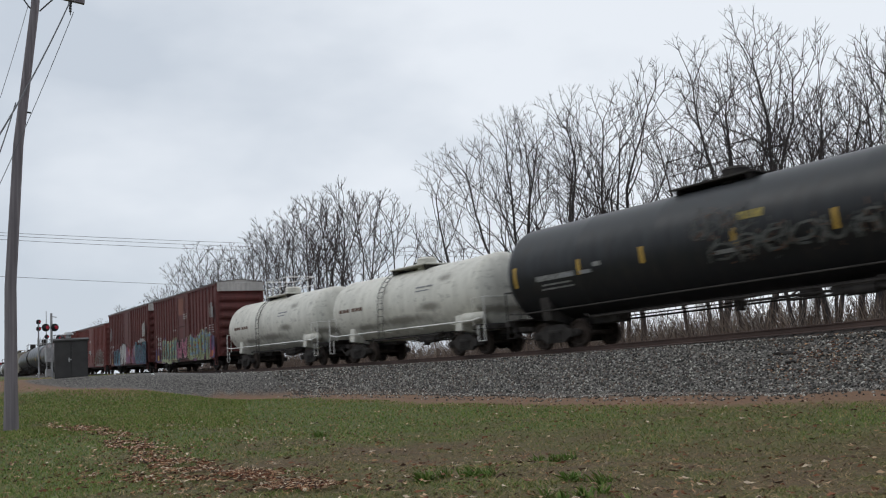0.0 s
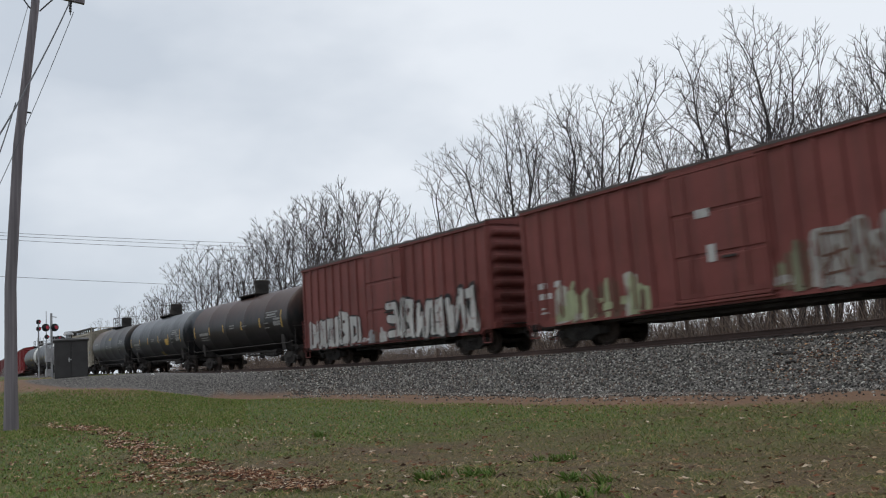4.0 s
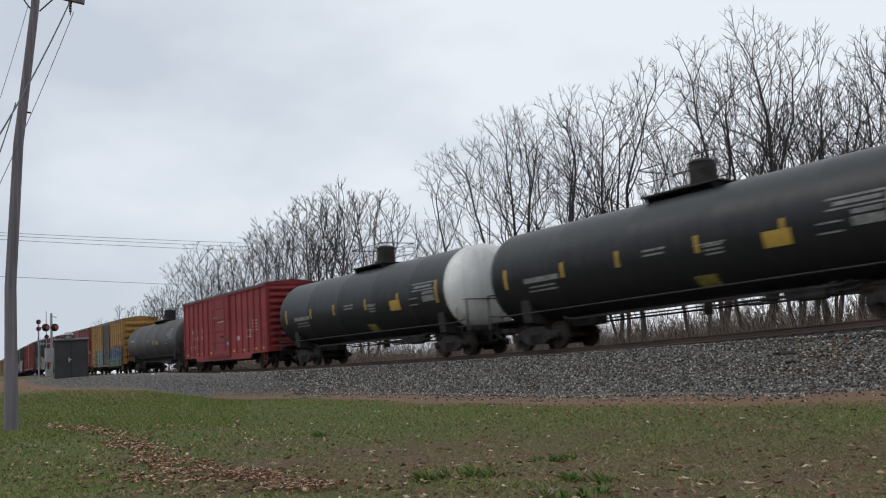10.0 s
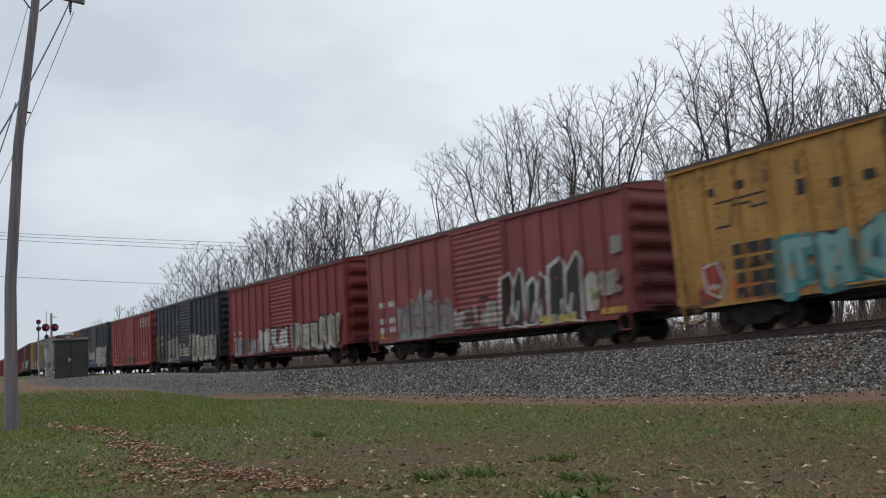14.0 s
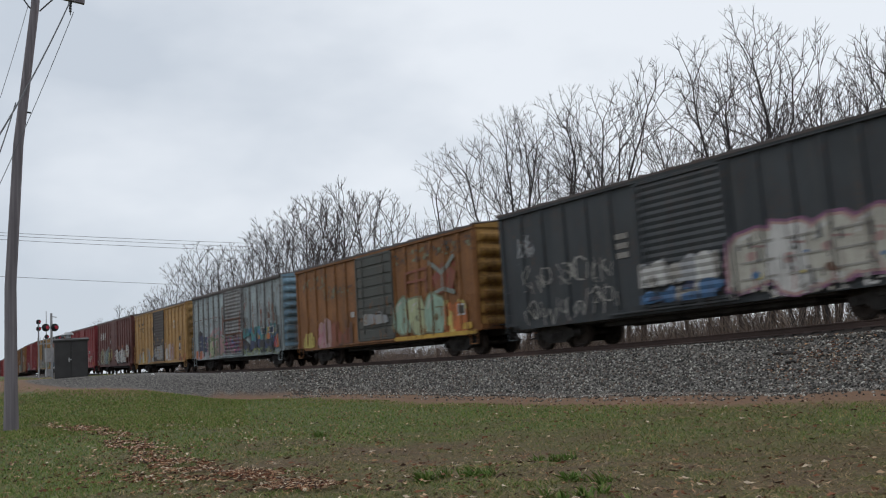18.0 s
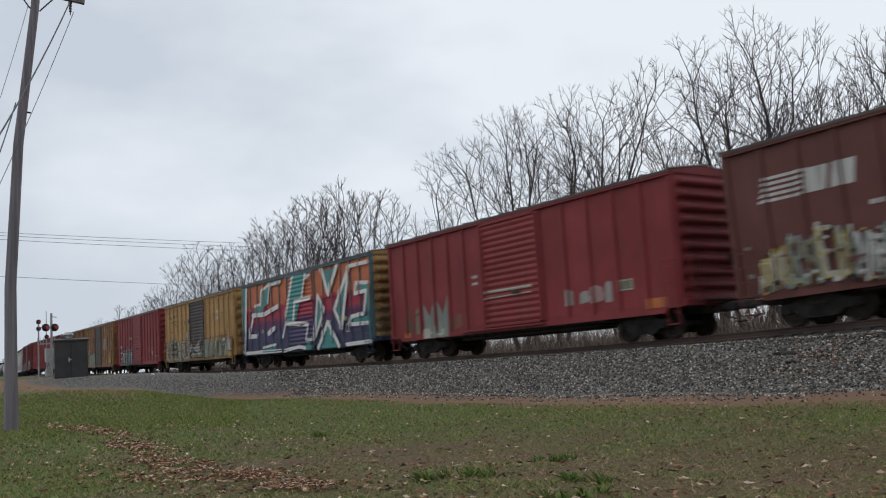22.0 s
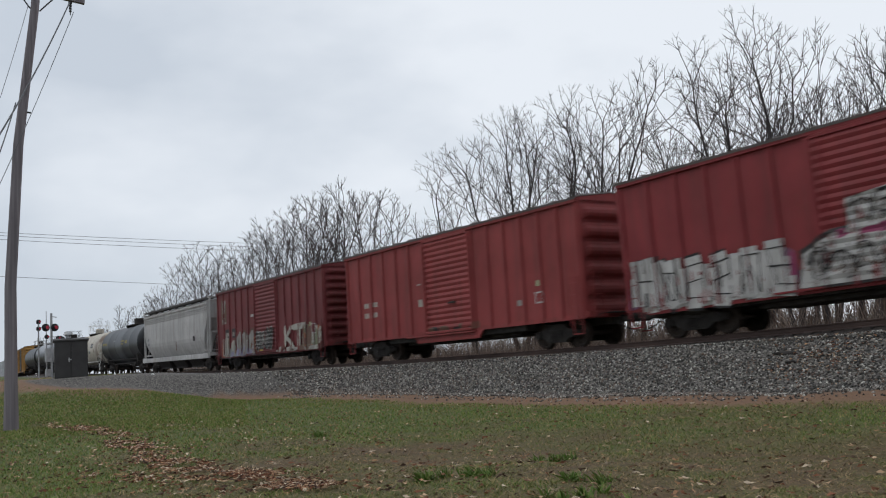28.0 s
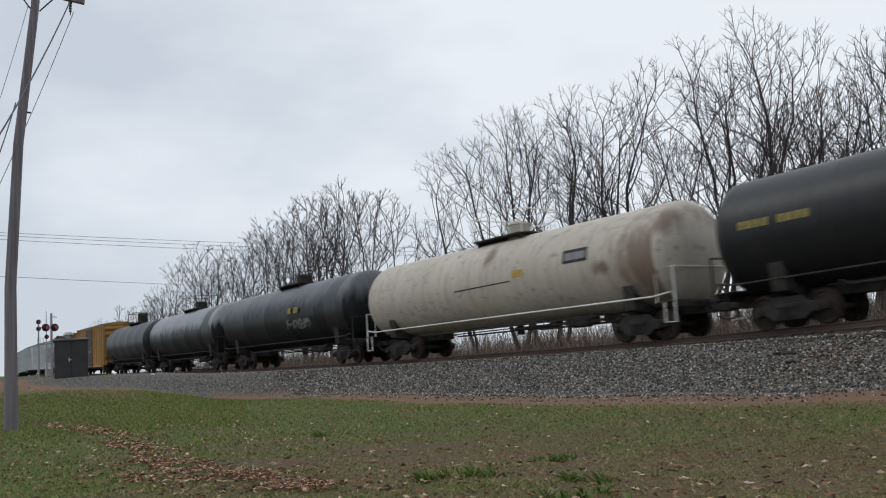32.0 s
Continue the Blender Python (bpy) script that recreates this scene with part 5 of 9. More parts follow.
def hopper(c):
    """A covered hopper: rounded sides, sloping end sheets in open frames, outlets, roof walk and hatches."""
    L, top = c["L"], c.get("top", 4.95)
    half, W = L / 2, 1.56
    paint = c["paint"]
    inset, up = c.get("inset", 1.35), c.get("walk_up", 0.0)
    car = tagged(empty("covered_hopper"), c["label"], "hopper car", "cars of the freight train")

    def section(k):
        """Side outline at one height: bulging a little in the middle."""
        return W - 0.10 + 0.10 * math.sin(math.pi * k)

    def body(bm):
        rows = []
        zs = [1.06, 1.25, 1.6, 1.85, 2.05, 2.3, 2.9, 3.5, 4.0, top - 0.45, top - 0.25, top - 0.12, top]
        for z in zs:
            f = (z - 1.06) / (top - 1.06)
            w = section(f) if z < top - 0.3 else W - 0.04
            if z < 2.25:
                w -= 0.26 * ((2.25 - z) / 0.93) ** 1.5
            if z > top - 0.2:
                w = W - 0.25 - 0.9 * (z - top + 0.2) / 0.2 * 0.5
            e = half - 0.35 - inset * (1 - min(1, f * 1.5))
            rows.append([bm.verts.new(p) for p in ((-e, -w, z), (e, -w, z), (e, w, z), (-e, w, z))])
        for a, b in zip(rows, rows[1:]):
            for k in range(4):
                bm.faces.new((a[k], a[(k + 1) % 4], b[(k + 1) % 4], b[k]))
        bm.faces.new(rows[-1])
        bm.faces.new(rows[0][::-1])
    hull = shown("body", kept(("hopper_body", L, top, inset), body), paint, car)
    for s in (-1, 1):
        turn = 0 if s < 0 else 180
        shown("side_sill", kept(("hopper_sill", L), lambda bm: box(bm, -half, half, -0.10, 0.06, 0.86, 1.18, 0.015)), c.get("sill_paint", paint), car, at=pose(0, s * (W - 0.02), 0, 0, 0, turn))
        shown("top_rail", kept(("hopper_rail", L), lambda bm: (box(bm, -half + 0.3, half - 0.3, -0.05, 0.05, top - 0.40, top - 0.28, 0.01), box(bm, -half + 0.3, half - 0.3, -0.03, 0.03, top - 0.60, top - 0.55, 0.01))), paint, car, at=pose(0, s * (W - 0.02), 0, 0, 0, turn))
        if c.get("ribbed", True):
            shown("top_rail", kept(("hopper_rib", L), lambda bm: [box(bm, -half + 0.42, half - 0.42, -0.03, 0.03, z, z + 0.05, 0.008) for z in (top - 0.74, top - 0.86)]), paint, car, at=pose(0, s * (W - 0.03), 0, 0, 0, turn))
        shown("roof_walk", kept(("roof_walk", L), lambda bm: (box(bm, -half, half, -0.28, -0.22, top + up + 0.02, top + up + 0.14), box(bm, -half, half, 0.22, 0.28, top + up + 0.02, top + up + 0.14), [box(bm, -half, half, y - 0.055, y + 0.055, top + up + 0.07, top + up + 0.11) for y in (-0.14, 0, 0.14)])), M_WALK, car, at=pose(0, s * 1.16, 0, 0, 0, turn))
        for x in np.linspace(-half + 0.9, half - 0.9, 9):
            shown("walk_bracket", kept(("walk_bracket", up), lambda bm: extruded(bm, [(-0.07, 4.83), (0.07, 4.87), (0.07, 4.98 + up), (-0.07, 4.98 + up)], -0.02, 0.02)), M_WALK, car, at=pose(x, s * 1.16, top - 4.95, 0, 0, turn))
    for x in np.linspace(-half + 2.0, half - 2.0, 5 if L > 15 else 4):
        shown("hatch", kept("hatch", lambda bm: box(bm, -1.0, 1.0, -0.35, 0.35, top - 0.02, top + 0.10, 0.03)), paint, car, at=pose(x, 0, 0))
    n_out = 3 if L > 15 else 2
    span = half - inset - 1.1
    for i in range(n_out):
        x = -span + 2 * span * (i + 0.5) / n_out
        shown("outlet_hopper", kept(("outlet_hopper", L), lambda bm: outlet(bm, span / n_out * 0.98, 1.0 if L > 15 else 0.45)), paint if c.get("pale_outlets", True) else M_STEEL, car, at=pose(x, 0, 0))
    for e in (-1, 1):
        ea = pose(e * half, 0, 0, 0, 0, 0 if e > 0 else 180)
        shown("end_frame", kept(("hopper_end", L, top), lambda bm: end_frame(bm, W, top, inset, up)), paint, car, at=ea)
        shown("brake_gear", kept("hopper_brake_gear", lambda bm: (box(bm, -0.95, -0.3, -0.95, 0.2, 1.25, 1.85, 0.03), tube(bm, (-0.7, -0.2, 2.0), (-0.7, 1.0, 2.0), 0.24, 14), box(bm, -0.5, -0.2, 0.3, 1.0, 1.25, 1.7, 0.03), rod(bm, [(-0.4, -1.2, 1.3), (-0.5, -0.9, 2.4), (-0.3, 0.6, 2.5)], 0.03, 6))), M_STEEL, car, at=ea)
        shown("end_ladder", kept("hopper_ladder", lambda bm: ladder(bm, 0.42, 1.2, top - 0.1, 9, 0.12)), paint, car, at=ea @ pose(-0.35, -W, 0))
        shown("end_sill", kept("hopper_end_sill", lambda bm: (box(bm, -0.15, 0.12, -W, W, 1.0, 1.22, 0.015), box(bm, -3.6, 0.0, -0.28, 0.28, 0.72, 1.05, 0.02))), paint, car, at=ea)
        truck(car, e * (half - 1.75))
    shown("center_sill", kept(("hopper_center_sill", L), lambda bm: box(bm, -half, half, -0.2, 0.2, 0.80, 1.10, 0.02)), M_STEEL, car)
    shown("brake_wheel", kept("brake_wheel", brake_wheel), M_STEEL, car, at=pose(half + 0.22, 0.7, 2.3))
    shown("air_reservoir", kept("hopper_reservoir", lambda bm: (tube(bm, (-0.5, 0.3, 1.6), (0.5, 0.3, 1.6), 0.2, 14),)), M_STEEL, car, at=pose(half - 1.2, 0, 0))
    both_couplers(car, half)
    return car


def outlet(bm, w, low):
    a = [bm.verts.new(p) for p in ((-w, -1.3, 1.1), (w, -1.3, 1.1), (w, 1.3, 1.1), (-w, 1.3, 1.1))]
    c = [bm.verts.new(p) for p in ((-w * (0.5 + 0.3 * low), -1.15, 0.80), (w * (0.5 + 0.3 * low), -1.15, 0.80), (w * (0.5 + 0.3 * low), 1.15, 0.85), (-w * (0.5 + 0.3 * low), 1.15, 0.85))]
    b = [bm.verts.new(p) for p in ((-w * 0.70 * low, -0.85, 0.40), (w * 0.70 * low, -0.85, 0.40), (w * 0.70 * low, 0.85, 0.40), (-w * 0.70 * low, 0.85, 0.40))]
    for p, q in ((a, c), (c, b)):
        for k in range(4):
            bm.faces.new((p[k], q[k], q[(k + 1) % 4], p[(k + 1) % 4]))
    bm.faces.new(b)
    box(bm, -w * 0.74 * low, w * 0.74 * low, -0.95, 0.95, 0.30, 0.41, 0.01)


def end_frame(bm, W, top, inset, up):
    for s in (-1, 1):
        box(bm, -0.46, -0.32, s * (W - 0.08) - 0.06, s * (W - 0.08) + 0.06, 1.2, top - 0.1, 0.01)
        box(bm, -0.13, 0.0, s * (W - 0.12) - 0.05, s * (W - 0.12) + 0.05, 1.1, top + up + 0.05, 0.01)
        box(bm, -0.11, -0.02, s * 0.55 - 0.05, s * 0.55 + 0.05, 1.1, top + up + 0.05, 0.01)
        rod(bm, [(-0.1, s * (W - 0.1), 1.4), (-inset - 0.2, s * (W - 0.3), 1.4)], 0.06, 6)
        rod(bm, [(-0.35, s * (W - 0.3), 1.4), (-inset * 0.55, s * (W - 0.4), 2.6)], 0.05, 6)
        rod(bm, [(-0.06, s * (W - 0.12), top - 0.15), (-0.40, s * (W - 0.12), top - 0.25)], 0.04, 6)
    box(bm, -0.44, -0.34, -W, W, top - 0.35, top - 0.1, 0.01)
    box(bm, -0.5, 0.0, -W + 0.1, W - 0.1, top + up + 0.04, top + up + 0.09, 0.01)
    box(bm, -0.08, 0.0, -W + 0.2, W - 0.2, 2.5, 2.62, 0.01)
    for k in range(5):
        box(bm, -0.75 + k * 0.14, -0.65 + k * 0.14, -W + 0.05, W - 0.05, 1.36, 1.40)


# ---- painted marks: stencils, numbers as bars, spray-paint ----
def clipped(poly, axis, lo, hi):
    """The part of a convex outline between two values of one coordinate."""
    for keep, v in ((1, lo), (-1, hi)):
        out = []
        for i in range(len(poly)):
            a, b = poly[i], poly[(i + 1) % len(poly)]
            da, db = (a[axis] - v) * keep, (b[axis] - v) * keep
            if da >= 0:
                out.append(a)
            if (da > 0) != (db > 0) and da != db:
                t = da / (da - db)
                out.append((a[0] + (b[0] - a[0]) * t, a[1] + (b[1] - a[1]) * t))
        poly = out
        if len(poly) < 3:
            return []
    return poly


class Paint:
    """Paint sprayed or stencilled on the camera side of a car; it follows posts, door and barrel."""

    def __init__(self, cuts, depth, zcuts=(), stepped=False, ribs=None):
        self.ribs = ribs
        self.cuts, self.depth, self.zcuts, self.stepped = cuts, depth, zcuts, stepped
        self.verts, self.faces, self.which, self.mats, self.lift = [], [], [], [], 0.004

    def poly(self, mat, pts):
        if mat not in self.mats:
            self.mats.append(mat)
        k = self.mats.index(mat)
        self.lift += 0.00025
        xs = [p[0] for p in pts]
        for x0, x1 in zip(self.cuts, self.cuts[1:]):
            if x1 < min(xs) or x0 > max(xs):
                continue
            q = clipped(pts, 0, x0, x1)
            if self.ribs and q and self.ribs[0] < (x0 + x1) / 2 < self.ribs[1]:
                zs = [z for _, z in q]
                for (za, da), (zb, db) in zip(self.ribs[2], self.ribs[2][1:]):
                    piece = clipped(q, 1, za, zb) if zb > min(zs) and za < max(zs) else ()
                    if len(piece) > 2:
                        n = len(self.verts)
                        self.verts += [(x, -(da + (db - da) * (z - za) / (zb - za) + self.lift), z) for x, z in piece]
                        self.faces.append(tuple(range(n, n + len(piece))))
                        self.which.append(k)
                continue
            pieces = [q] if not self.zcuts else [clipped(q, 1, a, b) for a, b in zip(self.zcuts, self.zcuts[1:]) if q]
            for piece in pieces:
                if len(piece) > 2:
                    n = len(self.verts)
                    xm, zm = (x0 + x1) / 2, sum(z for _, z in piece) / len(piece)
                    self.verts += [(x, -(self.depth(xm, zm if self.stepped else z) + self.lift), z) for x, z in piece]
                    self.faces.append(tuple(range(n, n + len(piece))))
                    self.which.append(k)

    def rect(self, mat, x0, x1, z0, z1):
        self.poly(mat, [(x0, z0), (x1, z0), (x1, z1), (x0, z1)])

    def stroke(self, mat, pts, w, caps=True):
        for (xa, za), (xb, zb) in zip(pts, pts[1:]):
            L = math.hypot(xb - xa, zb - za)
            if L < 1e-6:
                continue
            nx, nz = -(zb - za) / L * w / 2, (xb - xa) / L * w / 2
            self.poly(mat, [(xa - nx, za - nz), (xb - nx, zb - nz), (xb + nx, zb + nz), (xa + nx, za + nz)])
        if caps:
            for x, z in pts:
                self.poly(mat, [(x + w / 2 * math.cos(a * math.pi / 5), z + w / 2 * math.sin(a * math.pi / 5)) for a in range(10)])

    def age(self, coat, n, seed):
        """Slivers of the coat below that show again where spray-paint has flaked and run."""
        rng = random.Random(seed)
        for _ in range(n):
            x, z = rng.uniform(-7.7, 7.7), 0.8 + 1.7 * rng.random() ** 1.4
            w, h = rng.uniform(0.015, 0.05), rng.uniform(0.08, 0.5)
            self.poly(coat, [(x - w, z), (x + w, z), (x + w * 0.4, z + h), (x - w * 0.7, z + h * 0.8)])

    def done(self, car, name="graffiti", label=""):
        if not self.faces:
            return
        me = bpy.data.meshes.new(name)
        me.from_pydata(self.verts, [], self.faces)
        for m in self.mats:
            me.materials.append(m)
        me.polygons.foreach_set("material_index", self.which)
        ob = new(name, me)
        ob.parent = car
        ob["kind"] = "stuff"
        if label:
            ob["label"] = label
        self.verts, self.faces, self.which = [], [], []


def side_paint(c):
    L = c.get("L", 16.0)
    half, xd, wd, W = L / 2, c.get("door_at", 0.25), c.get("door_w", 3.2), 1.53
    cuts = {-half, half, xd - wd / 2 - 0.05, xd + wd / 2 + 0.05}
    posts = post_places(half, xd, wd, c.get("posts", 14))
    for x in posts:
        cuts |= {x - 0.055, x + 0.055}

    def depth(x, z):
        if abs(x - xd) < wd / 2 + 0.05:
            return W + (0.127 if c.get("door", "ribs") == "ribs" else 0.115)
        if z < 1.05:
            return W + (POST_DEEP if z > 0.98 and any(abs(x - p) < 0.055 for p in posts) else 0.02)
        return W + POST_DEEP if any(abs(x - p) < 0.055 for p in posts) else W
    ribs = None
    if c.get("door", "ribs") == "ribs":
        cuts |= {xd - wd / 2 + 0.05, xd + wd / 2 - 0.05}
        z0, z1, n = 0.98, c.get("top", 4.93) - 0.22, 4 * c.get("door_ribs", 17)
        rise = [(z0 + 0.06 + (z1 - z0 - 0.12) * i / n, W + 0.065 + 0.036 * (0, 0.55, 1.0, 0.55)[i % 4]) for i in range(n + 1)]
        ribs = (xd - wd / 2 + 0.04, xd + wd / 2 - 0.04, [(z0 - 0.3, W + 0.065), (z0, W + 0.065)] + rise + [(z1, W + 0.065)])
    return Paint(sorted(cuts), depth, (0.0, 0.98, 1.05, 9.0), True, ribs)


def barrel_paint(R, cz):
    return Paint([-12, 12], lambda x, z: math.sqrt(max(R * R - (z - cz) ** 2, 0.01)), [cz + R * math.sin(radians(a)) for a in range(-70, 81, 6)])


GLYPHS = {
    "E": [[(0.92, 0.93), (0.2, 0.93), (0.1, 0.07), (0.9, 0.07)], [(0.15, 0.5), (0.78, 0.5)]],
    "A": [[(0.04, 0.03), (0.22, 0.95), (0.78, 0.95), (0.96, 0.03)], [(0.14, 0.42), (0.86, 0.42)]],
    "S": [[(0.9, 0.85), (0.5, 0.97), (0.12, 0.78), (0.3, 0.55), (0.75, 0.45), (0.9, 0.22), (0.5, 0.04), (0.1, 0.15)]],
    "C": [[(0.92, 0.82), (0.5, 0.97), (0.12, 0.7), (0.12, 0.3), (0.5, 0.04), (0.92, 0.18)]],
    "M": [[(0.06, 0.03), (0.15, 0.95), (0.5, 0.4), (0.85, 0.95), (0.95, 0.03)]],
    "K": [[(0.15, 0.97), (0.12, 0.03)], [(0.88, 0.95), (0.2, 0.45), (0.92, 0.03)]],
    "T": [[(0.04, 0.93), (0.96, 0.97)], [(0.5, 0.95), (0.45, 0.03)]],
}


def wild(rng):
    """One shape of a sprayed tag that nobody can read: a bent stem, a loop or hook, and a spur."""
    x = rng.uniform(0.1, 0.45)
    lines = [[(x + rng.uniform(-0.15, 0.1), rng.uniform(0, 0.12)), (x + rng.uniform(-0.1, 0.1), rng.uniform(0.4, 0.6)), (x + rng.uniform(-0.05, 0.25), rng.uniform(0.88, 1.0))]]
    for _ in range(rng.choice((1, 2, 2, 3))):
        cx, cy, r = rng.uniform(0.45, 0.65), rng.uniform(0.3, 0.7), rng.uniform(0.2, 0.36)
        a0, sweep = rng.uniform(0, 6.28), rng.choice((-1, 1)) * rng.uniform(2.6, 4.8)
        lines.append([(cx + r * math.cos(a0 + sweep * k / 6), cy + r * 1.15 * math.sin(a0 + sweep * k / 6)) for k in range(7)])
    for _ in range(rng.choice((1, 2))):
        a, b = rng.uniform(0.4, 1.0), rng.uniform(0, 0.35)
        lines.append([(a, b), (a + rng.uniform(-0.4, 0.2), b + rng.uniform(0.3, 0.6))])
    return lines


def lettering(p, shapes, x0, x1, z0, z1, layers, slant=0.0, seed=0, jitter=0.11, overlap=0.55, z0b=None, z1b=None, tidy=False):
    """A row of fat sprayed shapes; layers are (material, stroke width as a share of the height), widest first."""
    rng = random.Random(seed)
    shapes = [wild(rng) for _ in range(shapes)] if isinstance(shapes, int) else [GLYPHS[s] for s in shapes]
    n = len(shapes)
    w = (x1 - x0) / n
    marks = []
    pad = max(share for _, share in layers) * 0.5
    for i, lines in enumerate(shapes):
        f = (i + 0.5) / n
        lo, hi = z0 + ((z0b if z0b is not None else z0) - z0) * f, z1 + ((z1b if z1b is not None else z1) - z1) * f
        lo, hi = lo + rng.uniform(-jitter, jitter) * (hi - lo), hi + rng.uniform(-jitter, jitter) * (hi - lo)
        for line in lines:
            marks.append(([(x0 + w * (i - overlap / 2) + w * (1 + overlap) * (u + rng.uniform(-jitter, jitter) * 0.5) + slant * (v - 0.5) * (hi - lo), lo + (hi - lo) * (pad + (1 - 2 * pad) * (v + rng.uniform(-jitter, jitter) * 0.4))) for u, v in line], min(hi - lo, 0.95 * w * (1 + overlap))))
    for mat, share in layers:
        for pts, h in marks:
            p.stroke(mat, pts, share * h * rng.uniform(0.7, 1.1))
    if not tidy:
        # chips, drips and highlights that break the shapes up
        inks = [m for m, _ in layers] + [S_BLACK, S_RUST]
        for pts, h in marks:
            for _ in range(5):
                x, z = rng.choice(pts)
                x, z, w2 = x + rng.gauss(0, 0.22) * h, z + rng.gauss(0, 0.2) * h, rng.uniform(0.02, 0.055) * h
                dx, dz = rng.gauss(0, 0.10) * h, rng.gauss(0, 0.14) * h
                if min(z, z + dz) > 0.8:
                    p.stroke(rng.choice(inks), [(x, z), (x + dx, z + dz)], w2, False)


FORMS = [
    [[(0.15, 0.0), (0.2, 1.0)], [(0.2, 0.93), (0.85, 0.88), (0.8, 0.55), (0.25, 0.5)], [(0.5, 0.5), (0.92, 0.0)]],
    [[(0.1, 0.0), (0.15, 1.0)], [(0.85, 0.0), (0.9, 1.0)], [(0.12, 0.48), (0.88, 0.52)]],
    [[(0.92, 0.92), (0.2, 0.92), (0.12, 0.08), (0.92, 0.08)], [(0.15, 0.5), (0.72, 0.5)]],
    [[(0.05, 0.0), (0.4, 0.95), (0.6, 0.95), (0.95, 0.0)], [(0.25, 0.35), (0.75, 0.35)]],
    [[(0.1, 1.0), (0.15, 0.1), (0.85, 0.1), (0.9, 1.0)]],
    [[(0.9, 0.85), (0.2, 0.95), (0.15, 0.55), (0.85, 0.45), (0.85, 0.08), (0.1, 0.05)]],
    [[(0.1, 0.0), (0.15, 1.0), (0.5, 0.35), (0.85, 1.0), (0.9, 0.0)]],
    [[(0.1, 0.0), (0.12, 1.0), (0.8, 0.75), (0.8, 0.3), (0.1, 0.05)]],
    [[(0.15, 1.0), (0.12, 0.08), (0.95, 0.08)], [(0.55, 0.25), (0.6, 0.8)]]]


def blocks(p, n, x0, x1, z0, z1, layers, seed, z1b=None, z0b=None, slant=0.0, drips=None):
    """A row of fat angular sprayed forms that nobody can read; layers are (material, share of the form's width, shift), widest first."""
    rng = random.Random(seed)
    w = (x1 - x0) / n
    marks = []
    for i in range(n):
        f = (i + 0.5) / n
        lo, hi = z0 + ((z0b if z0b is not None else z0) - z0) * f, z1 + ((z1b if z1b is not None else z1) - z1) * f
        hi += rng.uniform(-0.16, 0.10) * (hi - lo)
        a, b, tilt = x0 + w * (i - 0.04), x0 + w * (i + 1.04), rng.uniform(-0.12, 0.12) + slant
        mu, mv = rng.random() < 0.5, rng.random() < 0.6
        form = rng.choice(FORMS) + [rng.choice(rng.choice(FORMS))]
        for line in form:
            line = [(1 - u if mu else u, 1 - v if mv else v) for u, v in line]
            marks.append([(a + (b - a) * (0.12 + 0.76 * u) + tilt * (v - 0.5) * (hi - lo) + rng.gauss(0, 0.02) * w, lo + (hi - lo) * (0.12 + 0.76 * v) + rng.gauss(0, 0.02)) for u, v in line])
    for mat, share, shift in layers:
        for pts in marks:
            p.stroke(mat, [(x + shift, z + shift) for x, z in pts], share * 1.15 * min(w, (z1 - z0) * 0.9) * rng.uniform(0.7, 1.2), share < 0.5)
    for mat in drips or ():
        for _ in range(n * 4):
            x, z = rng.uniform(x0, x1), rng.uniform(z0 + 0.1, z0 + 0.7 * (z1 - z0))
            p.rect(mat, x, x + rng.uniform(0.02, 0.05), max(0.8, z - rng.uniform(0.15, 0.6)), z)


def wash(p, mats, x0, x1, z0, z1, n, seed):
    """Old paint washed thin: ragged upright patches that overlap, taller here and there."""
    rng = random.Random(seed)
    for _ in range(n):
        x, h = rng.uniform(x0, x1), (z1 - z0) * rng.uniform(0.25, 1.0) ** 1.3
        z, w = z0 + rng.uniform(0, 0.35) * (z1 - z0 - h), rng.uniform(0.08, 0.32)
        a, b = max(x - w, x0), min(x + w, x1)
        p.poly(rng.choice(mats), [(a, z), (b, z + rng.uniform(0, 0.08)), (b - rng.uniform(0, 0.1) * w, z + h * rng.uniform(0.8, 1.0)), ((a + b) / 2, z + h), (a + rng.uniform(0, 0.2) * w, z + h * rng.uniform(0.75, 0.95))])


def streaks(p, mats, x0, x1, z0, z1, n, seed, broad=0.05):
    """Thin runs of rust or old paint, hanging from seams."""
    rng = random.Random(seed)
    for _ in range(n):
        x, z, w, h = rng.uniform(x0, x1), z0 + (z1 - z0) * rng.random(), broad * rng.uniform(0.3, 1.3), (z1 - z0) * rng.uniform(0.08, 0.4)
        p.poly(rng.choice(mats), [(x, max(z - h, z0)), (x + w * 0.6, max(z - h * 0.8, z0 + 0.02)), (x + w, z), (x + w * 0.2, z + 0.04), (x - w * 0.8, z - 0.02)])


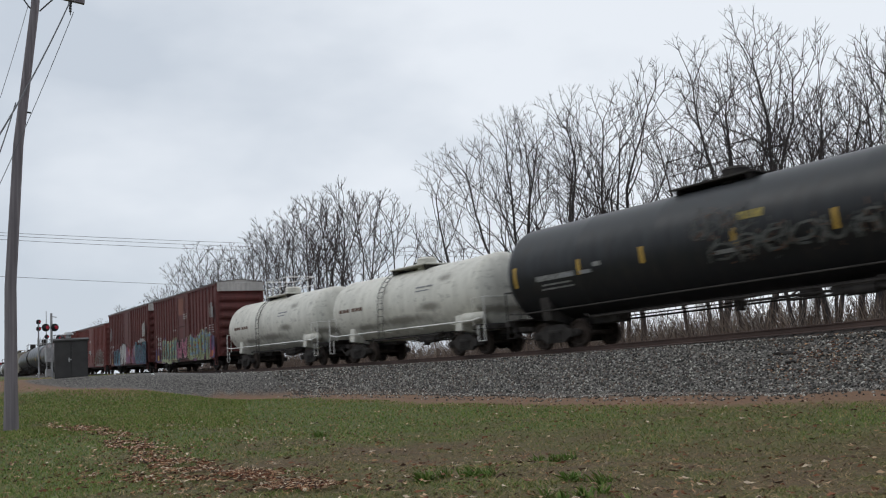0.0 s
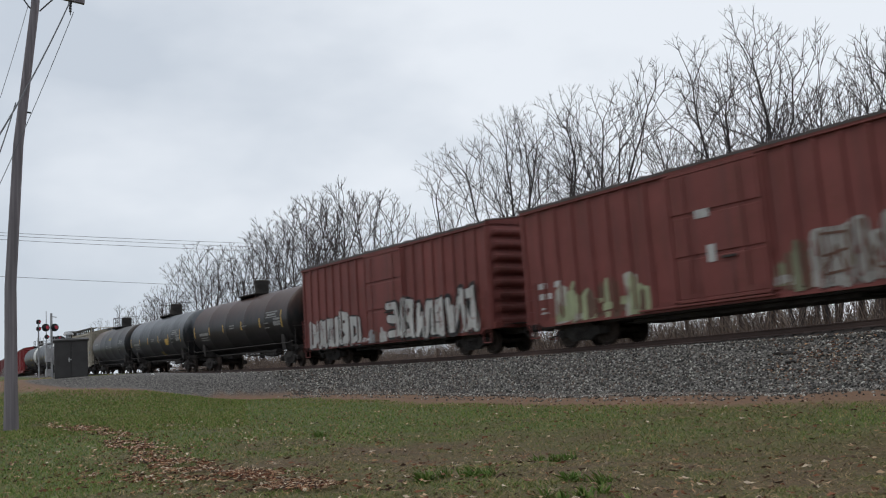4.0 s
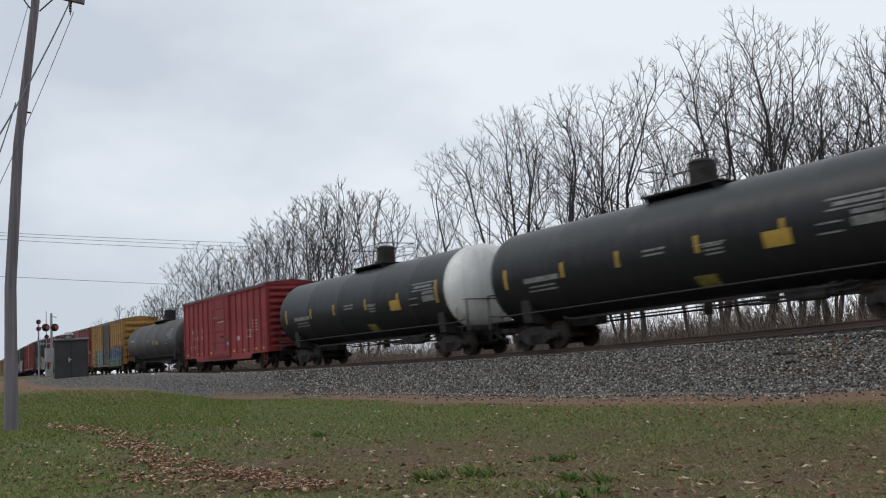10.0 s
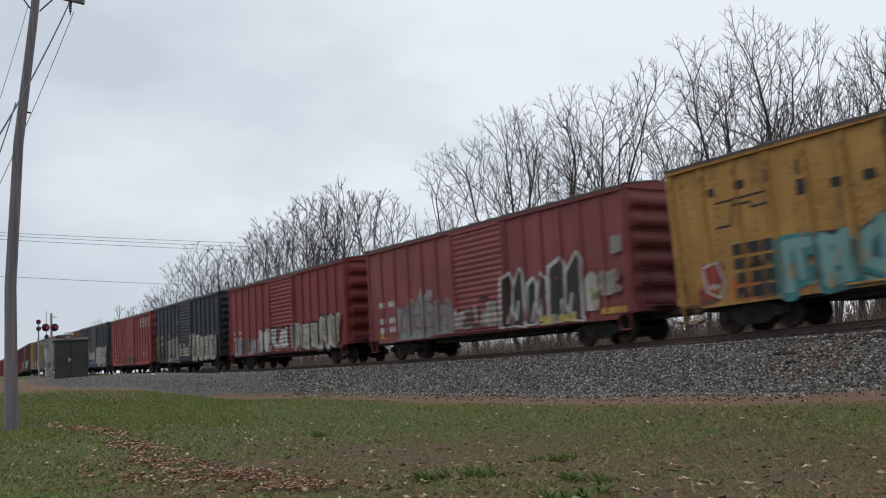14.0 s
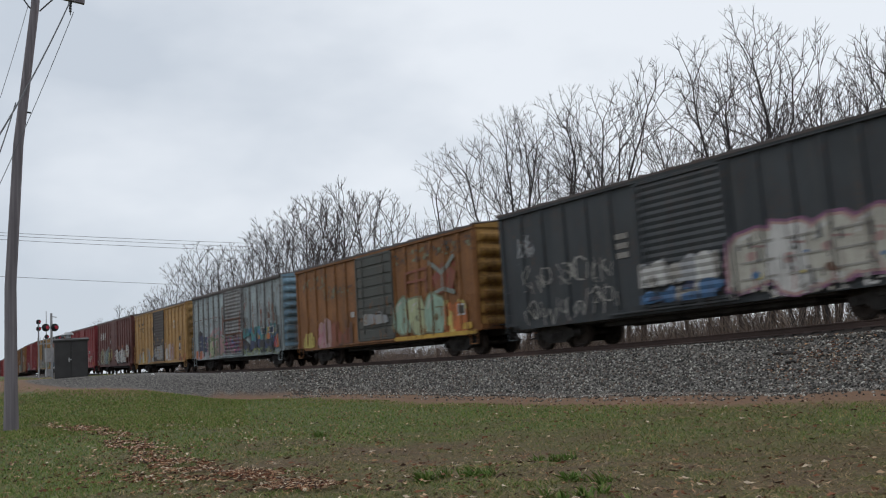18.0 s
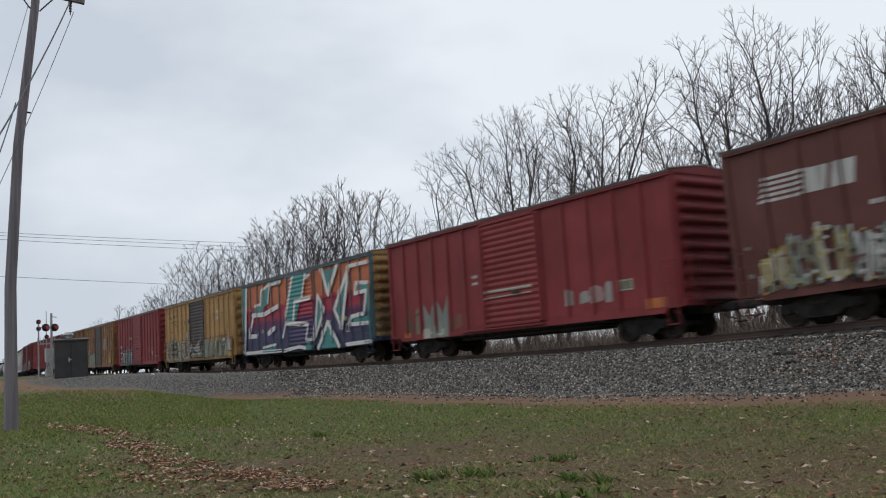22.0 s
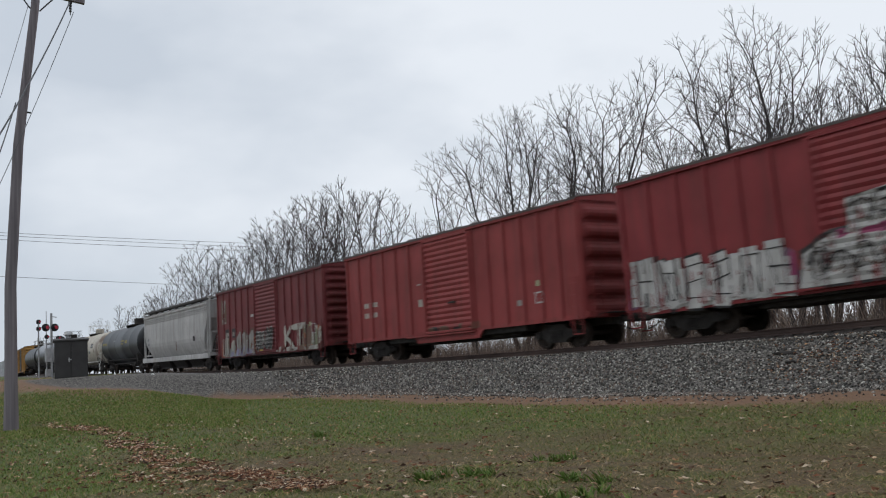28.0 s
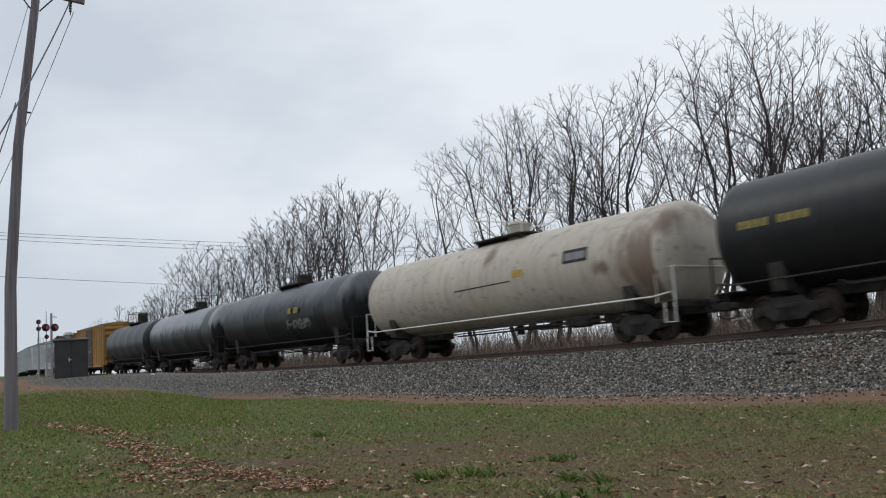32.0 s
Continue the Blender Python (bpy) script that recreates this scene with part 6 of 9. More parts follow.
def bubbles(p, n, x0, x1, z0, z1, rim, fill, shine, seed, hem=None):
    """A row of fat rounded sprayed forms: rim, fill, inner lines and a highlight; nobody can read them."""
    rng = random.Random(seed)
    w = (x1 - x0) / n
    spots = []
    for i in range(n):
        a, b = w * rng.uniform(0.56, 0.68), (z1 - z0) * rng.uniform(0.42, 0.54)
        spots.append((x0 + w * (i + 0.5), (z0 + z1) / 2 + rng.uniform(-0.06, 0.06), a, b, [rng.uniform(0.86, 1.1) for _ in range(16)], rng.uniform(-0.3, 0.3)))

    def ring(x, z, a, b, rough, tilt, grow):
        out = []
        for j, k in enumerate(rough):
            t = 2 * math.pi * j / 16
            c, s = math.cos(t), math.sin(t)
            u, v = math.copysign(abs(c) ** 0.7, c) * (a + grow) * k, math.copysign(abs(s) ** 0.7, s) * (b + grow) * k
            out.append((x + u + tilt * v, max(z + v, 0.72)))
        return out
    for mat, grow in ((hem, 0.16), (rim, 0.07)):
        if mat:
            for spot in spots:
                p.poly(mat, ring(*spot, grow))
    for i, (x, z, a, b, rough, tilt) in enumerate(spots):
        p.poly(fill[i % len(fill)], ring(x, z, a, b, rough, tilt, -0.01))
        p.poly(rim, ring(x + a * rng.uniform(-0.2, 0.2), z - b * rng.uniform(-0.1, 0.25), a * 0.22, b * 0.16, rough, tilt, 0))
        p.stroke(rim, [(x + a * rng.uniform(-0.3, 0.3), z - b * 0.95), (x + a * rng.uniform(-0.2, 0.2), z - b * 0.35)], 0.07)
        p.stroke(rim, [(x + a * rng.uniform(0.3, 0.9), z + b * 0.3), (x + a * 0.1, z + b * rng.uniform(0.3, 0.5))], 0.06)
        p.stroke(shine, [(x - a * 0.6, z + b * 0.35), (x - a * 0.45, z + b * 0.68), (x - a * 0.05, z + b * 0.78)], 0.09)


def spatter(p, mats, x0, x1, z0, z1, n, size, seed, flat=0.7):
    """Overlapping blots of old spray-paint."""
    rng = random.Random(seed)
    for i in range(n):
        x, z, r = rng.uniform(x0, x1), rng.uniform(z0, z1), size * rng.uniform(0.5, 1.3)
        k = rng.randint(6, 9)
        a0 = rng.uniform(0, 6)
        p.poly(rng.choice(mats), [(x + r * rng.uniform(0.75, 1.1) * math.cos(a0 + 2 * math.pi * j / k), max(0.8, z + r * flat * rng.uniform(0.75, 1.1) * math.sin(a0 + 2 * math.pi * j / k))) for j in range(k)])


def bars(p, mat, x, z, widths, h, gap=0.07):
    """Numbers and small print as plain bars."""
    for w in widths:
        if w > 0:
            p.rect(mat, x, x + w, z, z + h)
        x += abs(w) + gap


def spray(name, rgb):
    return weathered("spray_" + name, tuple(c * 0.88 for c in rgb), 0.30, 0.62, 0.65, dirt_rgb=(0.075, 0.060, 0.052), streak=(3.0, 3.0, 0.35), bump=0.05)


S_WHITE, S_CREAM, S_SILVER = spray("white", (0.451, 0.443, 0.426)), spray("cream", (0.377, 0.361, 0.312)), spray("silver", (0.246, 0.254, 0.262))
S_BLACK, S_TEAL, S_PALE_TEAL = spray("black", (0.018, 0.018, 0.0197)), spray("teal", (0.0451, 0.18, 0.189)), spray("pale_teal", (0.164, 0.295, 0.287))
S_BLUE, S_PALE_BLUE, S_NAVY = spray("blue", (0.0492, 0.123, 0.246)), spray("pale_blue", (0.18, 0.295, 0.41)), spray("navy", (0.0246, 0.0369, 0.082))
S_PURPLE, S_MAGENTA, S_PINK = spray("purple", (0.107, 0.0574, 0.148)), spray("magenta", (0.246, 0.041, 0.107)), spray("pink", (0.377, 0.18, 0.213))
S_GREEN, S_OLIVE, S_LIME = spray("green", (0.107, 0.164, 0.0738)), spray("olive", (0.164, 0.172, 0.107)), spray("lime", (0.279, 0.312, 0.0984))
S_YELLOW, S_ORANGE, S_RED = spray("yellow", (0.426, 0.344, 0.0984)), spray("orange", (0.41, 0.123, 0.0369)), spray("red", (0.271, 0.0287, 0.0369))
S_RUST, S_INDIGO, S_SKY = spray("rust_brown", (0.115, 0.0615, 0.041)), spray("indigo", (0.0615, 0.0533, 0.123)), spray("sage_grey", (0.197, 0.221, 0.197))
S_MINT, S_LEAF, S_LILAC = spray("mint", (0.235, 0.335, 0.262)), spray("pale_leaf", (0.315, 0.345, 0.205)), spray("lilac", (0.235, 0.215, 0.325))
S_PINKISH, S_RUSTRED = spray("dusty_pink", (0.33, 0.215, 0.20)), spray("primer_red", (0.215, 0.075, 0.048))
S_DUST, S_MAUVE = spray("dusty_grey", (0.265, 0.255, 0.235)), spray("mauve", (0.185, 0.085, 0.150))
S_FAINT = spray("faint_grey", (0.085, 0.09, 0.085))
M_WHITE, M_TEAL, M_ORANGE = plain("mural_white", (0.62, 0.61, 0.58), 0.6, 0, 0.12, 2), plain("mural_teal", (0.05, 0.23, 0.22), 0.6, 0, 0.15, 2), plain("mural_orange", (0.46, 0.125, 0.045), 0.6, 0, 0.15, 2)
M_VIOLET = plain("mural_violet", (0.066, 0.045, 0.125), 0.6, 0, 0.15, 2)
M_RED, M_PLUM, M_INDIGO = plain("mural_red", (0.34, 0.018, 0.045), 0.6, 0, 0.15, 2), plain("mural_plum", (0.13, 0.022, 0.085), 0.6, 0, 0.15, 2), plain("mural_indigo", (0.040, 0.032, 0.085), 0.6, 0, 0.15, 2)


# ---- the train, from the leading car backwards ----
M_ROOF = weathered("grimy_galvanised_roof", (0.075, 0.062, 0.058), 0.5, 0.4, 0.5)
RED_BROWN = weathered("oxide_red_paint", (0.098, 0.026, 0.023), 0.3, 0.45)
RED_BROWN_2 = weathered("faded_oxide_red_paint", (0.150, 0.040, 0.034), 0.35, 0.4)
BRIGHT_RED = weathered("bright_red_paint", (0.220, 0.023, 0.026), 0.15, 0.3)
ROSE_RED = weathered("chalky_red_paint", (0.190, 0.048, 0.050), 0.3, 0.35)
RED_A = weathered("red_paint", (0.178, 0.027, 0.027), 0.3, 0.4)
RED_B = weathered("scarlet_paint", (0.205, 0.032, 0.031), 0.25, 0.35)
RED_C = weathered("crimson_paint", (0.178, 0.022, 0.025), 0.2, 0.35)
RED_D = weathered("dark_red_paint", (0.128, 0.021, 0.023), 0.35, 0.45)
BROWN = weathered("tuscan_brown_paint", (0.100, 0.032, 0.027), 0.3, 0.4)
M_WALK = plain("dark_walkway_steel", (0.05, 0.046, 0.042), 0.7, 0.2, 0.3, 2)
YELLOW = weathered("railcar_yellow_paint", (0.335, 0.178, 0.044), 0.8, 0.55)
PALE_YELLOW = weathered("faded_yellow_paint", (0.335, 0.195, 0.068), 0.75, 0.55)
ORANGE = weathered("rusting_orange_paint", (0.190, 0.080, 0.025), 1.0, 0.5)
ORANGE_2 = weathered("stained_orange_paint", (0.215, 0.098, 0.030), 1.0, 0.6)
MURAL_BASE = weathered("mural_base_paint", (0.055, 0.115, 0.135), 0.1, 0.3)
BLACK = weathered("black_boxcar_paint", (0.019, 0.022, 0.026), 0.2, 0.35, dirt_rgb=(0.055, 0.055, 0.054))
SLATE = weathered("slate_boxcar_paint", (0.033, 0.037, 0.041), 0.3, 0.45, dirt_rgb=(0.075, 0.073, 0.070))
BLUE_GREY = weathered("pale_blue_grey_paint", (0.245, 0.29, 0.295), 0.8, 0.6, rust_rgb=(0.06, 0.032, 0.022), dirt_rgb=(0.070, 0.052, 0.046))
RUSTED_BLUE = weathered("rusted_blue_grey_paint", (0.165, 0.170, 0.168), 1.0, 0.7, rust_rgb=(0.05, 0.026, 0.018))
LIGHT_BLUE = weathered("light_blue_paint", (0.19, 0.30, 0.38), 0.4, 0.4)
DARK_DOOR = weathered("dark_brown_door_paint", (0.040, 0.032, 0.028), 0.3, 0.3, dirt_rgb=(0.12, 0.11, 0.10))
GREY_DOOR = weathered("grey_green_door_paint", (0.060, 0.062, 0.055), 0.4, 0.4)
GREY_END = weathered("grey_primer", (0.42, 0.40, 0.38), 0.3, 0.4)
# the lighter upper half is sky sheen put into the black paint's colour
TANK_BLACK = two_tone("sheen_topped_black_tank_paint", (0.020, 0.0205, 0.022), (0.050, 0.053, 0.056), -0.1, 0.9, 0.4)
# grey top: dust together with the sheen of the sky, both as base colour
TANK_GREY = two_tone("dusty_sheen_black_tank_paint", (0.011, 0.012, 0.0135), (0.125, 0.132, 0.142), 0.2, 1.0)
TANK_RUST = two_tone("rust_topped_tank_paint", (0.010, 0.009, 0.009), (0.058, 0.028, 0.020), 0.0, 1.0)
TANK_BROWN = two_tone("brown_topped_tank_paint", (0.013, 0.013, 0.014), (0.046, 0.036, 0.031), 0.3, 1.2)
TANK_DUST = weathered("dusty_brown_tank_paint", (0.034, 0.029, 0.027), 0.3, 0.7, 0.5, dirt_rgb=(0.062, 0.055, 0.050), bump=0.06)
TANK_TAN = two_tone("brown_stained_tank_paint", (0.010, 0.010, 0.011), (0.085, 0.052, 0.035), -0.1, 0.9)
TANK_PATCH = weathered("grey_patch_paint", (0.045, 0.049, 0.053), 0.1, 0.4, 0.5, dirt_rgb=(0.03, 0.03, 0.03), bump=0.06)
TANK_WHITE = stained("white_tank_paint", (0.66, 0.64, 0.57), ((0.2, -0.75, 2.6, 0.22), (2.6, -0.35, 0.9, 0.20), (-3.0, -0.85, 1.2, 0.16), (3.6, 0.75, 0.5, 0.16)), (0.20, 0.185, 0.155), dirt=0.45, dirt_rgb=(0.27, 0.25, 0.205))
TANK_CREAM = stained("cream_tank_paint", (0.52, 0.47, 0.39), ((8.0, -0.3, 1.5, 1.9), (6.2, -0.2, 0.5, 0.25), (0.2, 0.9, 0.35, 0.5)), (0.17, 0.115, 0.082))
# the barrel's shiny top is a pale diffuse colour, not a reflection
TANK_SHINE = two_tone("silver_shine_tank_paint", (0.012, 0.013, 0.0145), (0.27, 0.28, 0.30), 0.1, 0.6)
END_WHITE = weathered("white_end_paint", (0.66, 0.65, 0.62), 0.15, 0.3, 0.5, dirt_rgb=(0.25, 0.22, 0.18), bump=0.05)
HOPPER_TAN = weathered("putty_hopper_paint", (0.33, 0.292, 0.232), 0.2, 0.5, dirt_rgb=(0.12, 0.10, 0.075))
HOPPER_GREY = weathered("light_grey_hopper_paint", (0.36, 0.355, 0.345), 0.3, 0.55, dirt_rgb=(0.17, 0.145, 0.125))
AUTO_WHITE = weathered("pale_grey_car_paint", (0.44, 0.45, 0.46), 0.2, 0.4)
for m in (TANK_BLACK, TANK_GREY, TANK_RUST, TANK_BROWN, TANK_SHINE, TANK_PATCH, TANK_TAN):
    b = m.node_tree.nodes["Principled BSDF"]
    b.inputs["Specular IOR Level"].default_value, b.inputs["Roughness"].default_value = 0.20, 0.38

M_STENCIL = plain("worn_white_stencil", (0.22, 0.22, 0.21), 0.7, 0, 0.5, 9)
M_STENCIL_Y = plain("worn_yellow_stencil", (0.27, 0.21, 0.05), 0.7, 0, 0.5, 9)

SPEED, EASE, EASE_2 = 20.5076, -0.04885, -0.001687


def run_of_train(t):
    """How far the train has rolled, in metres from where it is at 13 s."""
    u = t - 13.0
    return 0.12 + SPEED * u + EASE * u * u / 2 + EASE_2 * u ** 3 / 6


TRAIN, TANKS, BOXES = [], {}, {}


def add(car, middle, span):
    TRAIN.append((car, middle, span))
    return car


def add_box(left, right, **c):
    c["L"] = c.get("L", 16.0)
    BOXES[len(TRAIN)] = c
    return add(boxcar(c), (left + right) / 2, c["L"] - 4.1)


def add_tank(a, b, **c):
    c["pitch"] = b - a
    TANKS[len(TRAIN)] = c
    return add(tankcar(c), (a + b) / 2, (b - a) - 5.5)


def yellow_marks(th, more=()):
    """Reflective strips, stencil blocks and a placard on a black tank."""
    y = M_YELLOWPART
    rows = [("reflector_strip", y, x * th, x * th + 0.15, a, b) for x, a, b in ((-0.955, 82, 106), (-0.58, 86, 103), (-0.26, 86, 103), (0.135, 86, 103), (0.495, 86, 104), (0.875, 77, 108))]
    rows += [("stencil_block", M_STENCIL, -th * 0.82, -th * 0.60, 97, 103), ("stencil_line", M_STENCIL, -th * 0.79, -th * 0.63, 107, 109), ("stencil_line", M_STENCIL, -th * 0.80, -th * 0.62, 112, 114)]
    rows += [("stencil_block", M_STENCIL, th * 0.755, th * 0.86, 90, 94), ("stencil_block", M_STENCIL, th * 0.75, th * 0.865, 96, 104)]
    return rows + list(more)


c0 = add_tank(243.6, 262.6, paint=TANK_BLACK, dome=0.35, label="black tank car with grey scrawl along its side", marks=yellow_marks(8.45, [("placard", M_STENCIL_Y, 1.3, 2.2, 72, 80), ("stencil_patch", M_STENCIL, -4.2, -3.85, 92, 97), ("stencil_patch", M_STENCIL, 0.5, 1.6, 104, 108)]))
c1 = add_tank(229.6, 243.6, paint=TANK_WHITE, gear=M_STEEL, rail_paint=END_WHITE, side_ladder=True, pale_frame=True, railing=False, platform_paint=TANK_WHITE, R=1.53, cz=2.42, label="dirty white pressurised tank car with white handrails", dome=0.35, dome_paint=TANK_WHITE, belly=0.05)
c2 = add_tank(214.9, 229.6, paint=TANK_WHITE, gear=M_STEEL, rail_paint=END_WHITE, side_ladder=True, pale_frame=True, platform_paint=TANK_WHITE, R=1.54, cz=2.46, label="white tank car with white ladders and rails", dome=0.4, dome_paint=TANK_WHITE)
for a, lab in ((197.8, "tall oxide-red boxcar with yellow and green graffiti"), (179.6, "tall oxide-red boxcar with blue graffiti along its foot")):
    add_box(a, a + 16.2, paint=RED_BROWN, L=16.2, top=5.6, posts=20, gable=GREY_END, door="plug", panels=4, door_w=3.2, label=lab)
c5 = add_box(161.7, 177.7, paint=RED_BROWN_2, posts=19, door="plug", panels=3, label="faded oxide-red boxcar with pale graffiti")
c6 = add_box(143.9, 159.6, paint=RED_BROWN_2, posts=19, door="plug", panels=3, label="faded red boxcar with white graffiti along its side")
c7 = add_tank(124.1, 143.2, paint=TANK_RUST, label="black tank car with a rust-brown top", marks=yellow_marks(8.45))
c8 = add_tank(104.7, 124.1, paint=TANK_GREY, label="black tank car with dust and sky sheen painted grey on top, and open railing", marks=yellow_marks(8.6, [("placard", M_YELLOWPART, 3.3, 4.15, 96, 111), ("label_patch", M_STENCIL_Y, 0.75, 1.5, 128, 142)]))
c9 = add_tank(86.6, 104.7, paint=TANK_BROWN, bands=((TANK_TAN, -6.0, 4.2, "brown discoloured section"),), label="black tank car with a brownish top", marks=[("stencil_block", M_STENCIL, -6.9, -5.2, 78, 83), ("stencil_block", M_STENCIL_Y, 0.2, 1.4, 66, 74)])
c10 = add(hopper(dict(L=13.3, top=4.60, walk_up=0.22, ribbed=False, paint=HOPPER_TAN, pale_outlets=False, label="putty-coloured covered hopper with open end frames")), 78.85, 9.8)
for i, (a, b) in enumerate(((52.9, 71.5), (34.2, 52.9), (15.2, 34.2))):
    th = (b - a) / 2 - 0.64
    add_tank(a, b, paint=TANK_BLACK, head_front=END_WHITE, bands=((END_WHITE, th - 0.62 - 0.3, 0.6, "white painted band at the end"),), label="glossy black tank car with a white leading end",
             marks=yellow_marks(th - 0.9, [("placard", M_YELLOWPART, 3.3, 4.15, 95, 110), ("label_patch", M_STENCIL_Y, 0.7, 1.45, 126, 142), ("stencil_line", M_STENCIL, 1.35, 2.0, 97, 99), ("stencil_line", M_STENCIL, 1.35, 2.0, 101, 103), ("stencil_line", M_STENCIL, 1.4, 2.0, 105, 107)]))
c14 = add_box(-2.0, 14.3, paint=BRIGHT_RED, L=16.2, top=4.75, reach=2.6, deep=0.64, door_at=0.1, door="plug", panels=5, label="clean bright red boxcar with white stencils", end_ribs=10)
c15 = add_tank(-21.6, -2.9, paint=TANK_DUST, R=1.61, cz=2.49, label="grimy dust-brown tank car with a railed platform", marks=[("stencil_block", M_STENCIL, -6.9, -5.2, 78, 83)])
c16 = add_box(-38.4, -22.4, paint=YELLOW, door_paint=DARK_DOOR, door_label="dark brown ribbed door", label="yellow boxcar with a dark door and teal graffiti", sill_paint=YELLOW, end_ribs=7)
c17 = add_box(-56.2, -40.1, paint=ROSE_RED, label="chalky red boxcar with silver and black graffiti", end_ribs=6)
c18 = add_box(-74.4, -58.2, paint=RED_A, label="red boxcar with a ribbed door and white graffiti", end_ribs=6)
c19 = add_box(-92.2, -76.2, paint=BLACK, top=5.0, label="black boxcar with pale graffiti on its lower side", end_ribs=9)
c20 = add_box(-109.9, -93.9, paint=RED_B, label="scarlet boxcar with four white blocks near its top", end_ribs=6)
c21 = add_box(-127.9, -111.6, paint=SLATE, top=4.98, label="dark slate boxcar with cream bubble graffiti", end_ribs=9)
c22 = add_box(-145.3, -129.3, paint=ORANGE, door_paint=GREY_DOOR, end_paint=YELLOW, door="plug", panels=8, label="rust-streaked orange boxcar with a grey door", end_ribs=7)
c23 = add_box(-163.4, -147.2, paint=BLUE_GREY, top=5.0, posts=12, post_paint=RUSTED_BLUE, chord_paint=DARK_DOOR, door_paint=RUSTED_BLUE, end_paint=LIGHT_BLUE, label="pale blue-grey boxcar with rust patches and graffiti", end_ribs=9)
c24 = add_box(-181.0, -164.9, paint=PALE_YELLOW, door_paint=DARK_DOOR, label="faded yellow boxcar with a dark door", end_ribs=7)
c25 = add_box(-198.3, -182.3, paint=BROWN, top=5.02, door="plug", panels=6, label="brown boxcar with white graffiti and a pale emblem", end_ribs=9)
c26 = add_box(-216.2, -200.1, paint=RED_C, top=5.0, posts=12, label="crimson boxcar with a narrow ribbed door", end_ribs=10)
c27 = add_box(-233.8, -217.6, paint=MURAL_BASE, end_paint=PALE_YELLOW, sill_paint=S_NAVY, label="yellow boxcar whose side is one large mural of block letters", end_ribs=9)
c28 = add_box(-251.3, -235.1, paint=PALE_YELLOW, door_paint=DARK_DOOR, label="faded yellow boxcar with a dark door and dull green graffiti", end_ribs=7)
c29 = add_box(-269.0, -253.1, paint=RED_C, label="crimson boxcar with one teal tag near its end", end_ribs=9)
c30 = add_box(-286.9, -270.9, paint=ORANGE_2, door_paint=DARK_DOOR, end_paint=ORANGE_2, label="stained orange boxcar with a dark ribbed door", end_ribs=7)
c31 = add_box(-304.3, -288.4, paint=ORANGE, door_paint=GREY_DOOR, end_paint=ORANGE, label="rusting orange boxcar with a grey door and pale tags", end_ribs=9)
c32 = add_box(-321.0, -305.2, paint=RED_C, top=4.98, label="red boxcar with large white graffiti letters", end_ribs=9)
c33 = add_box(-338.8, -323.0, paint=RED_B, reach=5.6, deep=0.6, label="plain scarlet boxcar with a ribbed door", end_ribs=6)
c34 = add_box(-357.2, -341.4, paint=RED_D, label="dark red boxcar with white tags along its foot", end_ribs=10)
c35 = add(hopper(dict(L=18.2, top=4.78, paint=HOPPER_GREY, pale_outlets=False, inset=1.5, label="light grey covered hopper with open end frames")), -368.2, 14.7)
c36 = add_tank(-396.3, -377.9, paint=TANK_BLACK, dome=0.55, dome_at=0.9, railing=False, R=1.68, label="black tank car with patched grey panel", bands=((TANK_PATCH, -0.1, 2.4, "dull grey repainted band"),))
c37 = add_tank(-415.6, -396.3, paint=TANK_CREAM, rail_paint=END_WHITE, dome=0.5, R=1.66, label="cream tank car with brown stains", dome_paint=TANK_CREAM)
c38 = add_tank(-434.6, -415.6, paint=TANK_GREY, dome=0.5, label="dark tank car with dust and sheen painted bluish on top", bands=((TANK_BLACK, 6.9, 1.3, "black painted band"),))
c39 = add_tank(-453.4, -434.6, paint=TANK_SHINE, dome=0.5, label="dark tank car with a grey shine painted along its top", bands=((TANK_BLACK, 6.7, 1.4, "black painted band"),))
c40 = add_tank(-471.6, -453.4, paint=TANK_BLACK, label="black tank car with railed dome")
c41 = add_box(-488.4, -472.4, paint=YELLOW, door_paint=DARK_DOOR, label="yellow boxcar with a dark door", end_ribs=7)
c42 = add_box(-506.9, -490.9, paint=ORANGE, door_paint=GREY_DOOR, end_paint=YELLOW, top=4.75, label="rusting orange boxcar with a grey door", end_ribs=7)
for i in range(5):
    add_box(-526.2 - 18.6 * i, -509.2 - 18.6 * i, paint=AUTO_WHITE, L=17.0, top=4.5, label="pale grey boxcar far back in the train")
add_tank(262.6, 281.6, paint=TANK_BLACK, label="black tank car at the head of the visible train")


# ---- what is painted on each car ----

def boxed(k):
    return TRAIN[k][0], side_paint(BOXES[k])


def small_print(p, mat, x=-7.35, z=2.0):
    bars(p, mat, x, z + 0.36, (0.16, 0.16, -0.25, 0.16, 0.16), 0.2)
    bars(p, mat, x, z, (0.16, 0.16, 0.16, -0.1, 0.16, 0.16), 0.2)
    bars(p, mat, x + 0.05, z - 0.35, (0.3, -0.3, 0.3), 0.07)
    bars(p, mat, x + 0.05, z - 0.5, (0.35, -0.2, 0.4), 0.07)


def end_print(p, mat, x=5.6, z=2.1):
    for i in range(4):
        bars(p, mat, x, z - i * 0.14, (0.45, -0.1, 0.3), 0.06)
    p.rect(mat, x - 0.9, x - 0.45, z - 0.45, z - 0.05)
    p.rect(S_BLACK, x - 0.85, x - 0.5, z - 0.40, z - 0.10)


def plate(p, x, z, mat, w=0.42, h=0.4):
    p.rect(mat, x, x + w, z, z + h)


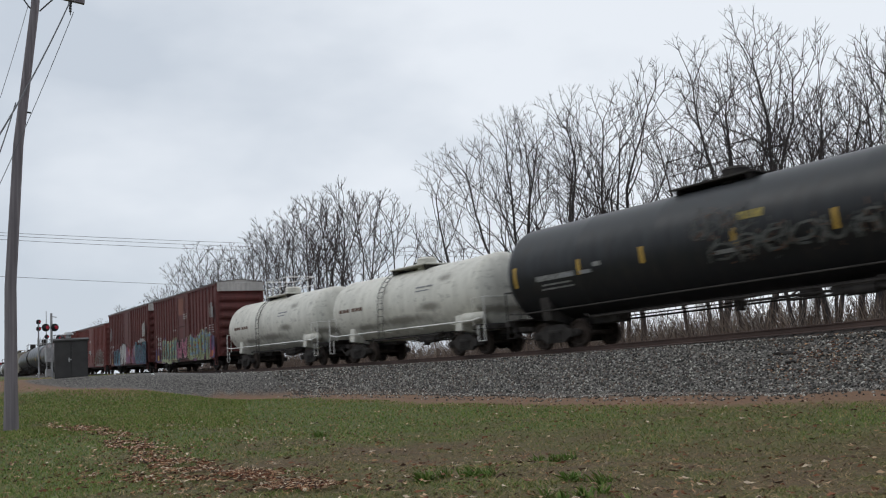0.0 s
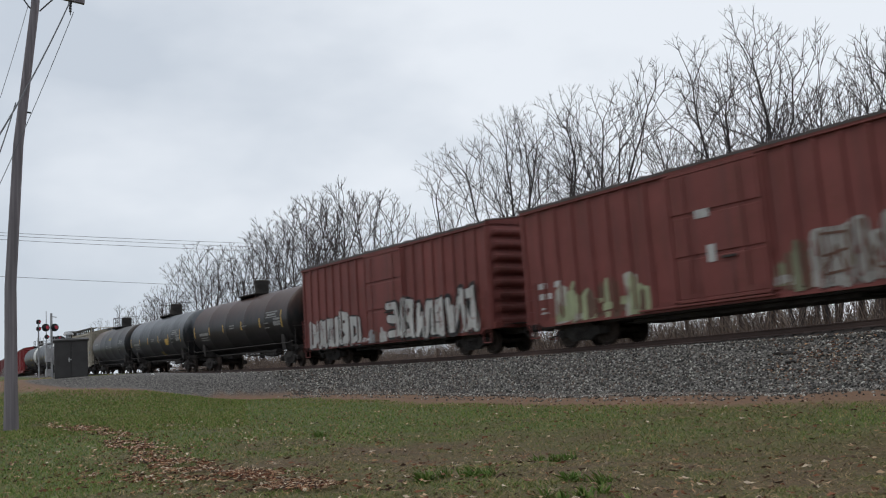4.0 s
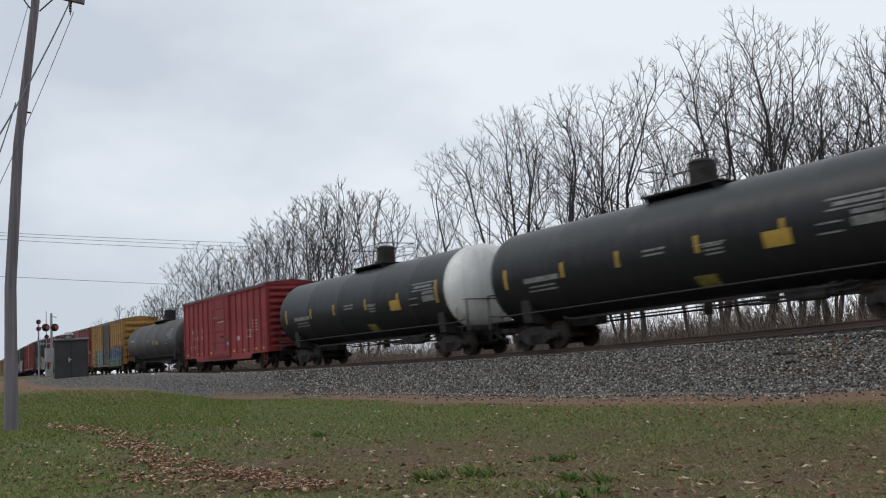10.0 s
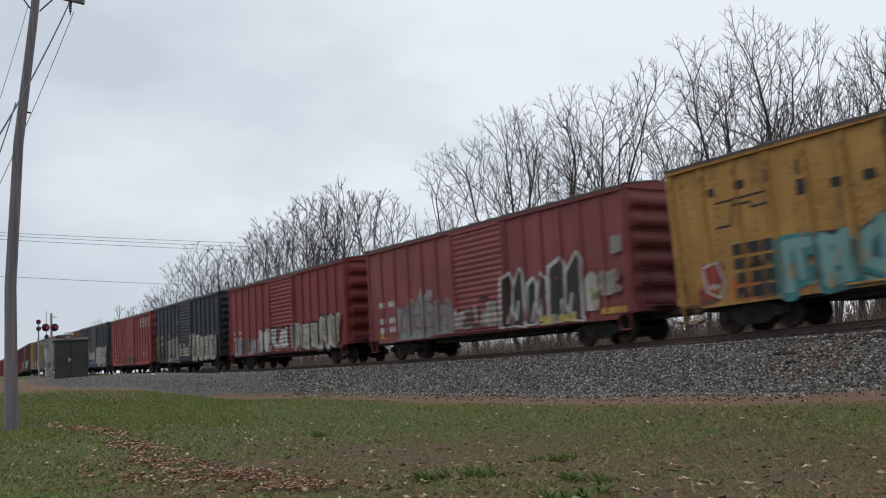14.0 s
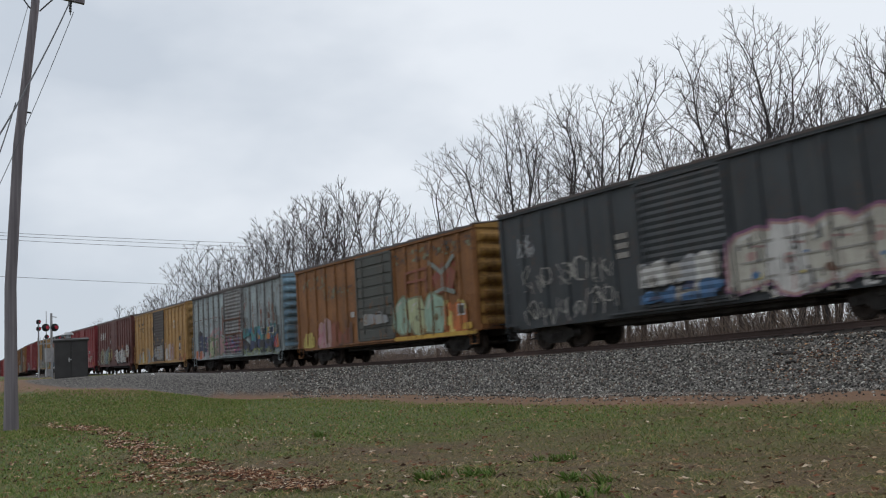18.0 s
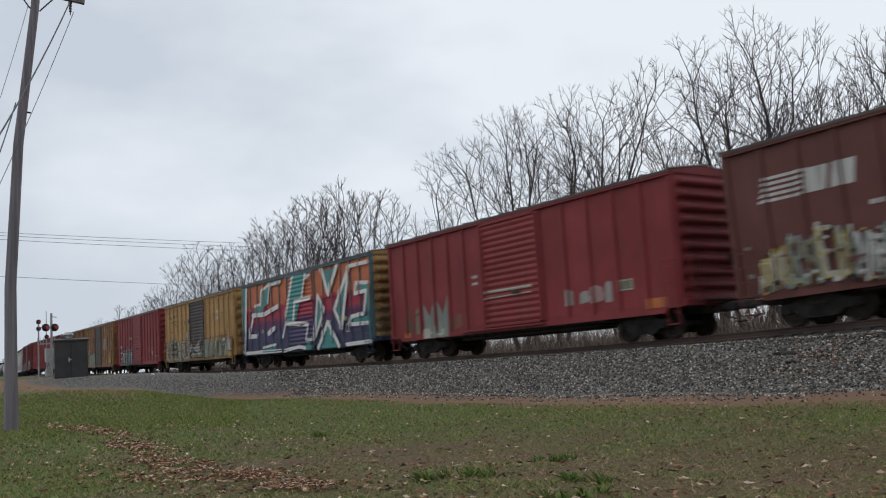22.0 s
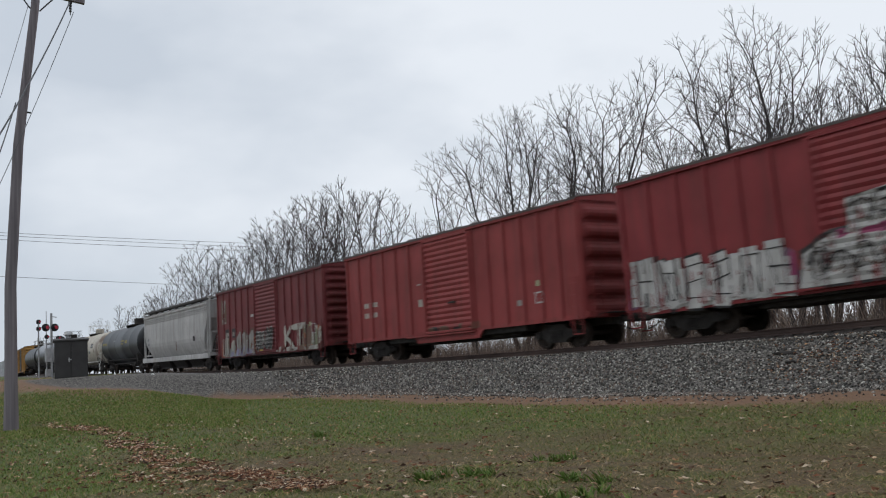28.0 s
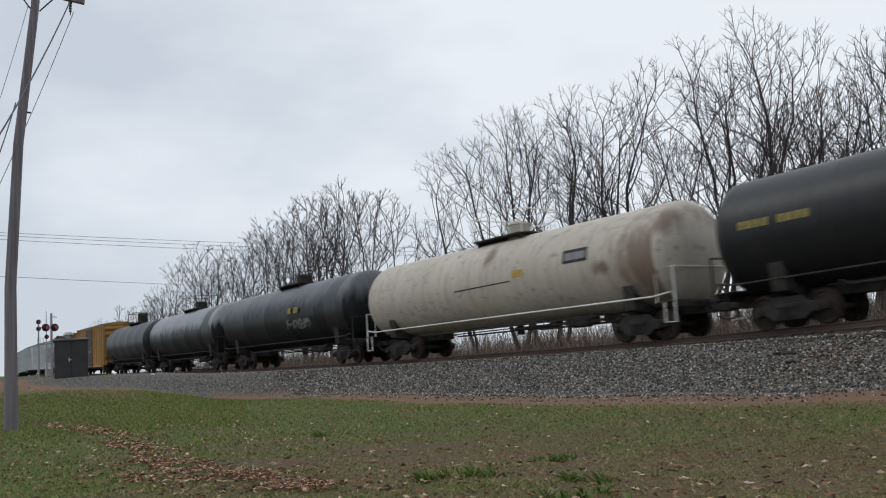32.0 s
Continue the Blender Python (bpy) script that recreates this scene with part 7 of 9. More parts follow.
def logo_blocks(p, ink):
    """A two-row wordmark reduced to plain blocks over a bent line, and a cross between two dashes."""
    for x, z, w, h in ((-6.62, 3.86, 0.22, 0.24), (-5.72, 3.90, 0.30, 0.25), (-4.75, 3.90, 0.10, 0.36), (-3.84, 3.90, 0.10, 0.42), (-3.9, 3.36, 0.30, 0.42), (-2.95, 3.36, 0.30, 0.25), (-2.1, 3.36, 0.34, 0.26)):
        p.rect(ink, x, x + w, z, z + h)
    p.stroke(ink, [(-6.5, 2.95), (-6.0, 2.95), (-5.85, 3.62)], 0.07, False)
    p.stroke(ink, [(-6.45, 3.64), (-4.75, 3.68), (-4.75, 3.36), (-5.3, 3.34), (-5.3, 3.5), (-5.85, 3.48)], 0.06, False)
    for x in (3.7, 5.4):
        p.rect(S_RUST, x, x + 0.5, 3.42, 3.49)
        p.rect(S_RUST, x, x + 0.5, 3.58, 3.65)
    p.stroke(S_WHITE, [(4.45, 3.25), (5.0, 3.82)], 0.14, False)
    p.stroke(S_WHITE, [(4.45, 3.82), (5.0, 3.25)], 0.14, False)


def mark_train():
    # tall red pair
    car, p = boxed(3)
    for x in (-7.15, -6.6):
        for z in (1.75, 2.1, 2.45):
            bars(p, S_WHITE, x, z, (0.38,), 0.26)
    bars(p, S_WHITE, -7.5, 2.75, (0.25,), 0.14)
    for z in (3.72, 3.86, 4.0):
        bars(p, S_WHITE, 0.62, z, (0.55, 0.2), 0.07)
    bars(p, S_WHITE, -2.4, 3.0, (0.55,), 0.12)
    p.rect(S_RUSTRED, -0.62, 0.66, 4.05, 5.2)
    wash(p, [S_PURPLE, S_INDIGO, S_MAUVE], -7.9, -5.4, 0.8, 2.0, 30, 1)
    plate(p, -7.2, 0.95, M_YELLOWPART)
    wash(p, [S_MAUVE, S_PURPLE], -5.6, -1.4, 0.8, 2.0, 30, 21)
    blocks(p, 4, -5.7, -1.3, 0.75, 2.45, [(S_PURPLE, 0.56, 0.0), (S_LEAF, 0.44, 0.0), (S_PALE_TEAL, 0.10, 0.08)], 2, drips=[S_LEAF])
    spatter(p, [S_BLUE, S_ORANGE], -5.0, -1.6, 1.1, 2.2, 9, 0.14, 22)
    wash(p, [S_BLACK, S_BLACK, S_MAUVE], -1.2, 1.7, 0.95, 2.3, 22, 3)
    blocks(p, 2, -0.9, 1.7, 0.95, 2.3, [(S_BLACK, 0.4, 0.0), (S_PINK, 0.22, 0.0), (S_MAGENTA, 0.08, 0.05)], 4)
    wash(p, [S_PURPLE, S_MAUVE], 2.0, 6.9, 0.85, 2.2, 40, 23)
    blocks(p, 5, 1.95, 6.95, 0.82, 2.5, [(S_MAUVE, 0.56, 0.0), (S_LEAF, 0.46, 0.0), (S_PALE_BLUE, 0.15, 0.10), (S_LIME, 0.07, -0.1)], 5, z1b=2.7, drips=[S_LEAF, S_PALE_BLUE])
    spatter(p, [S_ORANGE], 2.2, 6.6, 1.4, 1.9, 6, 0.14, 24)
    wash(p, [S_PURPLE, S_INDIGO, S_MAGENTA], 6.9, 8.0, 0.85, 2.4, 16, 6)
    plate(p, 7.2, 0.95, S_ORANGE)
    wash(p, [S_SILVER, S_DUST], 7.15, 7.8, 3.4, 4.5, 14, 7)
    end_print(p, S_WHITE, 6.9, 2.9)
    p.age(RED_BROWN, 90, 3)
    p.done(car, "graffiti", "pale green, pale blue and purple spray-paint")
    car, p = boxed(4)
    wash(p, [S_SILVER, S_DUST], -7.75, -6.6, 3.1, 4.55, 18, 8)
    for x in (-7.75, -7.2, -6.4):
        bars(p, S_WHITE, x, 2.45, (0.35,), 0.2)
        bars(p, S_WHITE, x + 0.05, 1.95, (0.42,), 0.3)
    wash(p, [S_DUST, S_RUST], -7.9, -7.3, 1.0, 2.2, 10, 25)
    plate(p, -7.0, 0.95, M_YELLOWPART, 0.45, 0.45)
    wash(p, [S_BLUE, S_PALE_BLUE, S_NAVY, S_PALE_TEAL], -5.9, -2.8, 0.8, 2.2, 44, 26)
    blocks(p, 4, -5.8, -2.7, 0.8, 2.35, [(S_NAVY, 0.46, 0.0), (S_PALE_BLUE, 0.34, 0.0), (S_TEAL, 0.08, 0.06)], 9)
    wash(p, [S_BLACK, S_RUST], -2.7, 0.2, 0.85, 2.2, 20, 10)
    blocks(p, 3, -2.75, 0.25, 0.8, 2.6, [(S_BLACK, 0.5, 0.0), (S_WHITE, 0.34, 0.0)], 11)
    wash(p, [S_MAUVE, S_MAGENTA, S_RED, S_PURPLE, S_PINK], 0.3, 3.5, 0.9, 2.5, 80, 12)
    for i in range(12):
        spatter(p, [S_LILAC, S_PINK, S_ORANGE], 0.4, 3.3, 1.0, 2.3, 1, 0.12, 300 + i)
    wash(p, [S_CREAM, S_OLIVE], 3.3, 3.95, 1.3, 2.7, 9, 13)
    wash(p, [S_BLUE, S_LILAC, S_TEAL, S_PURPLE], 3.9, 8.0, 0.78, 2.5, 70, 14)
    blocks(p, 6, 3.9, 8.0, 0.8, 2.6, [(S_NAVY, 0.44, 0.0), (S_PALE_BLUE, 0.30, 0.0), (S_TEAL, 0.14, 0.07), (S_LILAC, 0.06, -0.1)], 15, z1b=2.8)
    wash(p, [S_WHITE, S_SILVER], 5.2, 7.9, 2.55, 2.95, 16, 27)
    wash(p, [S_WHITE, S_DUST], 7.0, 7.8, 3.0, 4.6, 16, 16)
    p.age(RED_BROWN, 90, 4)
    p.done(car, "graffiti", "pale blue, white, magenta and lilac spray-paint")
    car, p = boxed(5)
    small_print(p, S_WHITE, -7.35, 1.7)
    wash(p, [S_CREAM, S_LEAF, S_RUST], -6.6, -2.4, 0.78, 2.2, 34, 17)
    bars(p, S_WHITE, -0.4, 3.3, (0.5,), 0.25)
    bars(p, S_WHITE, -0.1, 2.0, (0.28,), 0.5)
    wash(p, [S_OLIVE, S_DUST, S_DUST, S_RUST], 1.9, 7.2, 0.85, 2.3, 44, 18)
    blocks(p, 3, 3.0, 6.6, 0.85, 2.4, [(S_DUST, 0.30, 0.0), (S_RUST, 0.06, 0.08)], 19, drips=[S_DUST])
    p.rect(S_WHITE, 6.75, 7.2, 1.75, 2.15)
    p.rect(RED_BROWN_2, 6.8, 7.15, 1.8, 2.1)
    p.age(RED_BROWN_2, 90, 5)
    p.done(car, "graffiti", "faded cream and grey spray-paint")
    car, p = boxed(6)
    wash(p, [S_SILVER, S_RUST, S_WHITE], -7.4, 7.2, 0.8, 1.5, 60, 20)
    blocks(p, 5, -7.4, -2.0, 0.8, 2.4, [(S_BLACK, 0.40, 0.0), (S_WHITE, 0.28, 0.0)], 21)
    blocks(p, 6, 0.6, 7.2, 0.8, 2.5, [(S_BLACK, 0.40, 0.0), (S_WHITE, 0.28, 0.0)], 22, z1b=2.7)
    p.age(RED_BROWN_2, 90, 6)
    p.done(car, "graffiti", "white spray-paint")
    # bright red
    car, p = boxed(14)
    for x in (-5.95, -5.02, -4.08):
        p.rect(S_WHITE, x, x + 0.2, 2.52, 2.8)
        bars(p, S_WHITE, x - 0.08, 2.08, (0.14, 0.14), 0.26)
    for x, z in ((-6.7, 1.6), (-5.85, 1.65), (-5.0, 1.68)):
        bars(p, S_WHITE, x, z, (0.22,), 0.09)
        bars(p, S_WHITE, x, z - 0.16, (0.22,), 0.06)
    p.stroke(S_WHITE, [(-1.2, 3.32), (-0.5, 3.38)], 0.05, False)
    p.stroke(S_WHITE, [(-0.5, 3.02), (1.0, 3.05)], 0.05, False)
    bars(p, S_WHITE, 2.95, 1.75, (0.16, 0.22), 0.26, 0.05)
    bars(p, S_CREAM, 1.35, 1.55, (0.3,), 0.16)
    p.rect(S_WHITE, 4.8, 5.3, 1.85, 2.3)
    p.rect(BRIGHT_RED, 4.85, 5.25, 1.9, 2.25)
    bars(p, S_WHITE, 4.9, 1.98, (0.3,), 0.06)
    for x in (5.75, 6.15):
        for z in (2.2, 2.38, 2.56, 2.74):
            bars(p, S_WHITE, x, z, (0.26,), 0.08)
    for x in (-7.6, -5.2, -4.1, -2.4, 2.1, 3.9, 5.9, 7.2):
        p.rect(M_YELLOWPART, x, x + 0.42, 1.08, 1.22)
    spatter(p, [S_RUST], 0.8, 1.4, 1.75, 2.1, 3, 0.2, 28)
    p.done(car, "stencil_print", "white stencilled bars and yellow strips")
    # yellow with teal pieces
    car, p = boxed(16)
    logo_blocks(p, S_BLACK)
    wash(p, [S_RUST, S_ORANGE], -7.8, -1.6, 0.8, 1.6, 20, 30)
    spatter(p, [S_RED], -7.1, -6.4, 1.2, 1.9, 9, 0.32, 31)
    p.stroke(S_WHITE, [(-7.1, 1.9), (-6.6, 2.0), (-6.4, 1.4), (-6.6, 1.0), (-7.0, 1.2), (-7.1, 1.9)], 0.07)
    spatter(p, [S_WHITE], -6.75, -6.65, 1.3, 1.4, 1, 0.18, 32)
    for z in (0.9, 1.3, 1.7, 2.1):
        bars(p, S_BLACK, -6.05, z, (0.4, 0.4, 0.34), 0.3, 0.07)
    wash(p, [S_TEAL, S_PALE_TEAL], -4.7, -1.6, 0.78, 2.2, 26, 330)
    blocks(p, 3, -4.7, -1.5, 0.75, 2.4, [(S_BLACK, 0.52, 0.0), (S_TEAL, 0.44, 0.0), (S_PALE_TEAL, 0.22, 0.05)], 33)
    wash(p, [S_RUST, S_MAUVE, S_RED], 1.9, 8.0, 2.0, 2.75, 34, 34)
    wash(p, [S_NAVY, S_NAVY, S_BLUE, S_BLACK], 1.9, 8.0, 1.1, 2.45, 70, 340)
    blocks(p, 7, 2.0, 8.0, 1.1, 2.4, [(S_NAVY, 0.5, 0.0), (S_BLUE, 0.26, 0.04), (S_PALE_BLUE, 0.05, 0.12)], 36, z1b=2.75)
    wash(p, [S_TEAL, S_TEAL, S_BLACK, S_GREEN], 1.7, 8.0, 0.78, 1.35, 60, 37)
    for k in range(6):
        x = 2.1 + k * 0.95
        p.stroke(S_PALE_TEAL, [(x, 1.2), (x + 0.35, 1.5), (x + 0.7, 1.35), (x + 0.9, 1.75)], 0.07)
        p.stroke(S_TEAL, [(x + 0.1, 1.0), (x + 0.5, 1.25), (x + 0.8, 1.05)], 0.12)
    p.stroke(S_WHITE, [(5.6, 2.35), (6.6, 2.2), (7.2, 2.6), (7.8, 2.9)], 0.05)
    spatter(p, [S_RED, S_ORANGE], 6.9, 7.9, 2.2, 2.7, 5, 0.2, 35)
    wash(p, [S_OLIVE, S_GREEN], 7.1, 7.7, 3.0, 3.9, 10, 38)
    p.age(YELLOW, 90, 16)
    p.done(car, "graffiti", "teal and navy spray-paint")
    # chalky red
    car, p = boxed(17)
    for x in (-7.15, -6.35):
        for z in (1.2, 1.6, 2.3):
            bars(p, S_WHITE, x, z, (0.2, 0.2), 0.24)
    plate(p, -7.1, 0.95, M_YELLOWPART, 0.4, 0.25)
    wash(p, [S_SILVER, S_SILVER, S_SKY, S_DUST], -5.7, -1.5, 0.8, 2.3, 90, 40)
    wash(p, [S_SILVER, S_DUST], -3.9, -2.9, 1.8, 2.95, 12, 41)
    blocks(p, 4, -5.6, -1.7, 0.9, 2.5, [(S_SKY, 0.26, 0.0), (S_MAUVE, 0.04, 0.05)], 410)
    wash(p, [S_CREAM, S_RUST, S_DUST], -1.3, 1.6, 0.95, 2.0, 40, 42)
    for x0, x1, top in ((1.6, 2.9, 2.75), (3.0, 4.1, 2.45), (4.2, 5.9, 2.95)):
        m = (x0 + x1) / 2
        for mat, g in ((S_WHITE, 0.13), (S_BLACK, 0.0)):
            p.poly(mat, [(x0 - g, 0.9 - g * 0.5), (m - 0.12, 0.9 - g * 0.5), (m + g, top - 0.2), (m - 0.1, top + g), (x0 + 0.15 - g, top - 0.25 + g)])
            p.poly(mat, [(m - 0.05 - g, 0.95 - g * 0.5), (x1 - 0.1 + g, 0.85 - g * 0.5), (x1 + g, top - 0.1), (x1 - 0.2, top + 0.1 + g), (m + 0.1 - g, top - 0.5)])
        p.stroke(S_WHITE, [(m - 0.3, 1.0), (m - 0.1, 1.6), (m + 0.15, 1.1), (m + 0.3, 1.75)], 0.10)
    wash(p, [S_RUST, S_YELLOW, S_SILVER], 3.6, 5.9, 0.8, 1.2, 12, 43)
    wash(p, [S_CREAM, S_OLIVE, S_CREAM], 6.0, 6.6, 1.1, 2.4, 12, 44)
    spatter(p, [S_LIME], 6.2, 6.4, 1.7, 1.9, 2, 0.16, 45)
    spatter(p, [S_CREAM, S_DUST], 6.9, 7.5, 1.6, 2.2, 8, 0.3, 440)
    plate(p, 6.7, 0.95, M_YELLOWPART, 1.1, 0.2)
    wash(p, [S_DUST], 7.3, 7.8, 2.8, 3.5, 8, 441)
    p.age(ROSE_RED, 90, 17)
    p.done(car, "graffiti", "silver wash and black spray-painted forms with white outlines")
    # red with white letters
    car, p = boxed(18)
    small_print(p, S_WHITE, -7.3, 1.7)
    wash(p, [S_SILVER, S_RUST, S_SILVER], -7.2, -3.2, 0.8, 1.9, 40, 46)
    blocks(p, 3, -3.2, 1.3, 0.9, 2.2, [(S_BLACK, 0.42, 0.0), (S_WHITE, 0.28, 0.0)], 47)
    wash(p, [S_BLACK, S_OLIVE], 1.7, 7.3, 0.8, 1.9, 26, 480)
    blocks(p, 5, 1.7, 7.3, 0.82, 2.3, [(S_BLACK, 0.48, 0.0), (S_CREAM, 0.38, 0.0), (S_DUST, 0.08, 0.06)], 48)
    p.age(RED_A, 90, 18)
    p.done(car, "graffiti", "cream and white spray-paint")
    # black
    car, p = boxed(19)
    for x in (-6.7, -5.0):
        bars(p, M_STENCIL_Y, x, 2.55, (0.34, 0.34), 0.28, 0.08)
        bars(p, M_STENCIL_Y, x, 2.05, (0.28, 0.28, 0.28), 0.28, 0.06)
        bars(p, M_STENCIL_Y, x + 0.1, 1.65, (0.5,), 0.12, 0.06)
    plate(p, -7.75, 1.3, M_YELLOWPART, 0.16, 1.6)
    plate(p, -7.35, 1.95, S_RUST, 0.4, 0.3)
    wash(p, [S_OLIVE, S_DUST], -4.7, -1.3, 0.82, 1.6, 18, 500)
    blocks(p, 3, -4.7, -1.3, 0.8, 2.4, [(S_SILVER, 0.46, 0.0), (S_DUST, 0.36, 0.0), (S_OLIVE, 0.07, 0.06)], 50)
    wash(p, [S_RUST, S_DUST, S_OLIVE], -1.3, 1.7, 1.1, 2.1, 30, 51)
    lettering(p, 2, -1.6, -1.1, 3.3, 3.8, [(S_SILVER, 0.14)], seed=53)
    blocks(p, 5, 2.0, 7.4, 0.8, 2.4, [(S_DUST, 0.46, 0.0), (S_CREAM, 0.36, 0.0), (S_BLACK, 0.04, 0.05)], 52)
    spatter(p, [S_YELLOW, S_LIME], 4.2, 4.8, 1.0, 1.6, 4, 0.16, 54)
    plate(p, 7.3, 0.95, M_YELLOWPART, 0.3, 0.5)
    p.age(BLACK, 90, 19)
    p.done(car, "graffiti", "dusty cream spray-paint and yellow stencil bars")
    # scarlet with four blocks
    car, p = boxed(20)
    for x, w in ((4.05, 0.46), (5.0, 0.42), (5.9, 0.36), (6.8, 0.42)):
        p.rect(S_WHITE, x, x + w, 3.82, 4.55)
        p.rect(RED_B, x + 0.15, x + w - 0.12, 3.98, 4.2)
        p.rect(RED_B, x + 0.15, x + w - 0.12, 4.32, 4.42)
    for x in (-6.85, -6.2):
        for z in (1.25, 1.6, 2.05, 2.35):
            bars(p, S_CREAM, x, z, (0.2, 0.12), 0.18)
    bars(p, S_WHITE, -2.45, 3.05, (0.5,), 0.12)
    p.rect(S_LEAF, 5.95, 6.3, 2.05, 2.25)
    p.rect(S_WHITE, 5.9, 6.4, 1.45, 1.9)
    p.rect(RED_B, 5.95, 6.35, 1.5, 1.85)
    bars(p, S_WHITE, 6.0, 1.58, (0.26,), 0.07)
    bars(p, S_DUST, 5.0, 1.4, (0.3,), 0.35)
    plate(p, -7.1, 0.85, M_YELLOWPART, 0.5, 0.2)
    plate(p, 6.2, 0.92, S_CREAM, 0.9, 0.05)
    wash(p, [S_BLACK, S_RUST], -1.3, 2.6, 1.0, 1.5, 20, 55)
    p.done(car, "stencil_print", "white blocks and small stencils")
    # slate with cream letters
    car, p = boxed(21)
    lettering(p, 2, -7.1, -6.2, 3.2, 4.0, [(S_SILVER, 0.12)], seed=60)
    for z in (2.6, 2.9, 3.2):
        bars(p, S_DUST, -2.4, z, (0.5,), 0.18)
    for k, (x, z, w) in enumerate(((-6.8, 2.5, 1.4), (-5.2, 2.6, 1.6), (-3.6, 2.5, 0.9), (-6.8, 1.3, 1.3), (-5.2, 1.4, 1.2), (-3.8, 1.5, 1.3))):
        lettering(p, 2, x, x + w, z - 0.5, z + 0.4, [(S_DUST, 0.055)], seed=610 + k, tidy=True)
    wash(p, [S_SILVER, S_WHITE, S_DUST], -1.4, 1.6, 1.5, 2.4, 34, 62)
    wash(p, [S_BLUE, S_NAVY, S_DUST, S_BLUE], -1.4, 1.6, 1.0, 1.6, 24, 620)
    spatter(p, [S_BLUE], 1.2, 1.5, 1.3, 1.5, 2, 0.2, 621)
    bubbles(p, 5, 2.0, 7.8, 0.95, 2.75, S_PINKISH, [S_CREAM, S_WHITE, S_CREAM], S_WHITE, 63, S_MAUVE)
    streaks(p, [S_CREAM, S_DUST, S_WHITE], 1.8, 7.9, 0.78, 1.2, 60, 631, 0.14)
    for z in (1.35, 1.8, 2.3):
        for x0 in (2.2, 3.6, 5.0, 6.4):
            p.stroke(S_DUST, [(x0, z), (x0 + 1.1, z + 0.02)], 0.05, False)
    spatter(p, [S_BLUE, S_YELLOW, S_RUST], 2.6, 7.0, 1.3, 1.9, 9, 0.14, 632)
    p.rect(S_OLIVE, 6.5, 7.0, 1.75, 2.15)
    p.age(SLATE, 90, 21)
    p.done(car, "graffiti", "big cream forms and thin grey scribbles")
    # rusty orange
    car, p = boxed(22)
    streaks(p, [S_OLIVE, S_RUST], -7.4, -4.5, 3.7, 4.4, 40, 649, 0.09)
    streaks(p, [S_OLIVE, GREY_DOOR, S_RUST], -4.9, -2.0, 3.1, 3.75, 46, 650, 0.10)
    streaks(p, [GREY_DOOR, S_OLIVE, S_RUST], 2.0, 7.9, 4.0, 4.6, 70, 651, 0.12)
    wash(p, [S_PINKISH, S_RUST, S_PINK], -5.7, -3.9, 0.8, 2.3, 18, 65)
    wash(p, [S_RUST, S_RUSTRED], -4.2, -2.0, 0.8, 2.1, 18, 652)
    wash(p, [S_YELLOW], -7.3, -6.0, 0.85, 1.75, 12, 66)
    p.rect(S_WHITE, -2.1, -1.75, 2.1, 2.35)
    wash(p, [S_SILVER, S_DUST], -0.9, 1.5, 1.6, 2.2, 20, 653)
    for pts in ([(3.0, 2.75), (3.0, 3.6), (4.5, 3.65)], [(3.0, 3.2), (4.4, 3.2)], [(3.7, 2.7), (3.8, 3.65)], [(4.5, 2.7), (4.5, 3.7)]):
        p.stroke(S_RUSTRED, pts, 0.10)
    p.poly(S_RUSTRED, [(5.0, 3.2), (5.8, 3.75), (6.7, 3.3), (6.4, 2.6), (5.4, 2.5)])
    streaks(p, [ORANGE, S_RED], 4.9, 6.7, 2.5, 3.8, 30, 654)
    p.stroke(S_SKY, [(4.85, 3.85), (5.75, 3.3), (5.75, 2.7), (6.5, 2.5)], 0.18)
    p.stroke(S_SKY, [(6.55, 3.9), (5.75, 3.3)], 0.18)
    p.stroke(S_SKY, [(5.75, 2.7), (5.0, 2.55)], 0.14)
    bubbles(p, 3, 1.95, 5.7, 0.98, 2.5, S_OLIVE, [S_MINT, S_LEAF, S_MINT], S_CREAM, 67)
    wash(p, [S_YELLOW, S_ORANGE], 5.8, 7.3, 0.85, 2.25, 26, 68)
    p.rect(S_WHITE, 6.7, 7.2, 1.55, 2.0)
    p.rect(GREY_DOOR, 6.75, 7.15, 1.62, 1.93)
    p.rect(M_YELLOWPART, 1.9, 7.9, 0.79, 0.95)
    plate(p, 7.0, 1.0, M_YELLOWPART, 0.6, 0.25)
    p.age(ORANGE, 90, 22)
    p.done(car, "graffiti", "mint and silver spray-paint over rust, pale blue cross")
    # blue-grey
    car, p = boxed(23)
    wash(p, [S_PINK, S_ORANGE, S_PINKISH], -7.7, -5.6, 0.8, 1.5, 18, 69)
    for x, z, h in ((-6.85, 1.35, 1.1), (-5.9, 1.25, 1.0)):
        p.rect(S_NAVY, x, x + 0.85, z, z + h)
        bars(p, S_SKY, x + 0.1, z + 0.55, (0.4,), 0.1)
        bars(p, S_SKY, x + 0.1, z + 0.3, (0.5,), 0.08)
    wash(p, [S_BLACK], -6.9, -6.1, 2.35, 2.75, 6, 690)
    streaks(p, [S_PINK, S_PINKISH], -4.8, -1.5, 1.8, 2.7, 50, 70, 0.14)
    spatter(p, [S_OLIVE, S_LEAF, S_PINK, S_GREEN, S_SKY], -4.7, -1.5, 0.95, 2.1, 30, 0.24, 701)
    bubbles(p, 3, -4.5, -1.6, 0.95, 2.05, S_GREEN, [S_LEAF, S_OLIVE, S_PINKISH], S_CREAM, 71)
    streaks(p, [S_PINK, S_PINKISH, BLUE_GREY], -5.2, -1.5, 0.8, 2.3, 60, 711, 0.07)
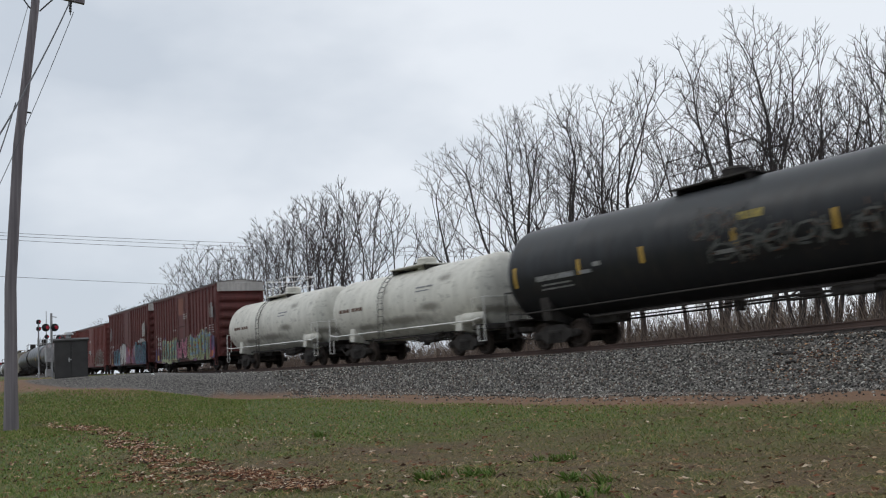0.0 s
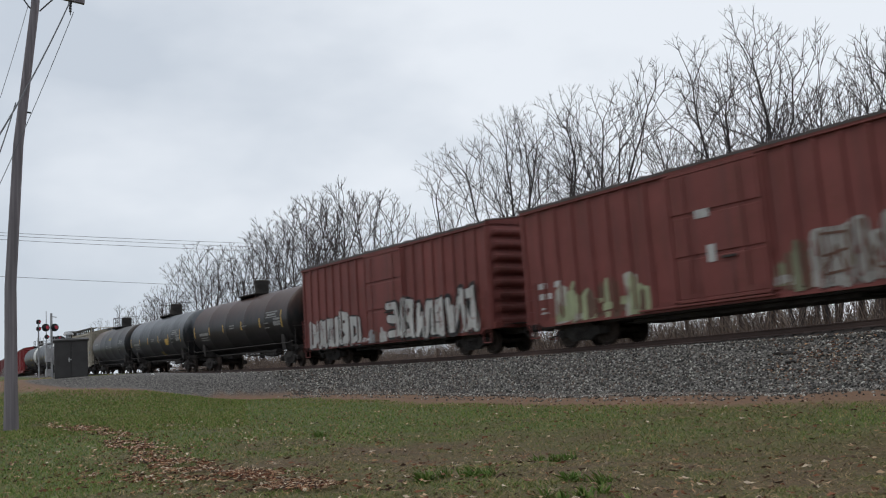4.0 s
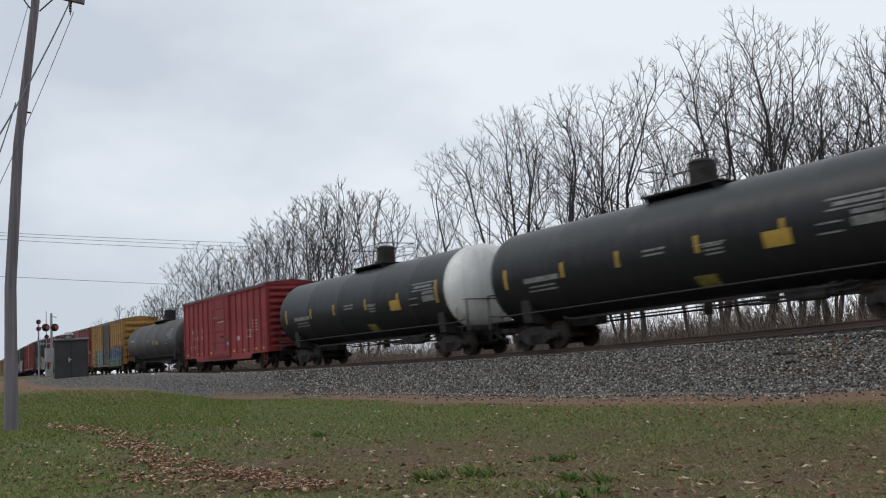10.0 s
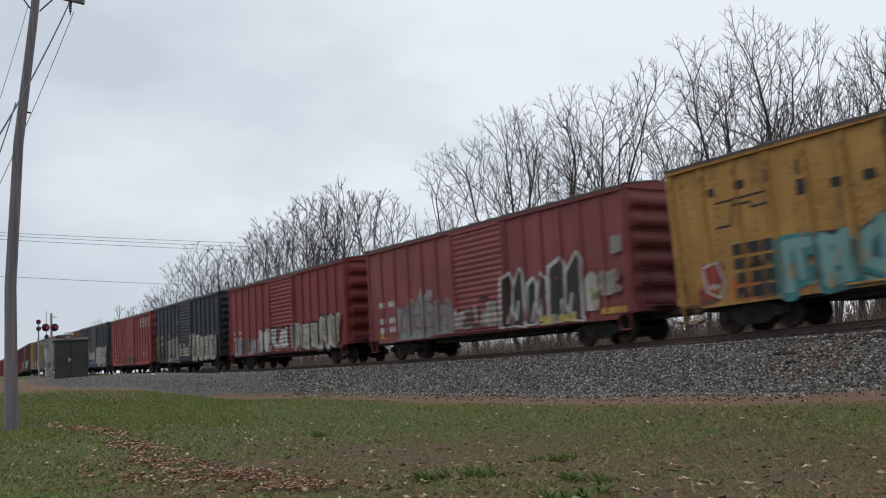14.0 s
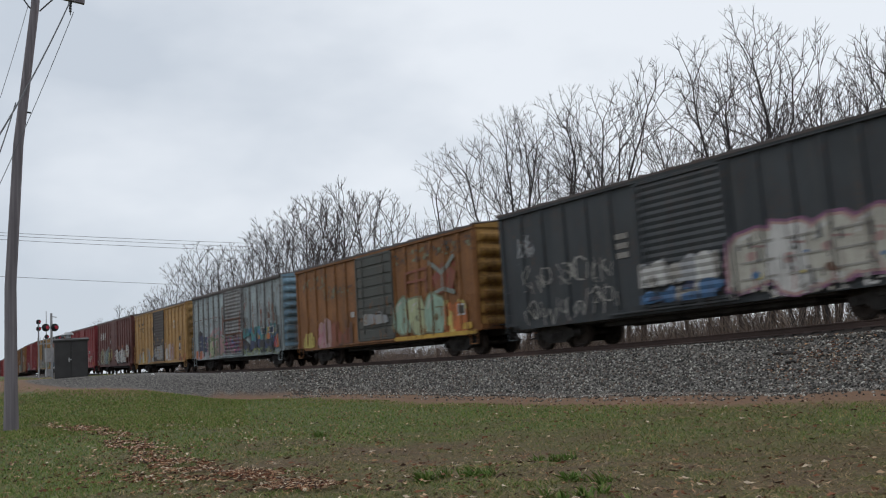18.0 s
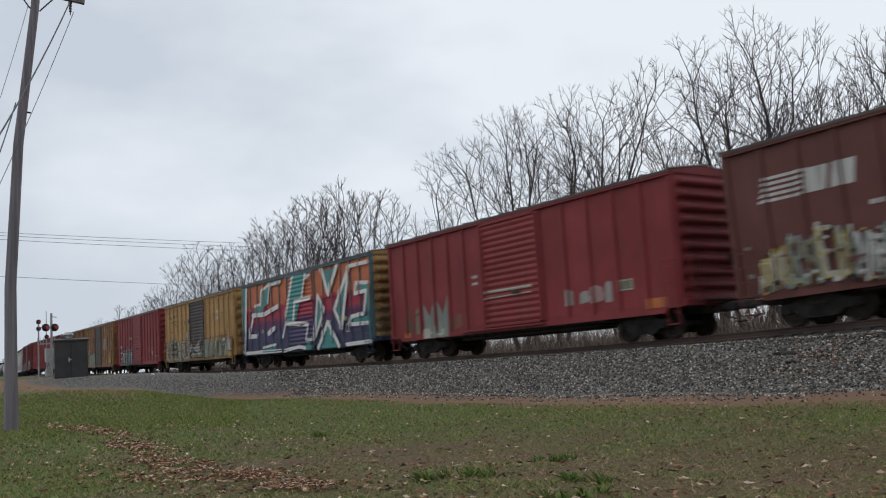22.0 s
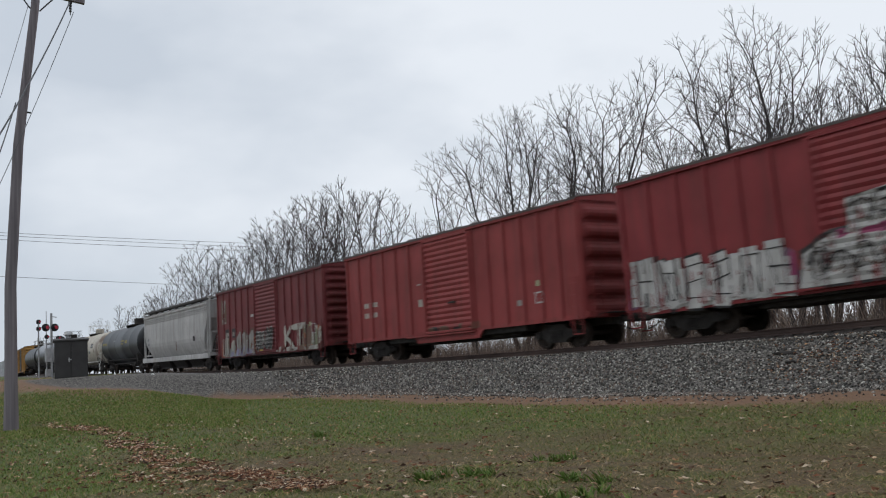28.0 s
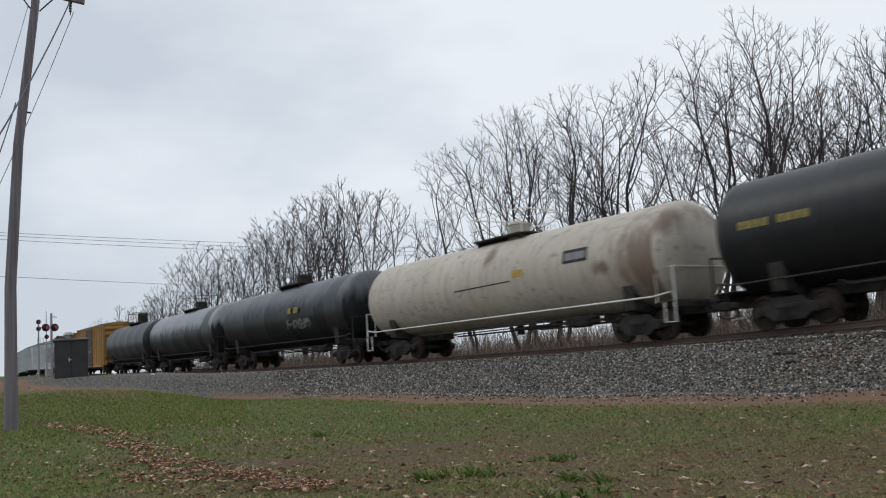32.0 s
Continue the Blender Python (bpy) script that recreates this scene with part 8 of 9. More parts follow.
    streaks(p, [S_MAGENTA, S_PURPLE, S_RUST, S_BLUE, S_PINK], -1.3, 1.7, 1.0, 2.1, 70, 72, 0.12)
    streaks(p, [S_RUST, S_RUST, S_BLACK], -1.35, 1.85, 1.2, 4.7, 22, 720, 0.04)
    for z in (3.0, 2.1):
        bars(p, S_RUST, -1.3, z, (3.1,), 0.12)
    streaks(p, [S_RUST, S_RUSTRED], 1.55, 2.1, 1.2, 3.6, 26, 722, 0.14)
    streaks(p, [S_RUST, S_RUSTRED], -1.7, -1.3, 2.2, 4.0, 22, 723, 0.12)
    spatter(p, [S_TEAL, S_BLUE, S_TEAL], 2.2, 7.4, 1.75, 2.25, 46, 0.34, 73)
    spatter(p, [S_BLACK, S_NAVY], 2.2, 7.4, 1.15, 1.55, 44, 0.36, 78)
    spatter(p, [S_LIME, S_OLIVE, S_ORANGE], 4.3, 7.4, 1.7, 2.3, 14, 0.22, 74)
    streaks(p, [S_OLIVE, S_LIME, S_GREEN], 1.9, 7.6, 0.78, 1.2, 60, 79, 0.12)
    streaks(p, [S_RUST, S_BLACK, S_RUST], 2.2, 7.9, 2.0, 4.7, 46, 76, 0.04)
    for k, x in enumerate((2.6, 3.9, 5.2, 6.5)):
        streaks(p, [S_RUST, S_RUST, S_RUSTRED], x - 0.12, x + 0.1, 2.0, 3.9, 7, 760 + k, 0.10)
    spatter(p, [S_RUST], 6.3, 7.5, 2.5, 4.3, 4, 0.20, 765, 1.4)
    for x in (-7.1, -6.1, -5.0, -3.8, -2.8):
        bars(p, S_RUST, x, 3.35, (0.55,), 0.05)
        streaks(p, [S_RUST, S_PINKISH], x, x + 0.6, 2.8, 3.5, 5, int(x * 10) + 900, 0.06)
    for x in (5.2, 6.6):
        p.rect(S_WHITE, x, x + 0.5, 1.9, 2.3)
        p.rect(S_NAVY, x + 0.05, x + 0.45, 1.95, 2.25)
    wash(p, [S_ORANGE, S_RED], 7.1, 7.8, 1.1, 1.9, 8, 75)
    p.done(car, "graffiti", "green, pink and blue spray-paint with rust blotches")
    # faded yellow
    car, p = boxed(24)
    logo_blocks(p, S_BLACK)
    bars(p, S_BLACK, -6.0, 1.85, (0.25, 0.25, -0.2, 0.25), 0.2)
    bars(p, S_BLACK, -6.2, 1.5, (0.22, 0.22, -0.15, 0.22, 0.22, 0.22), 0.22)
    wash(p, [S_CREAM, S_YELLOW], -6.3, -4.5, 0.85, 1.8, 16, 80)
    wash(p, [S_DUST, S_OLIVE, S_SILVER], -7.0, -6.3, 0.8, 1.7, 8, 800)
    for x, z in ((-4.0, 1.5), (-3.6, 1.0)):
        p.poly(S_SILVER, [(x, z - 0.2), (x + 0.95, z - 0.15), (x + 0.9, z + 0.35), (x + 0.4, z + 0.55), (x + 0.05, z + 0.3)])
    wash(p, [S_RUST, S_SILVER, S_DUST], -2.6, -1.5, 0.8, 1.5, 12, 81)
    plate(p, -5.9, 0.85, M_YELLOWPART, 0.4, 0.25)
    bars(p, S_WHITE, -1.2, 3.0, (0.35,), 0.1)
    blocks(p, 2, -0.4, 1.5, 1.0, 2.2, [(S_DUST, 0.38, 0.0), (S_SILVER, 0.2, 0.03)], 82)
    wash(p, [S_SILVER, S_DUST], -1.1, 0.0, 1.2, 2.0, 12, 820)
    wash(p, [S_WHITE, S_CREAM, S_PINKISH], 2.05, 4.4, 0.9, 2.35, 40, 83)
    p.rect(S_BLACK, 6.05, 6.5, 2.3, 2.6)
    p.rect(S_LEAF, 5.8, 6.05, 2.35, 2.5)
    p.rect(S_WHITE, 6.0, 6.4, 1.6, 2.1)
    p.rect(S_BLACK, 6.05, 6.35, 1.65, 1.85)
    wash(p, [S_ORANGE, S_RUST], 5.9, 7.8, 0.85, 1.4, 12, 84)
    p.age(PALE_YELLOW, 90, 24)
    p.done(car, "graffiti", "black wordmark blocks and washed-out spray-paint")
    # brown
    car, p = boxed(25)
    for i in range(5):
        p.poly(S_WHITE, [(-7.05 + 0.05 * i, 3.36 + 0.15 * i), (-5.75 + 0.05 * i, 3.36 + 0.15 * i), (-5.72 + 0.05 * i, 3.44 + 0.15 * i), (-7.02 + 0.05 * i, 3.44 + 0.15 * i)])
    for x in (-5.7, -4.95):
        p.poly(S_WHITE, [(x, 3.38), (x + 0.62, 3.38), (x + 0.74, 4.02), (x + 0.12, 4.02)])
    bars(p, S_WHITE, -4.0, 2.75, (0.16, 0.16), 0.12)
    p.rect(S_WHITE, -1.2, -0.8, 2.9, 3.2)
    for k, x in enumerate((-7.3, -6.4, -5.5, -4.6, -3.7, -2.8, -1.9)):
        blocks(p, 2, x, x + 0.95, 0.85, 2.2 + 0.25 * (k % 3), [(S_BLACK, 0.34, 0.0), ((S_YELLOW, S_SILVER, S_CREAM, S_WHITE, S_PALE_TEAL, S_SILVER, S_OLIVE)[k], 0.22, 0.03), ((S_WHITE, S_LIME, S_YELLOW, S_SKY, S_SILVER, S_TEAL, S_YELLOW)[k], 0.08, -0.04)], 860 + k)
    spatter(p, [S_YELLOW, S_WHITE, S_BLACK, S_SKY, S_OLIVE, BROWN], -7.6, -1.2, 0.9, 2.3, 60, 0.11, 87)
    streaks(p, [S_YELLOW, S_OLIVE], -1.0, 0.7, 1.3, 2.4, 30, 870, 0.12)
    spatter(p, [S_ORANGE, S_RUSTRED, S_RED], 1.7, 7.6, 0.95, 2.5, 34, 0.18, 88)
    bubbles(p, 4, 1.9, 6.1, 0.95, 2.2, S_BLACK, [S_WHITE, S_SILVER, S_WHITE], S_CREAM, 89)
    bubbles(p, 1, 6.3, 7.5, 1.4, 2.6, S_RUST, [S_WHITE], S_CREAM, 890)
    streaks(p, [S_RED, S_LIME, S_LEAF], 5.6, 7.4, 1.5, 2.2, 16, 891, 0.10)
    p.age(BROWN, 90, 25)
    p.done(car, "graffiti", "white bubble forms and mixed spray-paint")
    # crimson
    car, p = boxed(26)
    for x, h in ((-5.2, 2.35), (-4.25, 2.4)):
        p.poly(S_SKY, [(x - 0.28, 0.78), (x + 0.42, 0.78), (x + 0.45, h), (x + 0.1, h - 0.7), (x - 0.35, h - 0.1)])
    wash(p, [S_CREAM, S_SKY], -5.6, -3.8, 0.78, 1.3, 14, 90)
    wash(p, [S_RUST, S_OLIVE], -6.9, -5.8, 0.9, 2.4, 10, 900)
    wash(p, [S_RUST, S_RUSTRED], -3.6, -2.4, 1.0, 1.8, 8, 901)
    bars(p, S_CREAM, -2.1, 2.85, (0.35,), 0.12)
    bars(p, S_WHITE, -2.1, 2.6, (0.35,), 0.1)
    p.rect(S_CREAM, -1.3, 1.45, 2.18, 2.28)
    p.stroke(S_CREAM, [(-1.3, 2.0), (1.4, 2.02)], 0.05, False)
    wash(p, [S_DUST, S_PINKISH], 3.0, 5.2, 1.3, 2.0, 10, 92)
    p.rect(S_CREAM, 5.55, 6.1, 1.6, 1.95)
    p.rect(S_OLIVE, 5.6, 6.05, 1.65, 1.9)
    plate(p, 6.6, 0.95, S_ORANGE, 0.8, 0.3)
    plate(p, -7.0, 0.9, S_ORANGE, 0.5, 0.2)
    p.done(car, "graffiti", "grey tag and stencils")
    # mural
    car, p = boxed(27)
    for mat, lo, hi in ((M_INDIGO, 0.78, 1.45), (M_VIOLET, 1.45, 2.1), (M_PLUM, 2.1, 2.5), (M_RED, 2.5, 3.3), (M_ORANGE, 3.3, 4.76)):
        p.rect(mat, -7.95, 7.95, lo, hi)
    rng = random.Random(27)
    for edge, mat in ((1.45, M_INDIGO), (2.1, M_VIOLET), (2.5, M_PLUM), (3.3, M_RED)):
        # colours fade into each other in ragged drifts
        for k in range(70):
            x, w = rng.uniform(-7.9, 7.9), rng.uniform(0.08, 0.3)
            p.poly(mat, [(x - w, edge - 0.05), (x + w, edge - 0.05), (x + w * 0.4, edge + rng.uniform(0.05, 0.2)), (x - w * 0.5, edge + rng.uniform(0.03, 0.22))])
    for pts in (
            [(-7.95, 4.76), (-7.2, 4.72), (-7.7, 2.2), (-7.95, 2.0)], [(-5.0, 4.3), (-3.74, 4.7), (-4.1, 3.55), (-4.9, 3.3), (-5.2, 3.4)], [(-6.2, 3.1), (-6.05, 3.45), (-5.0, 3.55), (-4.8, 3.2)],
            [(-3.7, 4.72), (-2.1, 4.7), (-2.3, 4.45), (-3.6, 4.48)], [(-4.8, 0.8), (-3.2, 0.8), (-3.1, 1.15), (-4.7, 1.05)], [(-0.35, 4.73), (1.1, 4.62), (0.5, 3.4), (-0.2, 2.3), (-1.49, 2.42)],
            [(3.3, 4.6), (4.45, 4.6), (3.68, 3.5)], [(2.55, 3.2), (3.0, 2.72), (2.2, 1.75)], [(5.65, 4.0), (4.5, 2.6), (5.0, 1.95), (5.45, 2.7)], [(2.6, 0.8), (3.5, 1.85), (4.4, 0.8)],
            [(6.75, 3.55), (7.9, 3.45), (7.9, 3.3), (6.7, 3.3)], [(6.2, 2.08), (7.8, 2.08), (7.8, 1.86), (6.12, 1.86)], [(7.5, 3.2), (7.95, 3.4), (7.95, 0.8), (7.75, 0.8), (7.6, 2.0)], [(1.0, 0.8), (1.6, 0.8), (1.55, 1.2), (1.15, 1.2)]):
        p.poly(M_TEAL, pts)
    for pts, w in (
            ([(-7.25, 4.65), (-7.75, 1.0)], 0.26), ([(-5.15, 3.55), (-5.0, 4.35), (-3.6, 4.62)], 0.16), ([(-4.05, 3.6), (-3.75, 4.55), (-2.2, 4.6)], 0.16), ([(-6.4, 3.05), (-4.6, 3.0), (-2.65, 3.3)], 0.26), ([(-6.0, 3.55), (-5.1, 3.62)], 0.14),
            ([(-6.3, 3.0), (-6.95, 1.85), (-5.75, 1.85)], 0.24), ([(-4.1, 1.9), (-3.2, 2.15)], 0.28), ([(-4.9, 1.15), (-3.1, 1.25)], 0.14), ([(-7.6, 0.88), (-5.0, 0.95)], 0.16), ([(-2.1, 1.6), (-1.7, 2.2)], 0.16),
            ([(-0.4, 4.7), (-1.6, 2.3), (1.2, 2.1)], 0.24), ([(1.2, 4.62), (0.7, 3.45)], 0.2), ([(1.85, 4.55), (1.2, 4.45)], 0.16), ([(-0.45, 2.35), (-0.2, 3.35), (1.8, 3.4)], 0.22), ([(1.4, 2.1), (1.05, 1.3), (1.7, 1.3)], 0.14), ([(-1.9, 0.86), (0.2, 1.0), (0.9, 0.9)], 0.18),
            ([(3.05, 4.65), (3.66, 3.4), (4.72, 4.68)], 0.26), ([(2.45, 3.45), (3.15, 2.72), (1.95, 1.3), (2.45, 3.45)], 0.2), ([(5.95, 4.45), (4.28, 2.6), (5.0, 1.7), (5.95, 4.45)], 0.24), ([(2.35, 0.85), (3.5, 2.05), (4.65, 0.85)], 0.24),
            ([(6.0, 4.5), (7.9, 4.5)], 0.18), ([(7.9, 3.55), (6.62, 3.66), (6.45, 3.17), (7.6, 3.22), (7.3, 2.2), (6.06, 2.14), (5.9, 1.78), (7.8, 1.76)], 0.18), ([(5.5, 0.88), (7.9, 0.92)], 0.18)):
        p.stroke(M_WHITE, pts, w)
    for k, x in enumerate((-5.6, -4.9, 2.7, 3.75, 4.9, 5.4)):
        spatter(p, [S_LEAF], x, x + 0.05, 1.9, 2.2, 1, 0.17, 940 + k)
    p.rect(S_CREAM, 5.45, 5.9, 1.45, 1.85)
    p.rect(M_INDIGO, 5.5, 5.85, 1.5, 1.8)
    for z in (0.86, 0.98):
        p.stroke(M_WHITE, [(-7.5, z), (-2.2, z - 0.03)], 0.06, False)
    p.done(car, "mural", "huge block letters fading orange to indigo on teal")
    # second faded yellow
    car, p = boxed(28)
    logo_blocks(p, S_BLACK)
    wash(p, [S_OLIVE, S_CREAM, S_CREAM, S_SKY, S_RUST], -7.8, -1.5, 0.8, 2.35, 90, 95)
    blocks(p, 6, -7.6, -1.6, 0.8, 2.3, [(S_OLIVE, 0.40, 0.0), (S_CREAM, 0.26, 0.0), (S_RUST, 0.05, 0.05)], 96)
    for z in (1.2, 1.55, 1.9):
        bars(p, S_BLACK, -5.9, z, (0.2, 0.2, -0.15, 0.2, 0.2), 0.2)
    plate(p, -6.0, 0.85, M_YELLOWPART, 0.4, 0.25)
    bars(p, S_WHITE, -2.2, 2.4, (0.35,), 0.4)
    wash(p, [S_SILVER, S_DUST, S_BLACK], -1.2, 1.7, 1.3, 2.1, 30, 97)
    wash(p, [S_OLIVE, S_GREEN, S_DUST], -1.2, 1.7, 0.95, 1.4, 24, 970)
    wash(p, [S_SKY, S_SKY, S_OLIVE, S_MINT], 1.9, 6.9, 0.9, 2.15, 80, 98)
    p.stroke(S_RUST, [(1.9, 2.12), (6.9, 2.2)], 0.05, False)
    lettering(p, 2, 4.9, 6.2, 1.2, 2.2, [(S_OLIVE, 0.16), (S_RUST, 0.06)], seed=99)
    p.rect(S_WHITE, 6.05, 6.45, 1.6, 2.0)
    p.rect(S_BLACK, 6.1, 6.4, 1.65, 1.85)
    wash(p, [S_PINKISH, S_CREAM, S_RUST], 6.8, 7.8, 1.2, 2.2, 20, 100)
    plate(p, 6.9, 0.9, M_YELLOWPART, 0.7, 0.25)
    p.age(PALE_YELLOW, 90, 28)
    p.done(car, "graffiti", "dull sage and cream spray-paint, black wordmark blocks")
    # crimson with teal tag
    car, p = boxed(29)
    for x in (-6.75, -6.05):
        for z, h in ((2.3, 0.22), (1.8, 0.2), (1.3, 0.12), (1.1, 0.06)):
            bars(p, S_WHITE, x, z, (0.2, 0.16), h, 0.05)
    p.rect(S_WHITE, -2.6, -2.1, 2.95, 3.2)
    p.rect(S_CREAM, -2.3, -1.9, 2.05, 2.2)
    wash(p, [S_MAUVE, S_PINKISH], -5.6, -1.6, 1.7, 2.35, 16, 1020)
    streaks(p, [S_TEAL, S_MINT], -5.9, -1.2, 0.76, 1.5, 60, 102, 0.14)
    bubbles(p, 5, -5.7, -1.5, 0.85, 1.95, S_BLACK, [S_PALE_TEAL, S_MINT, S_TEAL, S_SILVER], S_WHITE, 101, S_TEAL)
    p.rect(S_LEAF, 5.55, 5.85, 1.45, 1.62)
    p.rect(S_WHITE, 5.5, 6.0, 1.65, 2.05)
    p.rect(RED_C, 5.55, 5.95, 1.7, 2.0)
    bars(p, S_DUST, 4.5, 1.75, (0.35,), 0.25)
    bars(p, S_CREAM, 6.7, 1.35, (0.6,), 0.05)
    streaks(p, [S_RUST, S_BLACK], -1.4, 2.6, 0.9, 1.5, 26, 103)
    p.age(RED_C, 90, 29)
    p.done(car, "graffiti", "teal and silver tag")
    # stained orange
    car, p = boxed(30)
    streaks(p, [S_OLIVE, S_RUST], -7.5, -4.8, 3.5, 4.4, 40, 1050, 0.10)
    streaks(p, [S_OLIVE, GREY_DOOR, S_RUST], -4.6, -1.8, 3.1, 3.8, 40, 1051, 0.10)
    streaks(p, [S_RUST, GREY_DOOR, S_CREAM], 1.9, 7.8, 3.9, 4.65, 70, 106, 0.10)
    streaks(p, [S_CREAM, S_RUST, S_PINKISH], -7.8, -1.7, 0.8, 3.4, 60, 1052, 0.07)
    streaks(p, [S_CREAM, S_RUST, S_OLIVE], 1.9, 7.8, 0.8, 3.8, 70, 1053, 0.07)
    blocks(p, 3, -4.9, -1.7, 0.75, 2.05, [(S_RUST, 0.50, 0.0), (S_DUST, 0.40, 0.0), (S_MINT, 0.12, 0.05)], 105)
    wash(p, [S_RUSTRED, S_PINKISH], 3.2, 5.2, 2.4, 3.6, 16, 1060)
    p.stroke(S_SKY, [(3.4, 2.5), (4.3, 3.0), (4.4, 3.9)], 0.14)
    p.stroke(S_SKY, [(4.4, 3.0), (5.3, 2.4)], 0.14)
    wash(p, [S_YELLOW, S_ORANGE], 6.0, 7.0, 1.0, 2.4, 16, 107)
    p.rect(S_BLACK, 6.25, 6.6, 1.55, 1.95)
    wash(p, [S_GREEN], 6.1, 6.7, 1.1, 1.4, 4, 1070)
    p.age(ORANGE_2, 90, 30)
    p.done(car, "graffiti", "faint green tag and rust stains")
    car, p = boxed(31)
    blocks(p, 4, 1.9, 6.3, 0.8, 2.1, [(S_RUST, 0.46, 0.0), (S_WHITE, 0.32, 0.0)], 110)
    wash(p, [S_CREAM, S_YELLOW, S_DUST], -7.2, -2.0, 0.8, 1.8, 34, 111)
    bars(p, S_SILVER, -1.0, 1.4, (0.6, 0.5, 0.7), 0.3)
    p.stroke(S_PINKISH, [(3.4, 4.0), (5.0, 2.7)], 0.14)
    p.stroke(S_PINKISH, [(4.8, 4.0), (3.5, 2.7)], 0.14)
    streaks(p, [S_CREAM, S_RUST, S_PINKISH, S_WHITE], -7.8, 7.8, 0.8, 4.5, 150, 1112, 0.07)
    p.age(ORANGE, 90, 31)
    p.done(car, "graffiti", "white tag on rusting paint")
    # red with large white letters
    car, p = boxed(32)
    wash(p, [S_MAGENTA, S_MAUVE], -7.9, 7.9, 0.85, 2.3, 80, 115)
    wash(p, [S_WHITE, S_DUST], -7.4, -2.4, 0.8, 1.9, 50, 1160)
    blocks(p, 6, -7.7, -2.2, 0.78, 2.6, [(S_BLACK, 0.58, 0.0), (S_WHITE, 0.50, 0.0), (S_BLACK, 0.035, 0.05)], 116, z1b=2.4)
    p.poly(S_BLACK, [(-2.2, 0.85), (1.8, 0.85), (1.7, 1.9), (1.1, 2.4), (-1.1, 2.3), (-2.0, 1.9)])
    p.poly(S_WHITE, [(-2.1, 0.92), (1.7, 0.92), (1.6, 1.85), (1.0, 2.3), (-1.0, 2.2), (-1.9, 1.8)])
    p.poly(S_WHITE, [(-0.55, 2.2), (0.85, 2.3), (0.9, 3.15), (-0.55, 3.0)])
    for mat in (S_MAGENTA,):
        wash(p, [mat], -0.9, 1.2, 2.0, 2.35, 8, 1170)
    lettering(p, 2, -0.45, 0.75, 2.3, 3.05, [(S_BLACK, 0.08)], seed=117)
    lettering(p, 5, -1.8, 1.5, 1.0, 2.0, [(S_BLACK, 0.05)], seed=118)
    for word, a, b, lo, hi in (("E", 1.75, 2.85, 0.85, 2.35), ("S", 2.9, 3.75, 0.95, 2.5), ("C", 3.75, 4.6, 0.95, 2.5), ("A", 4.6, 5.5, 0.95, 2.55), ("M", 5.5, 6.9, 0.95, 2.65)):
        lettering(p, word, a, b, lo, hi, [(S_MAGENTA, 0.44), (S_BLACK, 0.38), (S_WHITE, 0.29)], seed=119, overlap=-0.14, jitter=0.015, tidy=True)
    wash(p, [S_SILVER, S_WHITE, S_DUST], 1.6, 6.6, 0.78, 1.05, 40, 120)
    p.age(RED_C, 90, 32)
    p.done(car, "graffiti", "large white letters outlined in black and magenta")
    car, p = boxed(33)
    for x in (-6.45, -5.7):
        bars(p, S_CREAM, x, 2.4, (0.2, 0.16), 0.22, 0.04)
        bars(p, S_CREAM, x, 1.95, (0.16, 0.16), 0.22, 0.04)
    p.rect(S_CREAM, -1.95, -1.65, 2.1, 2.4)
    bars(p, S_CREAM, -2.0, 3.0, (0.3,), 0.05)
    p.rect(S_LEAF, 5.6, 5.8, 2.2, 2.4)
    p.rect(S_WHITE, 5.5, 6.0, 1.6, 2.0)
    p.rect(RED_B, 5.55, 5.95, 1.65, 1.95)
    bars(p, S_DUST, 4.5, 1.6, (0.25,), 0.2)
    wash(p, [S_RUST, S_BLACK], -1.2, 2.2, 0.95, 1.3, 16, 121)
    p.done(car, "stencil_print", "small cream stencils")
    car, p = boxed(34)
    wash(p, [S_DUST, S_RUST], -7.3, -6.3, 2.8, 4.6, 12, 123)
    for x in (-6.6, -5.4):
        p.rect(S_BLACK, x, x + 0.75, 1.95, 2.5)
        bars(p, S_CREAM, x + 0.08, 2.08, (0.12, 0.12, 0.12), 0.22)
    wash(p, [S_CREAM, S_RUST, S_ORANGE, S_DUST, S_CREAM], -7.2, -1.2, 0.8, 2.1, 90, 125)
    blocks(p, 4, -4.6, -1.3, 0.8, 2.3, [(S_RUST, 0.46, 0.0), (S_DUST, 0.34, 0.0)], 126)
    wash(p, [S_SILVER, S_LILAC, S_DUST], -5.8, -1.3, 0.78, 1.4, 40, 124)
    bars(p, S_WHITE, -2.0, 3.0, (0.5,), 0.14)
    blocks(p, 3, -1.0, 1.4, 1.1, 2.2, [(S_DUST, 0.42, 0.0), (S_BLACK, 0.32, 0.0), (S_DUST, 0.08, 0.03)], 127)
    for word, a, b in (("K", 3.0, 4.15), ("T", 4.25, 5.9)):
        lettering(p, word, a, b, 0.95, 2.3, [(S_CREAM, 0.26)], seed=128, jitter=0.02, overlap=0.05, tidy=True)
    wash(p, [S_DUST, S_CREAM, S_RUST], 1.9, 7.8, 0.8, 1.15, 40, 1290)
    wash(p, [S_OLIVE, S_CREAM, S_RUST, S_ORANGE], 5.4, 7.8, 1.0, 2.2, 34, 129)
    p.rect(S_LEAF, 6.35, 6.6, 2.0, 2.2)
    p.rect(S_WHITE, 6.6, 7.1, 1.6, 2.1)
    p.rect(RED_D, 6.65, 7.05, 1.65, 2.05)
    plate(p, -0.4, 0.98, M_YELLOWPART, 0.5, 0.08)
    p.age(RED_D, 90, 34)
    p.done(car, "graffiti", "cream tags and rust along the foot of the side")

